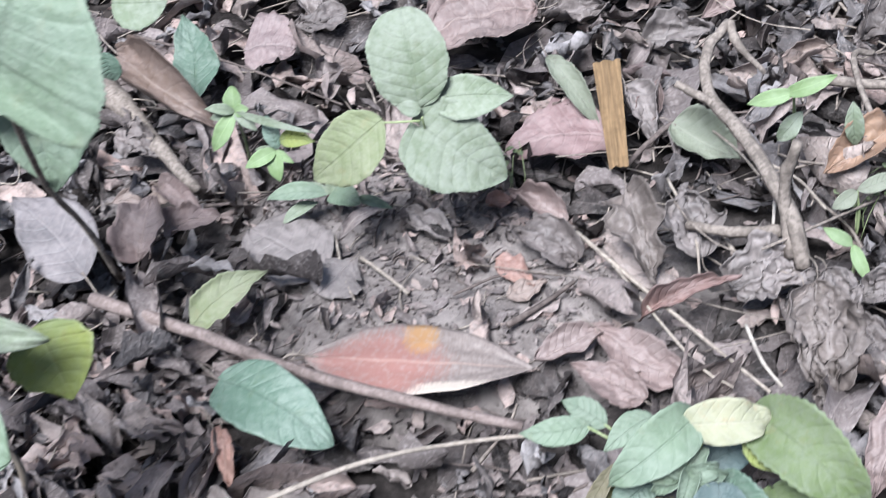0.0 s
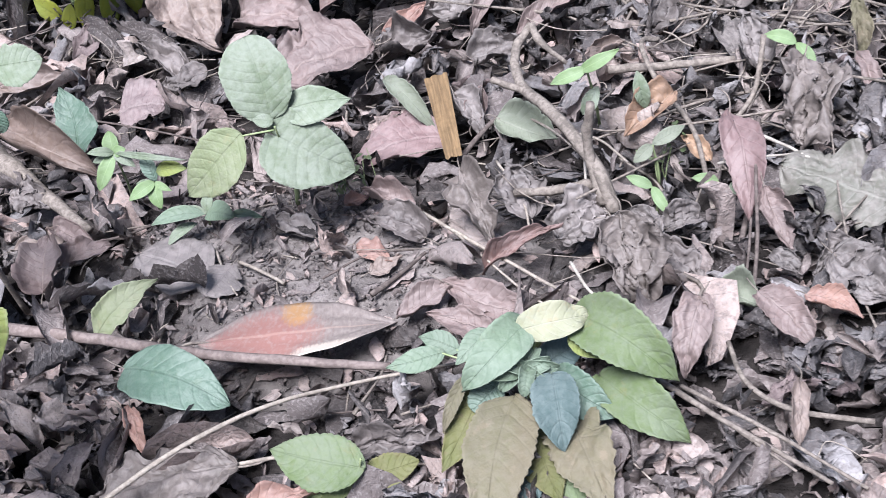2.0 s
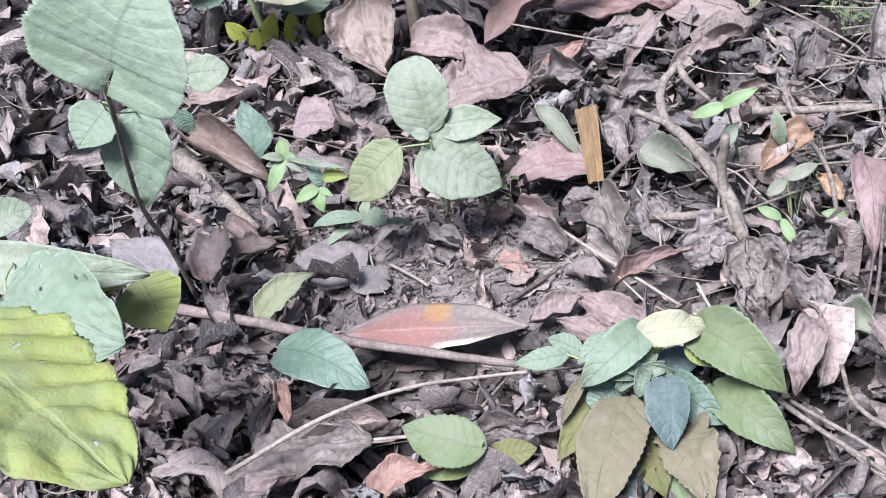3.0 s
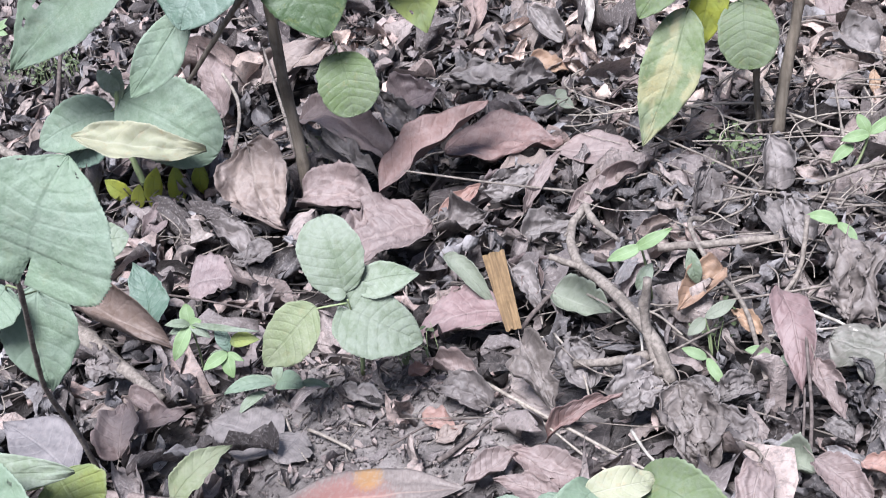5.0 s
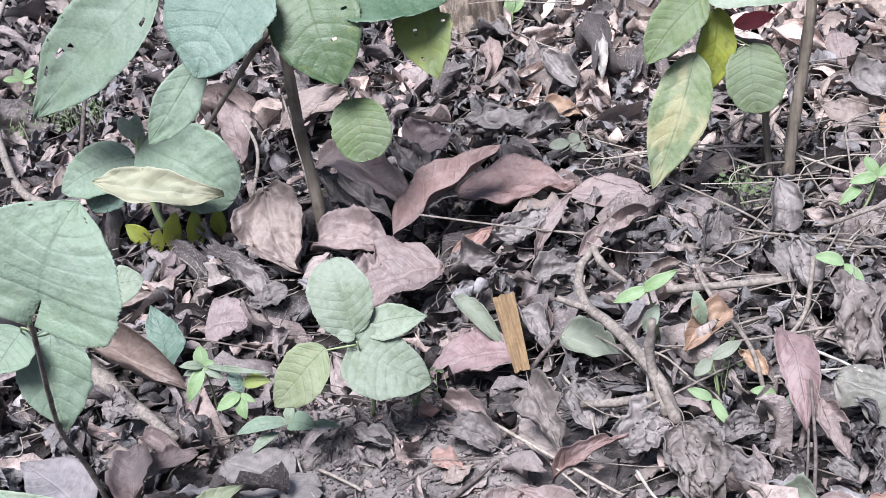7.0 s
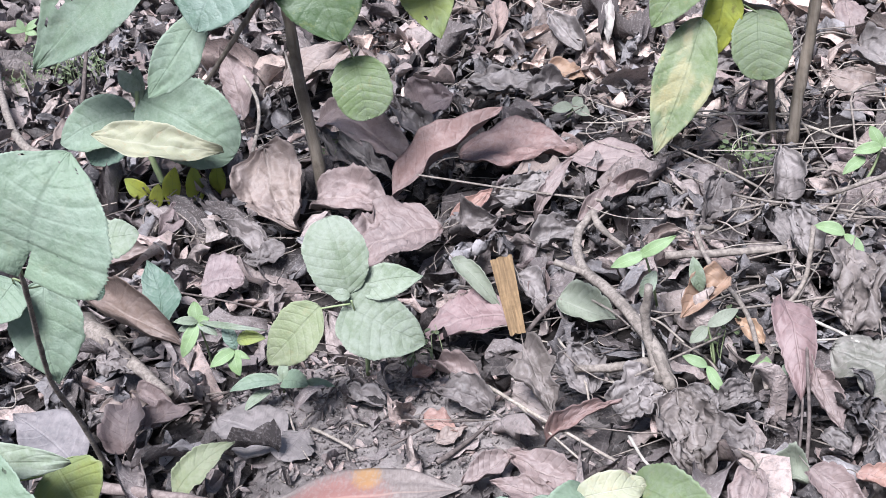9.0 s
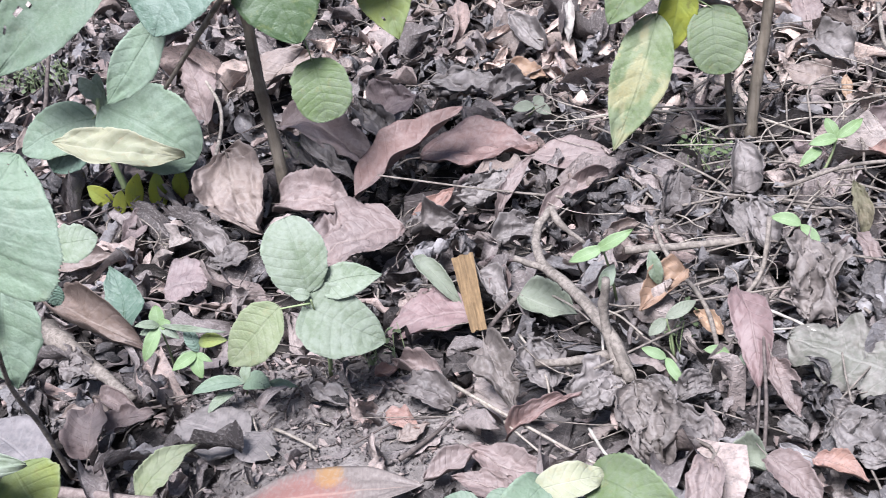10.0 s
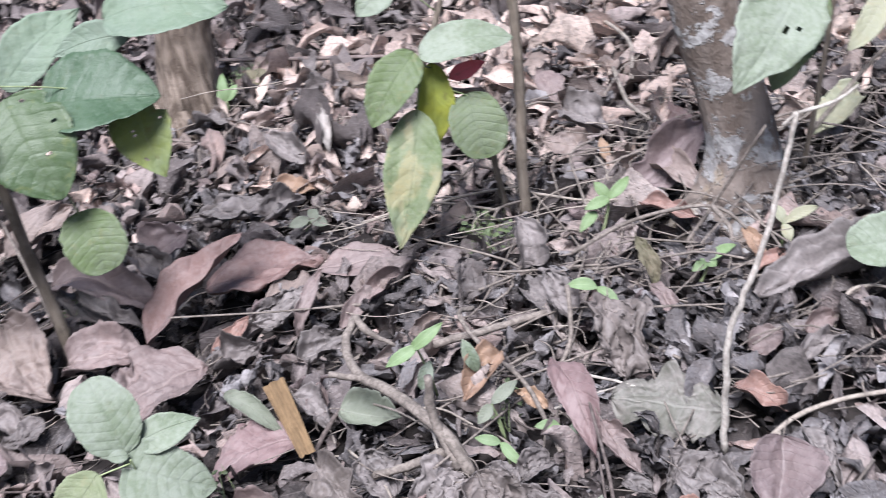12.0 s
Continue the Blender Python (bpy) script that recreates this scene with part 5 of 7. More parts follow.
stick("thin grey dead stem", [(-0.157, 2.086, 0.000), (-0.192, 2.206, 0.030), (-0.251, 2.395, 0.090)], 0.0042, 0.0024, TWIG, "dead_stem")
stick("thick arching grey vine", [(-0.733, 2.201, 0.000), (-0.816, 2.273, 0.020), (-0.957, 2.541, 0.050), (-1.102, 2.920, 0.120), (-1.100, 3.081, 0.200)], 0.0101, 0.0069, TWIG, "vine")
stick("thin grass-like straw across the litter", [(-0.403, 1.625, 0.030), (-0.231, 1.559, 0.030), (-0.081, 1.491, 0.025)], 0.0018, 0.0013, DARK_TWIG, "straw")
stick("thin pale straws lying across the litter", [(0.526, 2.050, 0.010), (0.618, 2.021, 0.020), (0.701, 1.995, 0.020)], 0.0032, 0.0023, PALE_TWIG, "straw", twigs=[([(0.422, 2.065, 0.010), (0.547, 2.037, 0.020), (0.649, 1.929, 0.020)], 0.0024, 0.0023), ([(0.708, 1.963, 0.020), (0.791, 1.861, 0.020), (0.862, 1.841, 0.010)], 0.0024, 0.0015), ])
stick("looping thin vine over the litter", [(0.713, 1.686, 0.030), (0.816, 1.674, 0.060), (0.936, 1.659, 0.050), (0.972, 1.581, 0.020)], 0.0035, 0.0026, TWIG, "vine", twigs=[([(0.936, 1.659, 0.050), (0.945, 1.620, 0.030), (0.937, 1.586, 0.010)], 0.0042, 0.0033), ])
stick("curved pale vine at the slope edge", [(0.962, 1.324, 0.000), (1.004, 1.355, 0.030), (1.037, 1.358, 0.030), (1.064, 1.350, 0.020)], 0.0030, 0.0022, PALE_TWIG, "vine")
stick("thin pale branch leaning over the litter", [(1.152, 1.786, 0.050), (1.261, 1.768, 0.150), (1.297, 1.722, 0.200)], 0.0044, 0.0034, PALE_TWIG, "twig")

# ---- tree trunks ----
trunk("brown tree trunk with rough bark rising from the litter", [(0.091, 3.010, -0.053), (0.115, 3.010, 0.033), (0.144, 3.010, 0.142), (0.177, 3.010, 0.261), (0.331, 3.010, 0.736), (0.499, 3.010, 1.246)], 0.0749, 0.0638, TRUNK, 1.25)
trunk("grey-brown leaning tree trunk with pale lichen patches", [(1.039, 1.770, -0.046), (1.034, 1.770, 0.014), (1.038, 1.770, 0.084), (1.029, 1.770, 0.185), (1.009, 1.770, 0.322), (0.990, 1.780, 0.633), (0.985, 1.790, 1.019), (0.990, 1.80, 1.6)], 0.0610, 0.0440, TRUNK_PALE, 1.35, 0.8)

# ---- saplings and plants ----
p = Plant("sapling", "young sapling with large dusty green leaves on a brown stem", (-0.106, 1.916, -0.010), "plant")
p.stem([(-0.106, 1.916, -0.010), (-0.103, 1.920, 0.088), (-0.104, 1.923, 0.203), (-0.099, 1.926, 0.312), (-0.096, 1.930, 0.407), (-0.093, 1.933, 0.507), (-0.079, 1.936, 0.600)], 0.0118, 0.0069, BARK)
p.stem([(-0.092, 1.916, 0.397), (-0.130, 1.896, 0.367), (-0.189, 1.876, 0.306), (-0.241, 1.856, 0.252)], 0.0063, 0.0036, BARK, name="branch")
p.leaf((-0.298, 1.986, 0.471), (-0.564, 1.948, 0.278), 0.152, "ovate", "mint", (-0.174, -0.893, 0.416), joint=(-0.127, 1.986, 0.455), holes=4, cup=0.4)
p.leaf((-0.095, 1.836, 0.497), (-0.190, 1.739, 0.381), 0.177, "broad", "teal", (0.000, -0.766, 0.643), joint=(-0.071, 1.836, 0.484), cup=0.2)
p.leaf((-0.198, 1.826, 0.387), (-0.313, 1.783, 0.268), 0.074, "lance", "mint", (0.000, -0.940, 0.342), joint=(-0.099, 1.826, 0.474))
p.leaf((-0.024, 1.856, 0.471), (0.016, 1.773, 0.327), 0.149, "broad", "fresh", (0.000, -0.866, 0.500), bite=0.35, holes=4)
p.leaf((-0.027, 1.896, 0.366), (-0.036, 1.874, 0.306), 0.074, "round", "dusty", (0.000, -0.940, 0.342))
p.leaf((0.148, 1.896, 0.416), (0.160, 1.825, 0.293), 0.096, "ovate", "yellow", (0.000, -0.766, 0.643), joint=(-0.072, 1.896, 0.493), holes=4, bite=0.5)
p.leaf((0.017, 1.826, 0.280), (0.029, 1.784, 0.189), 0.098, "round", "green", (0.000, -0.906, 0.423), joint=(0.012, 1.826, 0.335), bite=0.0)
p.leaf((0.017, 1.876, 0.439), (0.193, 1.838, 0.412), 0.146, "broad", "deep", (0.000, -0.574, 0.819), fold=0.15, pleat=0.014)
p.leaf((0.147, 1.896, 0.532), (0.329, 1.870, 0.505), 0.113, "broad", "mint", (0.000, -0.707, 0.707), cup=0.5)
p.leaf((0.170, 1.916, 0.495), (0.054, 1.916, 0.495), 0.057, "ovate", "mint", (0.000, -0.866, 0.500))
p.leaf((-0.039, 1.936, 0.464), (0.108, 1.980, 0.539), 0.087, "ovate", "mint", (0.000, -0.866, 0.500))
p.leaf((-0.148, 1.950, 0.421), (-0.196, 1.950, 0.338), 0.034, "lance", "yellow", (0.000, -0.766, 0.643))
p.leaf((-0.193, 1.936, 0.341), (-0.159, 1.965, 0.419), 0.032, "lance", "yellow", (0.000, -0.940, 0.342))
p = Plant("leafy_plant", "low plant with quilted bluish-green leaves and a pale folded leaf", (-0.419, 2.003, -0.010), "plant")
p.stem([(-0.419, 2.003, -0.010), (-0.428, 2.003, 0.050), (-0.434, 2.003, 0.115), (-0.421, 2.003, 0.197)], 0.0073, 0.0042, STALK)
p.leaf((-0.417, 2.003, 0.180), (-0.250, 1.940, 0.084), 0.152, "round", "mint", (0.000, -0.866, 0.500), joint=(-0.421, 2.003, 0.175), bite=0.0, pleat=0.013, ribs=8, nt=70, ns=22)
p.leaf((-0.444, 2.023, 0.152), (-0.589, 1.997, 0.115), 0.098, "broad", "mint", (0.000, -0.819, 0.574), joint=(-0.431, 2.023, 0.162), bite=0.0)
p.leaf((-0.467, 2.018, 0.135), (-0.543, 1.994, 0.070), 0.087, "broad", "teal", (0.000, -0.940, 0.342))
p.leaf((-0.487, 1.915, 0.160), (-0.257, 1.900, 0.108), 0.080, "lance", "pale", (0.000, -0.62, 0.78), joint=(-0.415, 1.958, 0.134), fold=0.35, cup=0.7, wave=0.10, crumple=0.04, bend=0.1, twist=0.3, label="pale folded withering leaf")
p.leaf((-0.415, 2.003, 0.197), (-0.451, 2.023, 0.231), 0.031, "broad", "dusty", (0.000, -0.866, 0.500))
p.leaf((-0.422, 2.003, 0.179), (-0.416, 2.023, 0.235), 0.029, "broad", "dusty", (0.000, -0.940, 0.342))
p.leaf((-0.449, 1.995, -0.010), (-0.492, 2.000, 0.030), 0.036, "lance", "lemon", (0.000, -0.940, 0.342), nt=14, ns=6)
p.leaf((-0.385, 1.985, 0.050), (-0.402, 1.970, -0.030), 0.036, "lance", "lemon", (0.000, -0.940, 0.342), nt=14, ns=6)
p.leaf((-0.350, 1.985, 0.050), (-0.362, 1.968, -0.035), 0.036, "lance", "lemon", (0.000, -0.940, 0.342), nt=14, ns=6)
p.leaf((-0.305, 1.985, 0.048), (-0.309, 1.972, -0.008), 0.032, "lance", "lemon", (0.000, -0.940, 0.342), nt=14, ns=6)
p.leaf((-0.425, 1.985, 0.020), (-0.440, 1.975, -0.030), 0.028, "lance", "lemon", (0.000, -0.940, 0.342), nt=14, ns=6)
p = Plant("leafy_plant", "plant with very large dusty quilted leaves on a thin bent stem", (-0.281, 1.219, -0.020), "plant")
p.stem([(-0.281, 1.219, -0.020), (-0.271, 1.180, 0.092), (-0.258, 1.130, 0.185), (-0.220, 1.070, 0.284), (-0.171, 1.000, 0.397), (-0.153, 0.970, 0.459)], 0.0037, 0.0026, TWIG)
p.leaf((-0.100, 0.910, 0.483), (-0.054, 0.950, 0.557), 0.172, "cordate", "mint", (0.28, -0.66, 0.69), joint=(-0.169, 1.000, 0.407), teeth=0.03, bite=0.1, nt=90, ns=30, holes=5, pleat=0.012, ribs=9, cup=0.25, bend=0.5, label="very large dusty quilted leaf with holes")
p.leaf((-0.238, 1.160, 0.311), (-0.245, 1.120, 0.193), 0.092, "ovate", "mint", (0.10, -0.80, 0.60), joint=(-0.182, 1.020, 0.389), bite=0.0, bend=0.3)
p.leaf((-0.262, 1.140, 0.324), (-0.294, 1.100, 0.293), 0.066, "ovate", "mint", (0.10, -0.80, 0.60), joint=(-0.182, 1.020, 0.389), bite=0.0)
p.leaf((-0.260, 1.350, 0.255), (-0.203, 1.360, 0.252), 0.055, "broad", "dusty", (0.000, -0.766, 0.643), bite=0.2)
p.leaf((-0.258, 1.300, 0.228), (-0.257, 1.300, 0.193), 0.03, "broad", "teal", (0.000, -0.766, 0.643))
p.leaf((-0.515, 1.150, 0.154), (-0.459, 1.200, 0.150), 0.06, "broad", "dusty", (0.000, -0.643, 0.766))
p = Plant("leafy_plant", "plant with a large yellow-green leaf and drooping quilted leaves", (-0.252, 0.897, -0.010), "plant")
p.stem([(-0.252, 0.897, -0.010), (-0.228, 0.897, 0.059), (-0.243, 0.897, 0.120), (-0.257, 0.897, 0.211), (-0.277, 0.897, 0.275)], 0.0034, 0.0028, BARK)
p.leaf((-0.359, 0.897, 0.282), (-0.103, 0.850, 0.290), 0.060, "broad", "dusty", (0.000, -0.643, 0.766), joint=(-0.348, 0.897, 0.291), cup=0.6, bite=0.0)
p.leaf((-0.149, 0.900, 0.249), (-0.117, 0.865, 0.205), 0.080, "ovate", "yellow", (0.12, -0.88, 0.45), label="drooping yellow-green leaf end", bite=0.25, bend=0.3)
p.leaf((-0.215, 0.880, 0.280), (-0.153, 0.880, 0.253), 0.026, "lance", "yellow", (0.000, -0.766, 0.643))
p.leaf((-0.237, 0.800, 0.301), (-0.083, 0.740, 0.292), 0.128, "broad", "mint", (0.05, -0.62, 0.78), joint=(-0.252, 0.857, 0.304), bite=0.12, nt=90, ns=28, holes=6, pleat=0.016, ribs=9)
p.leaf((-0.080, 0.528, 0.502), (0.122, 0.398, 0.468), 0.146, "broad", "yellow", (0.275, 0.202, 0.940), joint=(-0.143, 0.571, 0.536), teeth=0.03, bite=0.12, nt=96, ns=24, holes=4, cup=0.10, bend=0.15, wave=0.04, pleat=0.034, label="large yellow-green leaf with a toothed edge")
p = Plant("seedling", "heart-leaved dusty green seedling in bare soil", (0.049, 1.377, -0.010), "plant")
p.stem([(0.049, 1.377, -0.010), (0.061, 1.355, 0.049), (0.068, 1.323, 0.120), (0.070, 1.305, 0.158)], 0.0035, 0.0023, STALK)
p.leaf((0.069, 1.298, 0.170), (0.049, 1.350, 0.254), 0.082, "round", "dusty", (0.000, -0.707, 0.707), joint=(0.068, 1.306, 0.155), bite=0.0)
p.leaf((0.081, 1.308, 0.172), (0.165, 1.309, 0.180), 0.047, "ovate", "dusty", (0.000, -0.766, 0.643), joint=(0.066, 1.320, 0.146), bite=0.0)
p.leaf((0.071, 1.288, 0.154), (0.158, 1.276, 0.102), 0.092, "heart", "dusty", (0.000, -0.707, 0.707), joint=(0.076, 1.280, 0.172), bite=0.0, nt=50)
p.leaf((0.034, 1.282, 0.166), (-0.046, 1.266, 0.097), 0.071, "ovate", "sallow", (0.000, -0.707, 0.707), joint=(0.073, 1.283, 0.165), bite=0.0)
p.leaf((0.073, 1.289, 0.172), (0.048, 1.291, 0.177), 0.017, "ovate", "dusty", (0.000, -0.707, 0.707), nt=12, ns=6)
p.leaf((0.067, 1.285, 0.114), (0.131, 1.265, 0.102), 0.034, "broad", "pale", (0.000, -0.574, 0.819), cup=0.6)
p = Plant("seedling", "small seedling with bright green pointed leaves", (-0.184, 1.417, -0.010), "plant", "small seedlings")
p.stem([(-0.184, 1.417, -0.010), (-0.172, 1.392, 0.048), (-0.165, 1.370, 0.102)], 0.0020, 0.0013, STALK, steps=4, sides=6)
p.leaf((-0.165, 1.370, 0.102), (-0.193, 1.350, 0.061), 0.022, "leaflet", "bright", (0.000, -0.707, 0.707), nt=18, ns=8, teeth=0.0, bite=0.0, cup=0.5, bend=0.5)
p.leaf((-0.165, 1.370, 0.102), (-0.170, 1.390, 0.124), 0.022, "leaflet", "bright", (0.000, -0.707, 0.707), nt=18, ns=8, teeth=0.0, bite=0.0, cup=0.5, bend=0.5)
p.leaf((-0.165, 1.370, 0.102), (-0.148, 1.370, 0.107), 0.016, "leaflet", "bright", (0.000, -0.707, 0.707), nt=18, ns=8, teeth=0.0, bite=0.0, cup=0.5, bend=0.5)
p.leaf((-0.165, 1.370, 0.102), (-0.195, 1.360, 0.113), 0.013, "leaflet", "dusty", (0.000, -0.707, 0.707), nt=18, ns=8, teeth=0.0, bite=0.0, cup=0.5, bend=0.5)
p.leaf((-0.165, 1.370, 0.102), (-0.137, 1.355, 0.088), 0.015, "leaflet", "dusty", (0.000, -0.707, 0.707), nt=18, ns=8, teeth=0.0, bite=0.0, cup=0.5, bend=0.5)
p.leaf((-0.163, 1.370, 0.103), (-0.063, 1.340, 0.100), 0.009, "lance", "dusty", (0.000, -0.707, 0.707), nt=18, ns=8, teeth=0.0, bite=0.0, cup=0.5, bend=0.5)
p.leaf((-0.170, 1.370, 0.098), (-0.197, 1.370, 0.092), 0.01, "leaflet", "dusty", (0.000, -0.707, 0.707), nt=18, ns=8, teeth=0.0, bite=0.0, cup=0.5, bend=0.5)
p = Plant("seedling", "small seedling with shiny green leaves", (-0.145, 1.398, -0.010), "plant", "small seedlings")
p.stem([(-0.145, 1.398, -0.010), (-0.128, 1.373, 0.033), (-0.118, 1.350, 0.065)], 0.0020, 0.0013, STALK, steps=4, sides=6)
p.leaf((-0.111, 1.350, 0.080), (-0.068, 1.345, 0.084), 0.021, "leaflet", "yellow", (0.000, -0.707, 0.707), nt=18, ns=8, teeth=0.0, bite=0.0, cup=0.5, bend=0.5)
p.leaf((-0.115, 1.350, 0.067), (-0.129, 1.370, 0.099), 0.02, "lance", "teal", (0.000, -0.707, 0.707), nt=18, ns=8, teeth=0.0, bite=0.0, cup=0.5, bend=0.5)
p.leaf((-0.118, 1.350, 0.065), (-0.150, 1.330, 0.055), 0.019, "leaflet", "bright", (0.000, -0.707, 0.707), nt=18, ns=8, teeth=0.0, bite=0.0, cup=0.5, bend=0.5)
p.leaf((-0.118, 1.350, 0.065), (-0.112, 1.330, 0.037), 0.02, "leaflet", "bright", (0.000, -0.707, 0.707), nt=18, ns=8, teeth=0.0, bite=0.0, cup=0.5, bend=0.5)
p.leaf((-0.118, 1.350, 0.065), (-0.142, 1.350, 0.066), 0.011, "leaflet", "dusty", (0.000, -0.707, 0.707), nt=18, ns=8, teeth=0.0, bite=0.0, cup=0.5, bend=0.5)
p.leaf((-0.118, 1.350, 0.065), (-0.096, 1.340, 0.056), 0.01, "leaflet", "bright", (0.000, -0.707, 0.707), nt=18, ns=8, teeth=0.0, bite=0.0, cup=0.5, bend=0.5)
p = Plant("seedling", "flat grey-green seedling on the soil", (-0.066, 1.351, -0.010), "plant", "small seedlings")
p.stem([(-0.066, 1.351, -0.010), (-0.060, 1.341, 0.010), (-0.054, 1.325, 0.027)], 0.0020, 0.0013, STALK, steps=4, sides=6)
p.leaf((-0.055, 1.325, 0.026), (-0.124, 1.310, 0.027), 0.022, "lance", "mint", (0.000, -0.500, 0.866), nt=18, ns=8, teeth=0.0, bite=0.0, cup=0.5, bend=0.5)
p.leaf((-0.054, 1.325, 0.027), (-0.015, 1.305, 0.030), 0.03, "broad", "mint", (0.000, -0.500, 0.866), nt=18, ns=8, teeth=0.0, bite=0.0, cup=0.5, bend=0.5)
p.leaf((-0.024, 1.325, 0.022), (0.020, 1.310, 0.022), 0.013, "lance", "mint", (0.000, -0.500, 0.866), nt=18, ns=8, teeth=0.0, bite=0.0, cup=0.5, bend=0.5)
p.leaf((-0.054, 1.325, 0.027), (-0.050, 1.345, 0.046), 0.016, "lance", "dusty", (0.000, -0.707, 0.707), nt=18, ns=8, teeth=0.0, bite=0.0, cup=0.5, bend=0.5)
p.leaf((-0.071, 1.325, 0.013), (-0.107, 1.295, 0.003), 0.016, "lance", "dusty", (0.000, -0.500, 0.866), nt=18, ns=8, teeth=0.0, bite=0.0, cup=0.5, bend=0.5)
p.leaf((-0.054, 1.325, 0.027), (-0.081, 1.335, 0.033), 0.012, "lance", "dusty", (0.000, -0.707, 0.707), nt=18, ns=8, teeth=0.0, bite=0.0, cup=0.5, bend=0.5)
p = Plant("seedling", "seedling with bright leaves beside a branch", (0.449, 1.454, -0.010), "plant", "small seedlings")
p.stem([(0.449, 1.454, -0.010), (0.446, 1.422, 0.064), (0.439, 1.384, 0.137)], 0.0023, 0.0016, STALK, steps=4, sides=6)
p.leaf((0.439, 1.384, 0.137), (0.394, 1.381, 0.124), 0.018, "leaflet", "bright", (0.000, -0.707, 0.707), nt=18, ns=8, teeth=0.0, bite=0.0, cup=0.5, bend=0.5)
p.leaf((0.431, 1.385, 0.135), (0.480, 1.387, 0.158), 0.018, "leaflet", "bright", (0.000, -0.707, 0.707), nt=18, ns=8, teeth=0.0, bite=0.0, cup=0.5, bend=0.5)
p.leaf((0.451, 1.403, 0.100), (0.428, 1.397, 0.065), 0.021, "lance", "dusty", (0.000, -0.707, 0.707), nt=18, ns=8, teeth=0.0, bite=0.0, cup=0.5, bend=0.5)
p.leaf((0.499, 1.391, 0.123), (0.506, 1.383, 0.072), 0.020, "lance", "dusty", (0.000, -0.707, 0.707), nt=18, ns=8, teeth=0.0, bite=0.0, cup=0.5, bend=0.5)
p = Plant("seedling", "two-leaved bright green seedling", (0.712, 1.515, -0.010), "plant", "small seedlings")
p.stem([(0.712, 1.515, -0.010), (0.713, 1.515, 0.026), (0.709, 1.515, 0.062)], 0.0024, 0.0016, STALK, steps=4, sides=6)
p.leaf((0.709, 1.515, 0.062), (0.669, 1.525, 0.073), 0.019, "leaflet", "bright", (0.000, -0.707, 0.707), nt=18, ns=8, teeth=0.0, bite=0.0, cup=0.5, bend=0.5)
p.leaf((0.709, 1.515, 0.062), (0.728, 1.484, 0.031), 0.018, "leaflet", "bright", (0.000, -0.707, 0.707), nt=18, ns=8, teeth=0.0, bite=0.0, cup=0.5, bend=0.5)
p = Plant("seedling", "two-leaved bright green seedling in the litter", (0.505, 1.265, -0.010), "plant", "small seedlings")
p.stem([(0.505, 1.265, -0.010), (0.506, 1.265, 0.015), (0.502, 1.265, 0.041)], 0.0021, 0.0014, STALK, steps=4, sides=6)
p.leaf((0.502, 1.265, 0.041), (0.473, 1.276, 0.052), 0.014, "leaflet", "bright", (0.000, -0.707, 0.707), nt=18, ns=8, teeth=0.0, bite=0.0, cup=0.5, bend=0.5)
p.leaf((0.502, 1.265, 0.041), (0.520, 1.239, 0.015), 0.014, "leaflet", "bright", (0.000, -0.707, 0.707), nt=18, ns=8, teeth=0.0, bite=0.0, cup=0.5, bend=0.5)
p = Plant("seedling", "small seedling with round green leaves", (0.575, 1.277, -0.010), "plant", "small seedlings")
p.stem([(0.575, 1.277, -0.010), (0.579, 1.277, 0.011), (0.579, 1.277, 0.031)], 0.0021, 0.0014, STALK, steps=4, sides=6)
p.leaf((0.579, 1.277, 0.031), (0.549, 1.281, 0.036), 0.014, "leaflet", "bright", (0.000, -0.707, 0.707), nt=18, ns=8, teeth=0.0, bite=0.0, cup=0.5, bend=0.5)
p.leaf((0.592, 1.277, 0.023), (0.609, 1.270, 0.017), 0.017, "lance", "dusty", (0.000, -0.707, 0.707), nt=18, ns=8, teeth=0.0, bite=0.0, cup=0.5, bend=0.5)
p = Plant("seedling", "dull green seedling by an orange leaf", (0.514, 1.336, -0.010), "plant", "small seedlings")
p.stem([(0.514, 1.336, -0.010), (0.513, 1.336, 0.021), (0.508, 1.336, 0.051)], 0.0022, 0.0015, STALK, steps=4, sides=6)
p.leaf((0.508, 1.336, 0.051), (0.484, 1.322, 0.038), 0.018, "lance", "dull", (0.000, -0.707, 0.707), nt=18, ns=8, teeth=0.0, bite=0.0, cup=0.5, bend=0.5)
p.leaf((0.508, 1.336, 0.051), (0.549, 1.349, 0.065), 0.018, "lance", "dull", (0.000, -0.707, 0.707), nt=18, ns=8, teeth=0.0, bite=0.0, cup=0.5, bend=0.5)
p = Plant("seedling", "bright green sprig by the slope", (0.775, 1.765, -0.010), "plant", "small seedlings")
p.stem([(0.775, 1.765, -0.010), (0.794, 1.765, 0.025), (0.806, 1.765, 0.061)], 0.0027, 0.0018, STALK, steps=4, sides=6)
p.leaf((0.806, 1.765, 0.061), (0.848, 1.783, 0.079), 0.019, "leaflet", "bright", (0.000, -0.707, 0.707), nt=18, ns=8, teeth=0.0, bite=0.0, cup=0.5, bend=0.5)
p.leaf((0.806, 1.765, 0.061), (0.794, 1.789, 0.085), 0.020, "leaflet", "bright", (0.000, -0.707, 0.707), nt=18, ns=8, teeth=0.0, bite=0.0, cup=0.5, bend=0.5)
p.leaf((0.782, 1.765, 0.045), (0.745, 1.747, 0.028), 0.019, "leaflet", "bright", (0.000, -0.707, 0.707), nt=18, ns=8, teeth=0.0, bite=0.0, cup=0.5, bend=0.5)
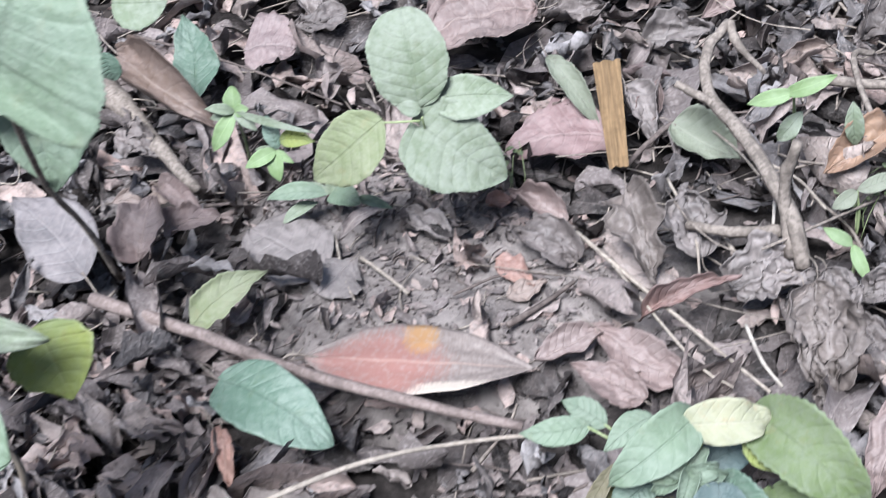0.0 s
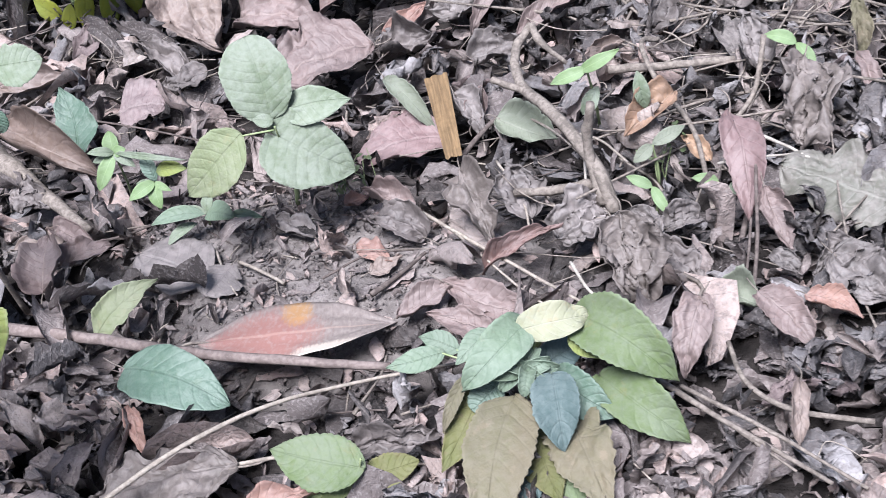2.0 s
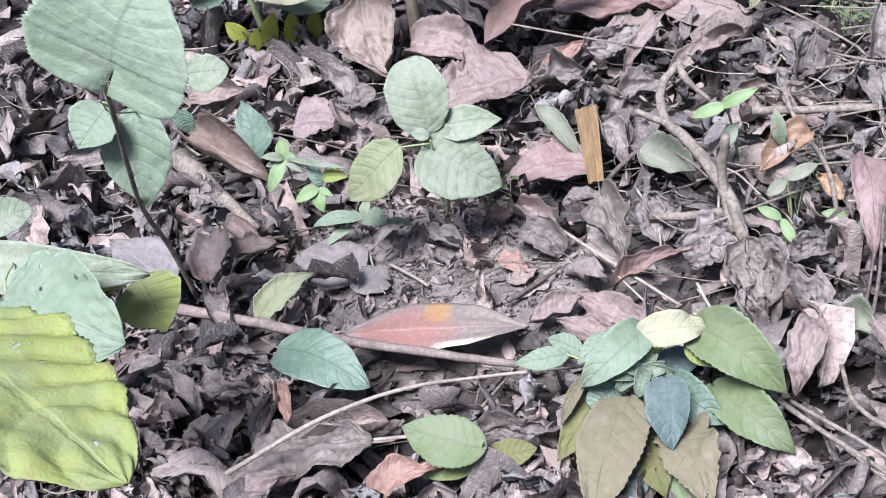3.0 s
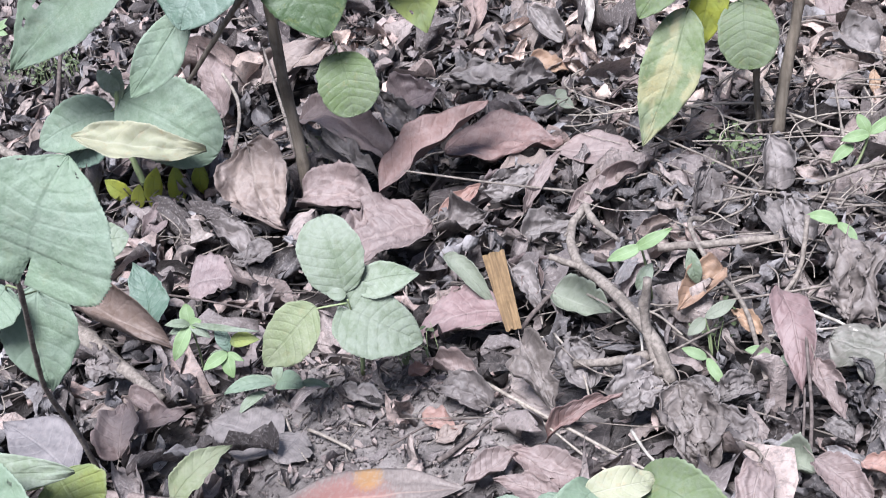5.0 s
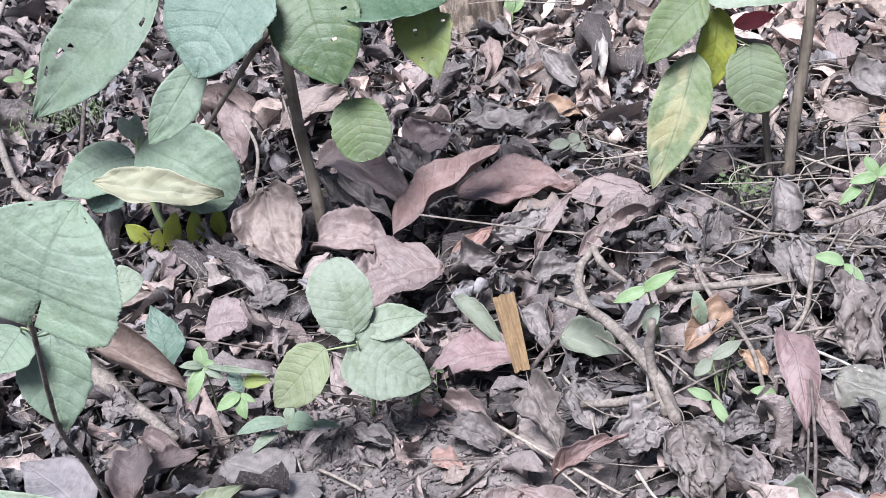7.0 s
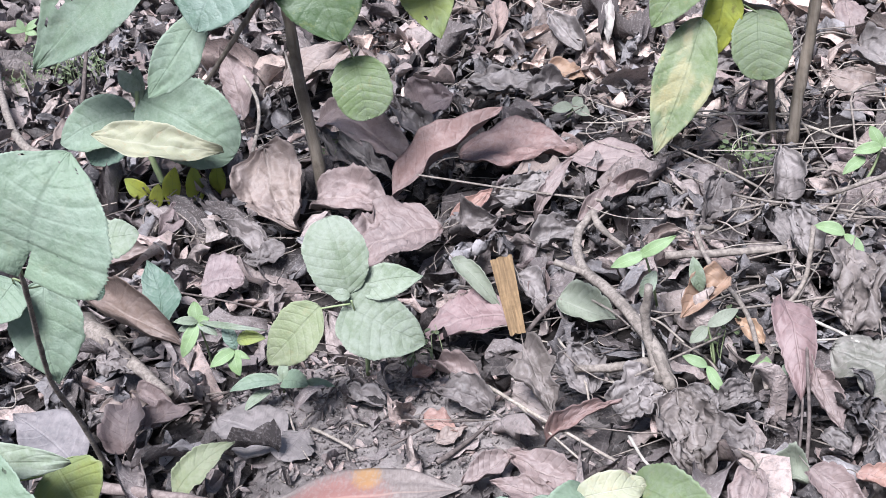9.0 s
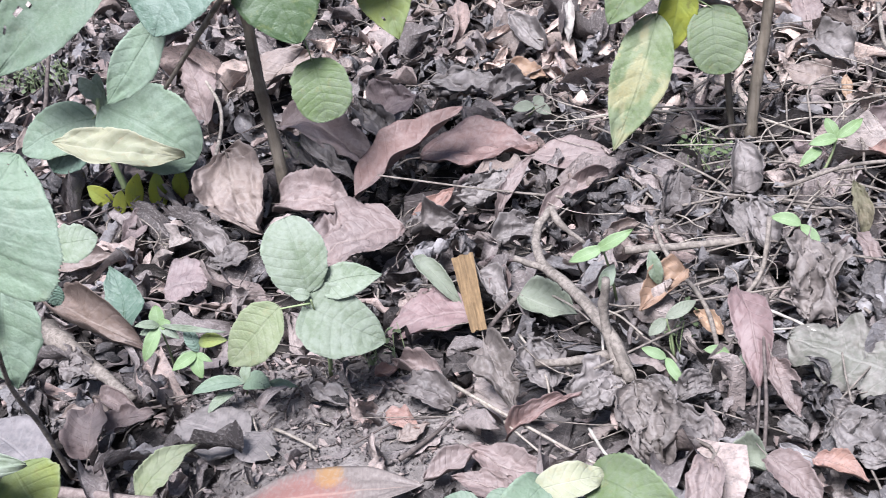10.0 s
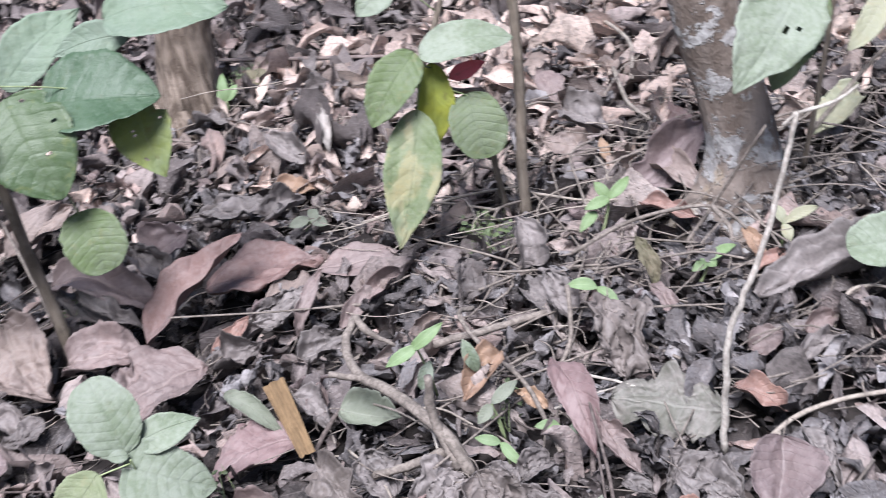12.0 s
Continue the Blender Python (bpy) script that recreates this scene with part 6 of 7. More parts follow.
p.leaf((0.806, 1.765, 0.061), (0.763, 1.761, 0.057), 0.020, "leaflet", "bright", (0.000, -0.707, 0.707), nt=18, ns=8, teeth=0.0, bite=0.0, cup=0.5, bend=0.5)
p = Plant("seedling", "tiny green sprig in the litter", (0.869, 1.557, -0.010), "plant", "small seedlings")
p.stem([(0.869, 1.557, -0.010), (0.879, 1.557, 0.005), (0.885, 1.557, 0.022)], 0.0025, 0.0017, STALK, steps=4, sides=6)
p.leaf((0.885, 1.557, 0.022), (0.933, 1.565, 0.029), 0.016, "leaflet", "bright", (0.000, -0.707, 0.707), nt=18, ns=8, teeth=0.0, bite=0.0, cup=0.5, bend=0.5)
p.leaf((0.885, 1.557, 0.022), (0.895, 1.550, 0.014), 0.017, "leaflet", "bright", (0.000, -0.707, 0.707), nt=18, ns=8, teeth=0.0, bite=0.0, cup=0.5, bend=0.5)
p.leaf((0.885, 1.557, 0.022), (0.858, 1.552, 0.016), 0.016, "leaflet", "bright", (0.000, -0.707, 0.707), nt=18, ns=8, teeth=0.0, bite=0.0, cup=0.5, bend=0.5)
p = Plant("seedling", "pale yellow-green sprig beside a twig", (1.003, 1.579, -0.010), "plant", "small seedlings")
p.stem([(1.003, 1.579, -0.010), (1.011, 1.579, 0.009), (1.014, 1.579, 0.030)], 0.0025, 0.0017, STALK, steps=4, sides=6)
p.leaf((1.014, 1.579, 0.030), (1.072, 1.585, 0.035), 0.018, "lance", "pale", (0.000, -0.707, 0.707), nt=18, ns=8, teeth=0.0, bite=0.0, cup=0.5, bend=0.5)
p.leaf((1.014, 1.579, 0.030), (1.011, 1.602, 0.053), 0.018, "lance", "pale", (0.000, -0.707, 0.707), nt=18, ns=8, teeth=0.0, bite=0.0, cup=0.5, bend=0.5)
p.leaf((1.014, 1.579, 0.030), (1.011, 1.557, 0.008), 0.018, "lance", "pale", (0.000, -0.707, 0.707), nt=18, ns=8, teeth=0.0, bite=0.0, cup=0.5, bend=0.5)
p = Plant("seedling", "small pale green sprout", (0.318, 2.146, -0.010), "plant", "small seedlings")
p.stem([(0.318, 2.146, -0.010), (0.328, 2.146, -0.000), (0.333, 2.146, 0.011)], 0.0031, 0.0021, STALK, steps=4, sides=6)
p.leaf((0.333, 2.146, 0.011), (0.291, 2.145, 0.010), 0.023, "lance", "dull", (0.000, -0.707, 0.707), nt=18, ns=8, teeth=0.0, bite=0.0, cup=0.5, bend=0.5)
p.leaf((0.333, 2.146, 0.011), (0.362, 2.131, -0.004), 0.023, "lance", "dull", (0.000, -0.707, 0.707), nt=18, ns=8, teeth=0.0, bite=0.0, cup=0.5, bend=0.5)
p.leaf((0.333, 2.146, 0.011), (0.350, 2.156, 0.021), 0.023, "lance", "dull", (0.000, -0.707, 0.707), nt=18, ns=8, teeth=0.0, bite=0.0, cup=0.5, bend=0.5)
p = Plant("seedling", "green sprout at the foot of a trunk", (0.194, 2.912, -0.010), "plant", "small seedlings")
p.stem([(0.194, 2.912, -0.010), (0.203, 2.912, 0.005), (0.205, 2.912, 0.023)], 0.0040, 0.0027, STALK, steps=4, sides=6)
p.leaf((0.205, 2.912, 0.023), (0.215, 2.945, 0.082), 0.024, "leaflet", "bright", (0.000, -0.866, 0.500), nt=18, ns=8, teeth=0.0, bite=0.0, cup=0.5, bend=0.5)
p.leaf((0.205, 2.912, 0.023), (0.240, 2.927, 0.051), 0.024, "leaflet", "bright", (0.000, -0.866, 0.500), nt=18, ns=8, teeth=0.0, bite=0.0, cup=0.5, bend=0.5)
p.leaf((0.205, 2.912, 0.023), (0.194, 2.927, 0.051), 0.024, "leaflet", "bright", (0.000, -0.866, 0.500), nt=18, ns=8, teeth=0.0, bite=0.0, cup=0.5, bend=0.5)
p = Plant("seedling", "green sprout behind the stick", (-0.036, 0.959, -0.010), "plant", "small seedlings")
p.stem([(-0.036, 0.959, -0.010), (-0.031, 0.959, -0.001), (-0.030, 0.959, 0.007)], 0.0019, 0.0013, STALK, steps=4, sides=6)
p.leaf((-0.030, 0.959, 0.007), (-0.042, 0.954, 0.002), 0.010, "leaflet", "bright", (0.000, -0.707, 0.707), nt=18, ns=8, teeth=0.0, bite=0.0, cup=0.5, bend=0.5)
p.leaf((-0.030, 0.959, 0.007), (-0.012, 0.962, 0.010), 0.010, "leaflet", "bright", (0.000, -0.707, 0.707), nt=18, ns=8, teeth=0.0, bite=0.0, cup=0.5, bend=0.5)
p.leaf((-0.030, 0.959, 0.007), (-0.025, 0.971, 0.020), 0.011, "leaflet", "bright", (0.000, -0.707, 0.707), nt=18, ns=8, teeth=0.0, bite=0.0, cup=0.5, bend=0.5)
p = Plant("seedling", "small yellow-green sprout beside a vine", (-1.082, 2.971, -0.010), "plant", "small seedlings")
p.stem([(-1.082, 2.971, -0.010), (-1.073, 2.971, 0.003), (-1.073, 2.971, 0.017)], 0.0044, 0.0029, STALK, steps=4, sides=6)
p.leaf((-1.073, 2.971, 0.017), (-1.128, 2.977, 0.022), 0.021, "leaflet", "bright", (0.000, -0.707, 0.707), nt=18, ns=8, teeth=0.0, bite=0.0, cup=0.5, bend=0.5)
p.leaf((-1.073, 2.971, 0.017), (-1.014, 2.990, 0.036), 0.023, "leaflet", "bright", (0.000, -0.707, 0.707), nt=18, ns=8, teeth=0.0, bite=0.0, cup=0.5, bend=0.5)
p.leaf((-1.073, 2.971, 0.017), (-1.097, 2.996, 0.042), 0.019, "leaflet", "bright", (0.000, -0.707, 0.707), nt=18, ns=8, teeth=0.0, bite=0.0, cup=0.5, bend=0.5)
p.leaf((-1.073, 2.971, 0.017), (-1.038, 2.961, 0.007), 0.020, "leaflet", "bright", (0.000, -0.707, 0.707), nt=18, ns=8, teeth=0.0, bite=0.0, cup=0.5, bend=0.5)
p = Plant("seedling", "tiny sprout by the tree", (0.278, 3.027, -0.010), "plant", "small seedlings")
p.stem([(0.278, 3.027, -0.010), (0.283, 3.027, 0.004), (0.280, 3.027, 0.020)], 0.0042, 0.0028, STALK, steps=4, sides=6)
p.leaf((0.280, 3.027, 0.020), (0.261, 3.045, 0.038), 0.025, "lance", "khaki", (0.000, -0.707, 0.707), nt=18, ns=8, teeth=0.0, bite=0.0, cup=0.5, bend=0.5)
p.leaf((0.280, 3.027, 0.020), (0.312, 3.036, 0.029), 0.027, "lance", "khaki", (0.000, -0.707, 0.707), nt=18, ns=8, teeth=0.0, bite=0.0, cup=0.5, bend=0.5)
p.leaf((0.280, 3.027, 0.020), (0.292, 3.012, 0.005), 0.025, "lance", "khaki", (0.000, -0.707, 0.707), nt=18, ns=8, teeth=0.0, bite=0.0, cup=0.5, bend=0.5)
p = Plant("sapling", "slender sapling with hanging yellowing leaves", (0.697, 1.933, -0.010), "plant")
p.stem([(0.695, 1.933, -0.008), (0.708, 1.933, 0.082), (0.728, 1.933, 0.179), (0.746, 1.933, 0.290), (0.761, 1.933, 0.404)], 0.0104, 0.0085, BARK)
p.stem([(0.668, 1.953, -0.016), (0.667, 1.950, 0.062), (0.668, 1.947, 0.117), (0.681, 1.944, 0.218), (0.627, 1.941, 0.247), (0.592, 1.939, 0.299), (0.628, 1.936, 0.367), (0.663, 1.933, 0.432)], 0.0059, 0.0049, BARK, name="side_stem")
p.leaf((0.559, 1.883, 0.254), (0.467, 1.797, 0.070), 0.093, "ovate", "mottled", (0.000, -0.906, 0.423), joint=(0.573, 1.883, 0.294), cup=0.2, bite=0.0, bend=0.2)
p.leaf((0.580, 1.893, 0.343), (0.481, 1.847, 0.263), 0.076, "broad", "green", (0.000, -0.866, 0.500), joint=(0.590, 1.893, 0.316))
p.leaf((0.603, 1.915, 0.311), (0.561, 1.905, 0.168), 0.062, "ovate", "lemon", (0.15, -0.80, 0.58), joint=(0.591, 1.903, 0.313))
p.leaf((0.647, 1.903, 0.248), (0.645, 1.857, 0.150), 0.095, "round", "green", (0.000, -0.906, 0.423), joint=(0.623, 1.903, 0.261), bite=0.0)
p.leaf((0.587, 1.903, 0.333), (0.735, 1.887, 0.322), 0.077, "broad", "dusty", (0.000, -0.574, 0.819), joint=(0.593, 1.903, 0.318), cup=0.4)
p.leaf((0.625, 1.930, 0.274), (0.689, 1.920, 0.285), 0.030, "leaflet", "crimson", (0.000, -0.766, 0.643), joint=(0.601, 1.930, 0.269), label="small crimson leaf")
p.leaf((0.575, 1.903, 0.466), (0.508, 1.881, 0.429), 0.052, "broad", "dusty", (0.000, -0.866, 0.500), joint=(0.629, 1.903, 0.394))
p = Plant("sapling", "sapling with a large pale leaf hanging before a tree trunk", (1.138, 1.792, -0.010), "plant")
p.stem([(1.138, 1.792, -0.010), (1.170, 1.759, 0.143), (1.194, 1.726, 0.286), (1.203, 1.692, 0.395)], 0.0046, 0.0037, BARK)
p.leaf((1.139, 1.672, 0.376), (0.975, 1.597, 0.246), 0.128, "ovate", "dusty", (0.000, -0.866, 0.500), joint=(1.182, 1.672, 0.372), cup=0.3, holes=6, bite=0.25)
p.leaf((1.159, 1.692, 0.322), (1.053, 1.651, 0.208), 0.077, "broad", "green", (0.000, -0.940, 0.342), joint=(1.189, 1.692, 0.348), bite=0.3)
p.leaf((1.300, 1.772, 0.259), (1.211, 1.735, 0.195), 0.043, "broad", "pale", (0.000, -0.866, 0.500))
p = Plant("leafy_plant", "plant with one broad pale leaf at the edge of the litter", (1.090, 1.372, -0.010), "plant")
p.stem([(1.090, 1.372, -0.010), (1.120, 1.362, 0.029), (1.118, 1.352, 0.078)], 0.0038, 0.0023, STALK)
p.leaf((1.119, 1.352, 0.083), (1.013, 1.362, 0.095), 0.075, "round", "dusty", (0.000, -0.766, 0.643), joint=(1.120, 1.352, 0.078))

# ---- bare standing twig ----
stick("tall crooked bare twig standing in the litter", [(0.751, 1.169, -0.004), (0.765, 1.169, 0.083), (0.785, 1.169, 0.163), (0.830, 1.169, 0.245), (0.869, 1.169, 0.332), (0.894, 1.169, 0.398)], 0.0049, 0.0028, BLEACHED_TWIG, "bare_twig", twigs=[([(0.894, 1.169, 0.398), (0.925, 1.169, 0.397), (0.945, 1.169, 0.400), (0.965, 1.169, 0.408)], 0.0024, 0.0015), ([(0.894, 1.169, 0.398), (0.876, 1.169, 0.389)], 0.0027, 0.0015), ], kink=0.5)

# ---- leafy bush ----
p = Plant("leafy_bush", "low bush with mixed bluish-green, green and brownish leaves", (0.345, 0.930, -0.010), "plant")
p.stem([(0.345, 0.930, -0.010), (0.351, 0.957, 0.012), (0.353, 0.968, 0.051), (0.355, 0.959, 0.090)], 0.0036, 0.0024, STALK)
p.leaf((0.349, 0.972, 0.100), (0.424, 0.990, 0.096), 0.040, "ovate", "pale", (0.174, -0.565, 0.807), wave=0.14, cup=0.5, bend=0.8, teeth=0)
p.leaf((0.361, 0.987, 0.099), (0.290, 0.928, 0.066), 0.046, "ovate", "mint", (0.000, -0.643, 0.766), cup=0.4, bend=0.9, wave=0.08)
p.leaf((0.323, 0.991, 0.086), (0.285, 0.958, 0.074), 0.026, "ovate", "mint", (0.000, -0.574, 0.819))
p.leaf((0.405, 1.000, 0.088), (0.498, 0.930, 0.055), 0.064, "ovate", "green", (0.000, -0.643, 0.766), teeth=0.05, cup=0.4, bend=0.9, fold=0.2, wave=0.09)
p.leaf((0.425, 0.960, 0.040), (0.506, 0.895, 0.005), 0.054, "ovate", "green", (0.100, -0.643, 0.766), teeth=0.05, cup=0.3, bend=0.8, fold=0.2, wave=0.09)
p.leaf((0.379, 0.934, 0.074), (0.385, 0.869, 0.035), 0.048, "ovate", "blue", (0.000, -0.788, 0.616), teeth=0.04, cup=0.3, fold=0.2, bend=0.6, wave=0.08)
p.leaf((0.378, 0.960, 0.049), (0.439, 0.915, 0.028), 0.047, "ovate", "teal", (0.000, -0.707, 0.707), teeth=0.04, bend=0.7, fold=0.2, wave=0.08)
p.leaf((0.363, 0.973, 0.043), (0.413, 0.997, 0.053), 0.037, "broad", "blue", (0.000, -0.643, 0.766), teeth=0.05)
p.leaf((0.340, 0.933, 0.051), (0.309, 0.789, 0.012), 0.072, "ovate", "khaki", (0.000, -0.643, 0.766), teeth=0.05, cup=0.35, wave=0.05)
p.leaf((0.387, 0.931, 0.018), (0.425, 0.808, 0.012), 0.066, "ovate", "khaki", (0.000, -0.643, 0.766), teeth=0.06, wave=0.12, bite=0.3, bend=0.7, crumple=0.03, frayed=0.2)
p.leaf((0.358, 0.921, 0.012), (0.379, 0.828, 0.010), 0.051, "ovate", "olive", (0.000, -0.643, 0.766), teeth=0.05)
p.leaf((0.309, 0.966, 0.041), (0.264, 0.875, 0.012), 0.047, "ovate", "olive", (0.000, -0.707, 0.707), teeth=0.05, cup=0.5)
p.leaf((0.296, 0.953, 0.068), (0.269, 0.899, 0.041), 0.016, "lance", "khaki", (0.000, -0.707, 0.707), teeth=0.05, cup=0.6)
p.leaf((0.326, 0.951, 0.054), (0.297, 0.926, 0.041), 0.032, "round", "teal", (0.000, -0.707, 0.707), teeth=0.05, nt=30)
p.leaf((0.400, 0.977, 0.089), (0.429, 0.952, 0.072), 0.026, "ovate", "yellow", (0.2, -0.6, 0.77))
p.leaf((0.364, 0.972, 0.094), (0.346, 0.957, 0.073), 0.016, "ovate", "yellow", (-0.1, -0.6, 0.79))
p.leaf((0.329, 1.000, 0.043), (0.376, 1.024, 0.055), 0.029, "ovate", "olive", (0.000, -0.766, 0.643), teeth=0.05)
p.leaf((0.348, 0.948, 0.069), (0.384, 0.948, 0.069), 0.021, "broad", "mint", (0.000, -0.707, 0.707), nt=16, ns=10, cup=1.3, bend=1.2, wave=0.15)
p.leaf((0.353, 0.945, 0.072), (0.375, 0.931, 0.063), 0.021, "broad", "mint", (0.000, -0.707, 0.707), nt=16, ns=10, cup=1.3, bend=1.2, wave=0.15)
p.leaf((0.356, 0.942, 0.074), (0.350, 0.919, 0.062), 0.021, "broad", "mint", (0.000, -0.707, 0.707), nt=16, ns=10, cup=1.3, bend=1.2, wave=0.15)
p.leaf((0.348, 0.948, 0.069), (0.328, 0.931, 0.060), 0.021, "broad", "mint", (0.000, -0.707, 0.707), nt=16, ns=10, cup=1.3, bend=1.2, wave=0.15)
p.leaf((0.353, 0.945, 0.072), (0.315, 0.944, 0.071), 0.021, "broad", "mint", (0.000, -0.707, 0.707), nt=16, ns=10, cup=1.3, bend=1.2, wave=0.15)
p.leaf((0.356, 0.942, 0.074), (0.320, 0.958, 0.081), 0.021, "broad", "mint", (0.000, -0.707, 0.707), nt=16, ns=10, cup=1.3, bend=1.2, wave=0.15)
p.leaf((0.348, 0.948, 0.069), (0.342, 0.973, 0.082), 0.021, "broad", "mint", (0.000, -0.707, 0.707), nt=16, ns=10, cup=1.3, bend=1.2, wave=0.15)
p.leaf((0.353, 0.945, 0.072), (0.365, 0.967, 0.081), 0.021, "broad", "mint", (0.000, -0.707, 0.707), nt=16, ns=10, cup=1.3, bend=1.2, wave=0.15)
p.leaf((0.356, 0.942, 0.074), (0.379, 0.949, 0.077), 0.021, "broad", "mint", (0.000, -0.707, 0.707), nt=16, ns=10, cup=1.3, bend=1.2, wave=0.15)
p.leaf((0.282, 1.008, 0.047), (0.240, 1.027, 0.054), 0.025, "ovate", "mint", (0.000, -0.574, 0.819), joint=(0.306, 0.999, 0.032))
p.leaf((0.268, 1.001, 0.053), (0.207, 0.989, 0.049), 0.027, "ovate", "mint", (0.000, -0.574, 0.819), joint=(0.307, 0.990, 0.035))
p.leaf((0.360, 0.861, 0.012), (0.310, 0.832, -0.001), 0.038, "ovate", "blue", (0.000, -0.643, 0.766), teeth=0.05)
p.leaf((0.366, 0.855, 0.009), (0.424, 0.844, 0.000), 0.034, "ovate", "green", (0.000, -0.643, 0.766), teeth=0.05)
p = Plant("leafy_plant", "low plant with broad green and yellow-green leaves", (0.176, 0.897, -0.010), "plant")
p.stem([(0.176, 0.897, -0.010), (0.187, 0.882, 0.022), (0.192, 0.867, 0.050)], 0.0024, 0.0018, STALK)
p.leaf((0.196, 0.857, 0.046), (0.103, 0.879, 0.059), 0.060, "ovate", "green", (0.000, -0.500, 0.866), teeth=0.05, joint=(0.195, 0.857, 0.060))
p.leaf((0.189, 0.867, 0.021), (0.244, 0.878, 0.028), 0.034, "broad", "olive", (0.000, -0.574, 0.819), teeth=0.05, joint=(0.192, 0.867, 0.050))
p.leaf((0.180, 0.867, 0.022), (0.120, 0.855, 0.013), 0.033, "broad", "yellow", (0.000, -0.574, 0.819))

# ---- split wood ----
wood_chip("split piece of yellow wood lying on the leaves", (0.232, 1.563, 0.042), (0.261, 1.389, 0.028), 0.033)

# ---- weeds ----
weeds("tiny-leaved green weeds in a low patch", (-0.947, 2.685, 0.000), 0.100, 160)
weeds("tiny-leaved green weeds beside a stem", (-0.803, 2.641, 0.000), 0.060, 90)
weeds("small mossy green weeds", (0.617, 1.862, 0.000), 0.045, 70)
weeds("tiny green weeds by the branch", (0.521, 1.371, 0.000), 0.035, 24)
weeds("small pale green weeds", (0.261, 3.058, 0.000), 0.060, 60)
weeds("tiny weeds by a seedling", (0.122, 1.392, 0.000), 0.030, 26)
weeds("tiny weeds at a stem foot", (-0.108, 2.026, 0.000), 0.030, 20)


# ---- loose litter, too many pieces to count ----
def covered(u, v):
    """How far a place lies under one of the single leaves, 0 to 1: loose pieces stay below them."""
    d = (COVER[:, 0] - u) ** 2 + (COVER[:, 1] - v) ** 2
    return float(np.any(d < COVER[:, 2] ** 2))


COVER = np.array(LAID)


def scatter(name, label, number, size, area, material, flat, height, variants, keep, seed, category="leaf litter", curl=2.2, base=0.12, fine=(5, 6), loose=1.0):
    rng = np.random.default_rng(seed)
    kinds = []
    for k in range(variants):
        shape = ("ovate", "lance", "ovate", "round", "block", "obovate")[k % 6]
        kinds.append(blade(1.0, rng.uniform(0.25, 0.62), shape, cup=rng.uniform(-curl, curl), bend=rng.uniform(-1.1, 1.1), wave=rng.uniform(0.1, 0.35),
                           crumple=rng.uniform(0.04, 0.09), crease=rng.uniform(0.03, 0.09), ruffle=rng.uniform(0.02, 0.12) * loose, bite=rng.uniform(-0.3, 0.6), fold=rng.uniform(-0.3, 0.6), lip=rng.uniform(-0.6, 1.6), twist=rng.uniform(-1.6, 1.6), seed=seed * 100 + k, ns=fine[0], nt=fine[1], thick=0, wrinkle=rng.uniform(0, 0.03),
                           lopsided=rng.uniform(-0.2, 0.2), sway=rng.uniform(-0.12, 0.12), frayed=0.1))
    V, Fc, U, at = [], [], [], 0
    made = 0
    while made < number:
        u, v = rng.uniform(area[0], area[1]), rng.uniform(area[2], area[3])
        if rng.random() > keep(u, v):
            continue
        vv, ff, uu = kinds[rng.integers(variants)]
        s = size * rng.uniform(0.5, 1.45)
        tilt = rng.normal(0, flat, 2)
        m = Euler((tilt[0], tilt[1], rng.uniform(0, 2 * math.pi))).to_matrix()
        p = (vv - np.array((0.5, 0, 0))) * s @ np.array(m).T
        h = soil_height(u, v) + rng.uniform(base, 1.0) * height
        if base > 0.7 and any(covered(u + a, v + b) for a, b in ((0.03, 0), (-0.03, 0), (0, 0.03), (0, -0.03), (0, 0))):
            continue
        if covered(u, v):
            if base > 0.2 and rng.random() < 0.35:
                continue
            p[:, 2] *= 0.18
            h = soil_height(u, v) + rng.uniform(0.05, 0.38) * height
        V.append(p + np.array((u, v, h)))
        Fc.append(ff + at)
        U.append(uu)
        at += len(vv)
        made += 1
    ob = new(name, raw_mesh(name, np.concatenate(V).tolist(), np.concatenate(Fc).tolist(), material, np.concatenate(U)))
    ob.matrix_world = SLOPE
    return tagged(ob, label, category, kind="stuff")


def seen(u, v):
    """Most litter lies where the slope is looked at; it thins out beyond."""
    wide = 0.55 + 0.42 * v
    return 1.0 if -wide * 0.9 < u - 0.28 < wide * 0.9 else 0.15


# Lower leaf layer, coloured near-black to stand in for shade between leaves.
scatter("decayed_litter", "leaf layer under the dry litter, darkened for shade in the gaps", 4400, 0.078, (-1.9, 3.0, 0.45, 5.0), SHADED_LITTER, 0.55, 0.040, 40,
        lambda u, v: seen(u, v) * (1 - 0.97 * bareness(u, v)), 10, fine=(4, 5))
scatter("leaf_litter", "grey-brown curled dry leaves covering the slope", 3500, 0.104, (-1.9, 3.0, 0.45, 5.6), LITTER, 0.62, 0.068, 70,
        lambda u, v: seen(u, v) * (1 - 0.95 * bareness(u, v)), 11, base=0.40, fine=(7, 9))
scatter("outer_litter", "scattered dry leaves on the ground all around", 13000, 0.125, (-4.8, 6.0, -4.5, 9.5), LITTER, 0.4, 0.07, 24,
        lambda u, v: 0.0 if 0.45 < v < 5.4 and seen(u, v) == 1.0 else 1.0, 17, base=0.4, fine=(2, 4))
scatter("near_litter", "curled brown and grey leaf pieces at the foot of the slope", 640, 0.050, (-0.45, 0.75, 0.66, 1.15), LITTER, 0.6, 0.072, 40,
        lambda u, v: 1 - bareness(u, v), 28, base=0.75, fine=(8, 11))
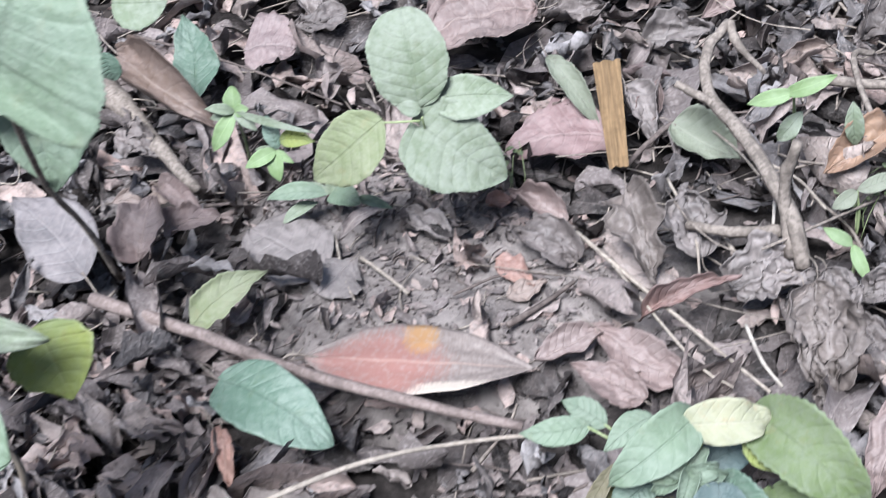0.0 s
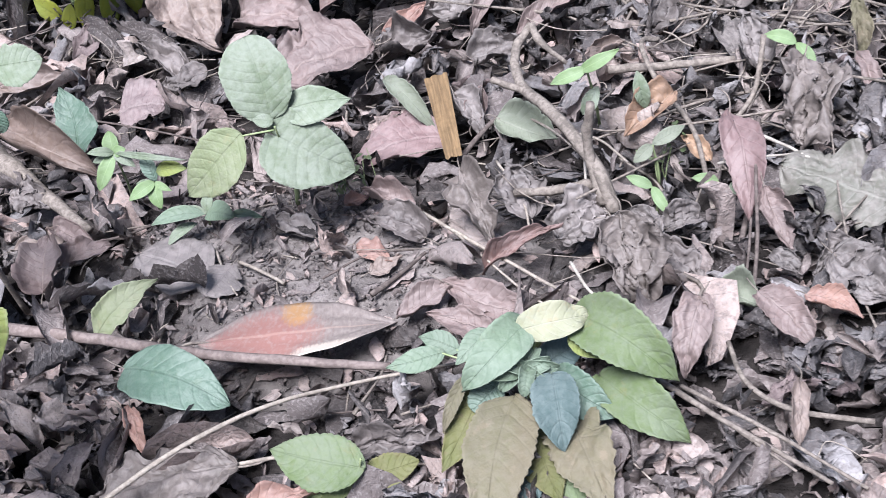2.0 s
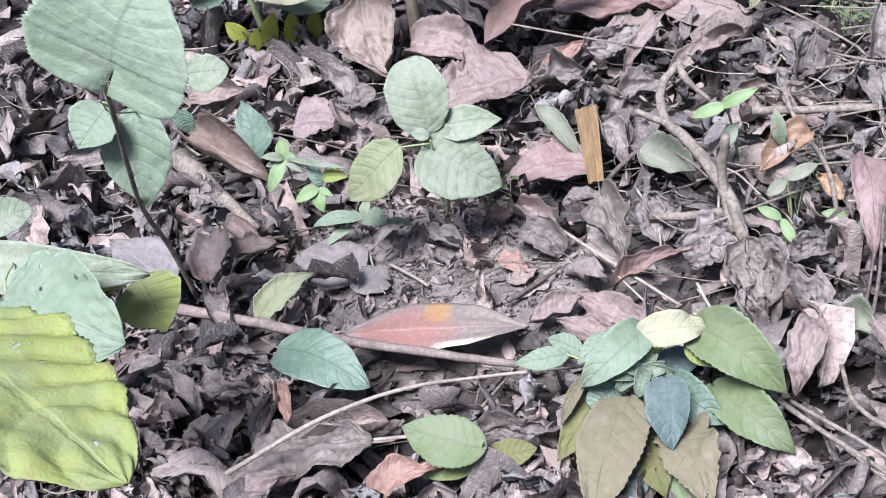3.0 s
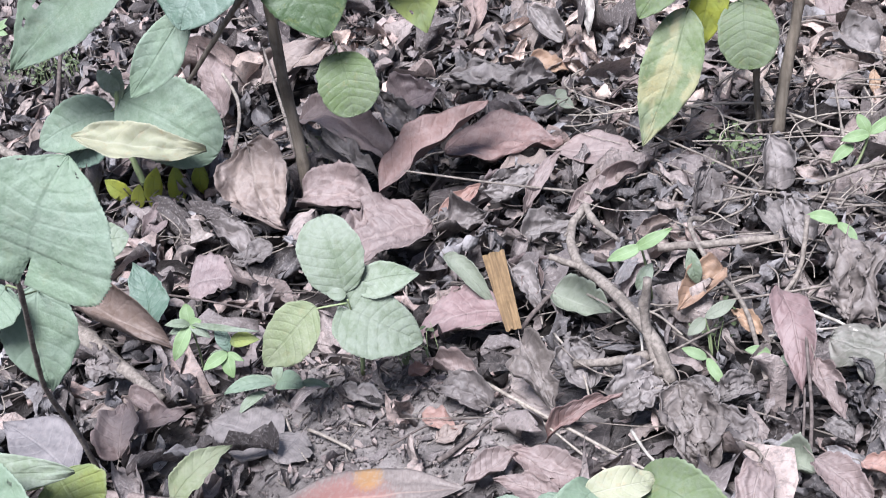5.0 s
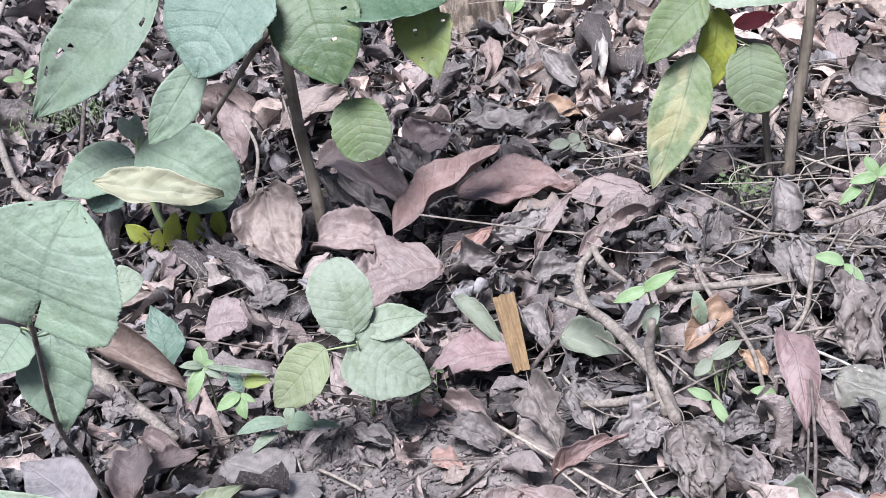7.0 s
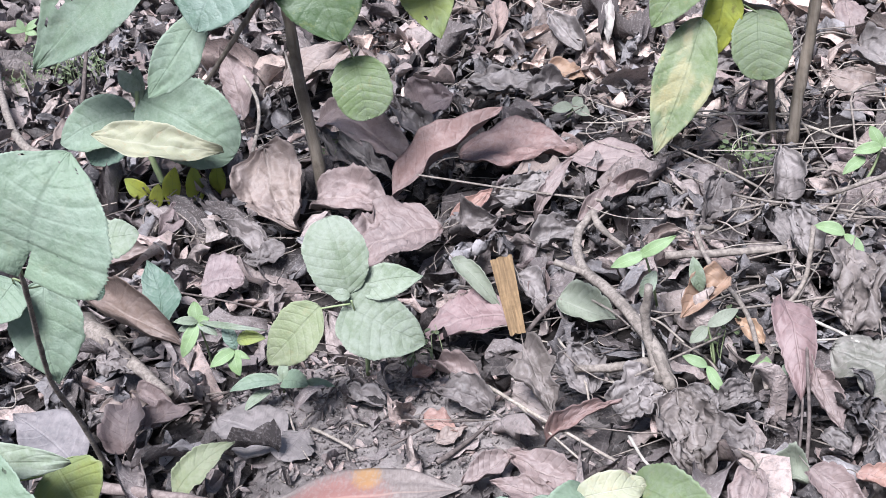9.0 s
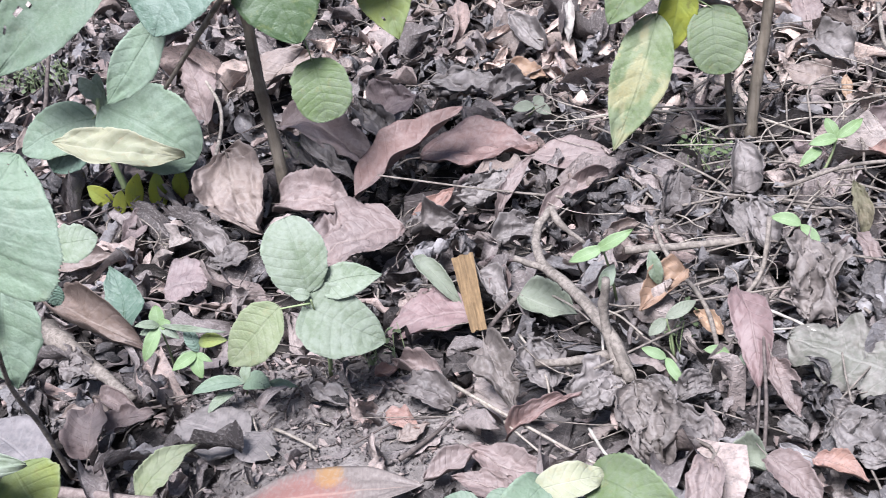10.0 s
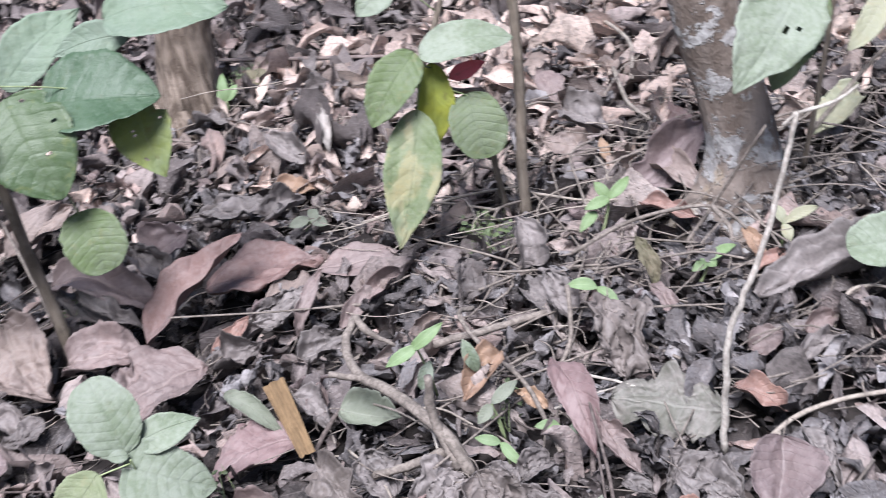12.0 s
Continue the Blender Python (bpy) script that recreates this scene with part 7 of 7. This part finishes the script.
scatter("low_litter", "grey leaf scraps lying low at the foot of the slope", 900, 0.048, (-0.45, 0.9, 0.66, 1.2), LITTER, 0.45, 0.045, 30,
        lambda u, v: 1 - bareness(u, v), 19, base=0.1, fine=(6, 8))
scatter("leaf_fragments", "small broken pieces of dry leaves on the soil", 2600, 0.044, (-1.2, 2.2, 0.5, 4.2), LITTER, 0.7, 0.062, 40,
        lambda u, v: seen(u, v) * (1 - 0.8 * bareness(u, v)), 12, base=0.3)
scatter("shrivelled_leaves", "shrivelled dark grey leaf scraps tangled in the litter", 2100, 0.058, (-1.0, 1.9, 0.7, 3.0), SHRIVELLED, 0.8, 0.080, 36,
        lambda u, v: seen(u, v) * max(0.0, 1 - 2.5 * bareness(u, v)) * (1.0 if u > 0.4 and v < 1.8 else 0.4), 14, curl=3.0, base=0.5, fine=(7, 9), loose=2.0)
# Pale leaves thicken up and to the right, standing in for sunlight there.
scatter("tan_leaf_litter", "curled dry leaves of the upper slope, coloured pale for sunlight", 3100, 0.095, (-0.6, 2.9, 1.9, 5.0), SUNLIT_LITTER, 0.5, 0.075, 40,
        lambda u, v: seen(u, v) * min(1.0, (v - 1.8) * 1.2) * min(1.0, max(0.06, (u - 0.50 + 0.7 * noise.noise(Vector((u * 1.6, v * 1.6, 4.0)))) / 0.55)), 16, base=0.68, fine=(6, 7))
scatter("leaf_crumbs", "crumbled dry leaf bits and soil clods", 6500, 0.018, (-0.9, 1.5, 0.6, 2.4), LITTER, 0.45, 0.016, 24,
        lambda u, v: 0.3 + 0.7 * bareness(u, v), 13, fine=(3, 4))


def litter_twigs(name, label, number, material, reach, thin, seed, loose=0.15, area=(-1.0, 2.2, 0.6, 4.4, 1.6), lift=0.0):
    """Thin dry stems and leaf stalks strewn through the litter, straight or looping."""
    rng = random.Random(seed)
    V, Fc = [], []
    for k in range(number):
        u, v = rng.uniform(area[0], area[1]), rng.triangular(*area[2:])
        a, L = rng.uniform(0, math.pi * 2), reach * rng.uniform(0.3, 1.4)
        b = bareness(u, v)
        h = soil_height(u, v) * b + 0.004 * b + (1 - b) * (lift + rng.uniform(-0.03, 0.014))
        if covered(u + 0.5 * L * math.cos(a), v + 0.5 * L * math.sin(a)) or covered(u, v):
            h -= 0.03
        d = Vector((math.cos(a), math.sin(a), rng.uniform(-0.14, 0.14) * (1 - b)))
        n = Vector((-d.y, d.x, rng.uniform(-0.2, 0.3) * (1 - b)))
        w1, w2 = rng.uniform(-loose, loose) * L, rng.uniform(-loose, loose) * L
        p = Vector((u, v, h))
        r = thin * rng.uniform(0.5, 1.3)
        vv, ff = tube([p, p + d * L * 0.33 + n * w1, p + d * L * 0.66 + n * (w1 + w2), p + d * L + n * w2 * 2], r, r * 0.7, 5, 3, k, 0.18)
        o = len(V)
        V += vv
        Fc += [tuple(i + o for i in f) for f in ff]
    ob = new(name, raw_mesh(name, V, Fc, material))
    ob.matrix_world = SLOPE
    tagged(ob, label, "twigs", kind="stuff")


litter_twigs("twig_litter", "thin grey dry twigs strewn in the leaf litter", 900, TWIG, 0.12, 0.0016, 5)
litter_twigs("straw_litter", "pale thin straws and leaf stalks in the litter", 480, PALE_TWIG, 0.08, 0.0011, 6, 0.35)
litter_twigs("dark_twig_litter", "dark rotten twigs in the leaf litter", 500, DARK_TWIG, 0.10, 0.0017, 7, 0.2)
litter_twigs("vine_tangle", "tangled thin dry vines lying on the litter", 210, TWIG, 0.24, 0.0019, 8, 0.55, (0.45, 1.5, 1.0, 2.4, 1.7), 0.026)
litter_twigs("straw_tangle", "pale dry straws tangled on the litter", 150, PALE_TWIG, 0.16, 0.0013, 9, 0.5, (0.35, 1.6, 1.3, 3.2, 2.0), 0.026)

litter_twigs("soil_straws", "short pale straws and stalks lying on the bare soil", 90, PALE_TWIG, 0.05, 0.0011, 31, 0.25, (-0.14, 0.36, 1.05, 1.5, 1.22))
litter_twigs("soil_rootlets", "thin dark rootlets lying on the bare soil", 70, DARK_TWIG, 0.06, 0.0012, 32, 0.4, (-0.14, 0.36, 1.05, 1.5, 1.25))


def clods():
    """Crumbs of dry soil on the bare patch."""
    rng = np.random.default_rng(21)
    c = np.array([(1, 0, 0), (-1, 0, 0), (0, 1, 0), (0, -1, 0), (0, 0, 1), (0, 0, -1), (0.7, 0.7, 0.5), (-0.7, 0.6, 0.5), (0.1, -0.8, 0.6)], float)
    tri = [(0, 6, 4), (6, 2, 4), (2, 7, 4), (7, 1, 4), (1, 8, 4), (8, 0, 4), (0, 2, 6), (2, 1, 7), (1, 3, 8), (3, 0, 8), (0, 5, 2), (2, 5, 1), (1, 5, 3), (3, 5, 0)]
    V, Fc = [], []
    while len(V) < 3600:
        u, v = rng.uniform(-0.5, 0.8), rng.uniform(0.8, 1.7)
        if rng.random() > bareness(u, v) * 1.1 + 0.04:
            continue
        m = np.array(Euler(rng.uniform(0, 6.28, 3)).to_matrix())
        p = c * rng.uniform(0.6, 1.3, (9, 1)) * (0.001 + 0.0032 * rng.random() ** 3) * np.array((1.2, 1.0, 0.6)) @ m.T + (u, v, soil_height(u, v) + 0.003 * rng.random())
        Fc += [tuple(i + 9 * len(V) for i in t) for t in tri]
        V.append(p)
    ob = new("soil_crumbs", raw_mesh("soil_crumbs", np.concatenate(V).tolist(), Fc, SOIL))
    ob.matrix_world = SLOPE
    tagged(ob, "crumbs of dry grey-brown soil on the bare patch", "soil", kind="stuff")


clods()


def loose_leaves():
    """Single fallen leaves between the ones laid out below; alike ones share a mesh."""
    rng = random.Random(77)
    tones = (("grey", "grey curled dry leaf resting in the litter"), ("pink", "pinkish-brown dry leaf resting in the litter"), ("dark", "dark brown curled leaf in the litter"),
             ("tan", "pale tan dry leaf resting in the litter"), ("purple", "purplish-grey dry leaf resting in the litter"), ("brown", "crumpled brown-grey leaf in the litter"))
    meshes = []
    for k in range(36):
        tone, label = tones[k % 6]
        v, f, uv = blade(1.0, rng.uniform(0.3, 0.6), rng.choice(("ovate", "lance", "obovate")), cup=rng.uniform(-1.2, 1.6), bend=rng.uniform(-0.7, 0.9), wave=rng.uniform(0.1, 0.3), crumple=rng.uniform(0.04, 0.08), crease=rng.uniform(0.02, 0.07), ruffle=rng.uniform(0.0, 0.10),
                         bite=rng.choice((0, 0.2, 0.5)), lip=rng.uniform(-0.3, 1.2), twist=rng.uniform(-1.0, 1.0), seed=900 + k, ns=14, nt=22, thick=0.004,
                         pleat=rng.uniform(0, 0.014), ribs=7, lopsided=rng.uniform(-0.2, 0.2), sway=rng.uniform(-0.1, 0.1), frayed=rng.uniform(0.0, 0.12), wrinkle=0.02 if k % 3 == 0 else 0.0)
        stem = raw_mesh("stalk", *tube([(-0.46, 0, v[7][2]), (-0.6, rng.uniform(-0.05, 0.05), -0.02), (-0.72, rng.uniform(-0.12, 0.12), -0.06)], 0.011, 0.008, 5, 3, k), TWIG)
        meshes.append((raw_mesh("dry_leaf", v - np.array((0.5, 0, 0)), f, M[tone], uv), label, stem))
    made = 0
    while made < 230:
        u, v = rng.uniform(-0.9, 1.9), rng.triangular(0.7, 4.4, 2.0)
        if seen(u, v) < 1 or bareness(u, v) > 0.25 or covered(u, v):
            continue
        k = rng.randrange(36)
        # Beyond v 2.0 many dark leaves turn paler, as painted sunlight.
        if v > 2.0 and k % 6 in (2, 4) and rng.random() < 0.7:
            k = k // 6 * 6 + rng.choice((1, 3))
        me, label, stem = meshes[k]
        ob = new("dry_leaf", me)
        L = rng.uniform(0.05, 0.115)
        ob.matrix_world = SLOPE @ Matrix.Translation((u, v, rng.uniform(-0.02, 0.002))) @ Euler((rng.gauss(0, 0.3), rng.gauss(0, 0.3), rng.uniform(0, 6.28))).to_matrix().to_4x4() @ Matrix.Scale(L, 4)
        tagged(ob, label, "leaf", "fallen leaves on the slope")
        stalk = new("stalk", stem)
        stalk.parent = ob
        made += 1


loose_leaves()
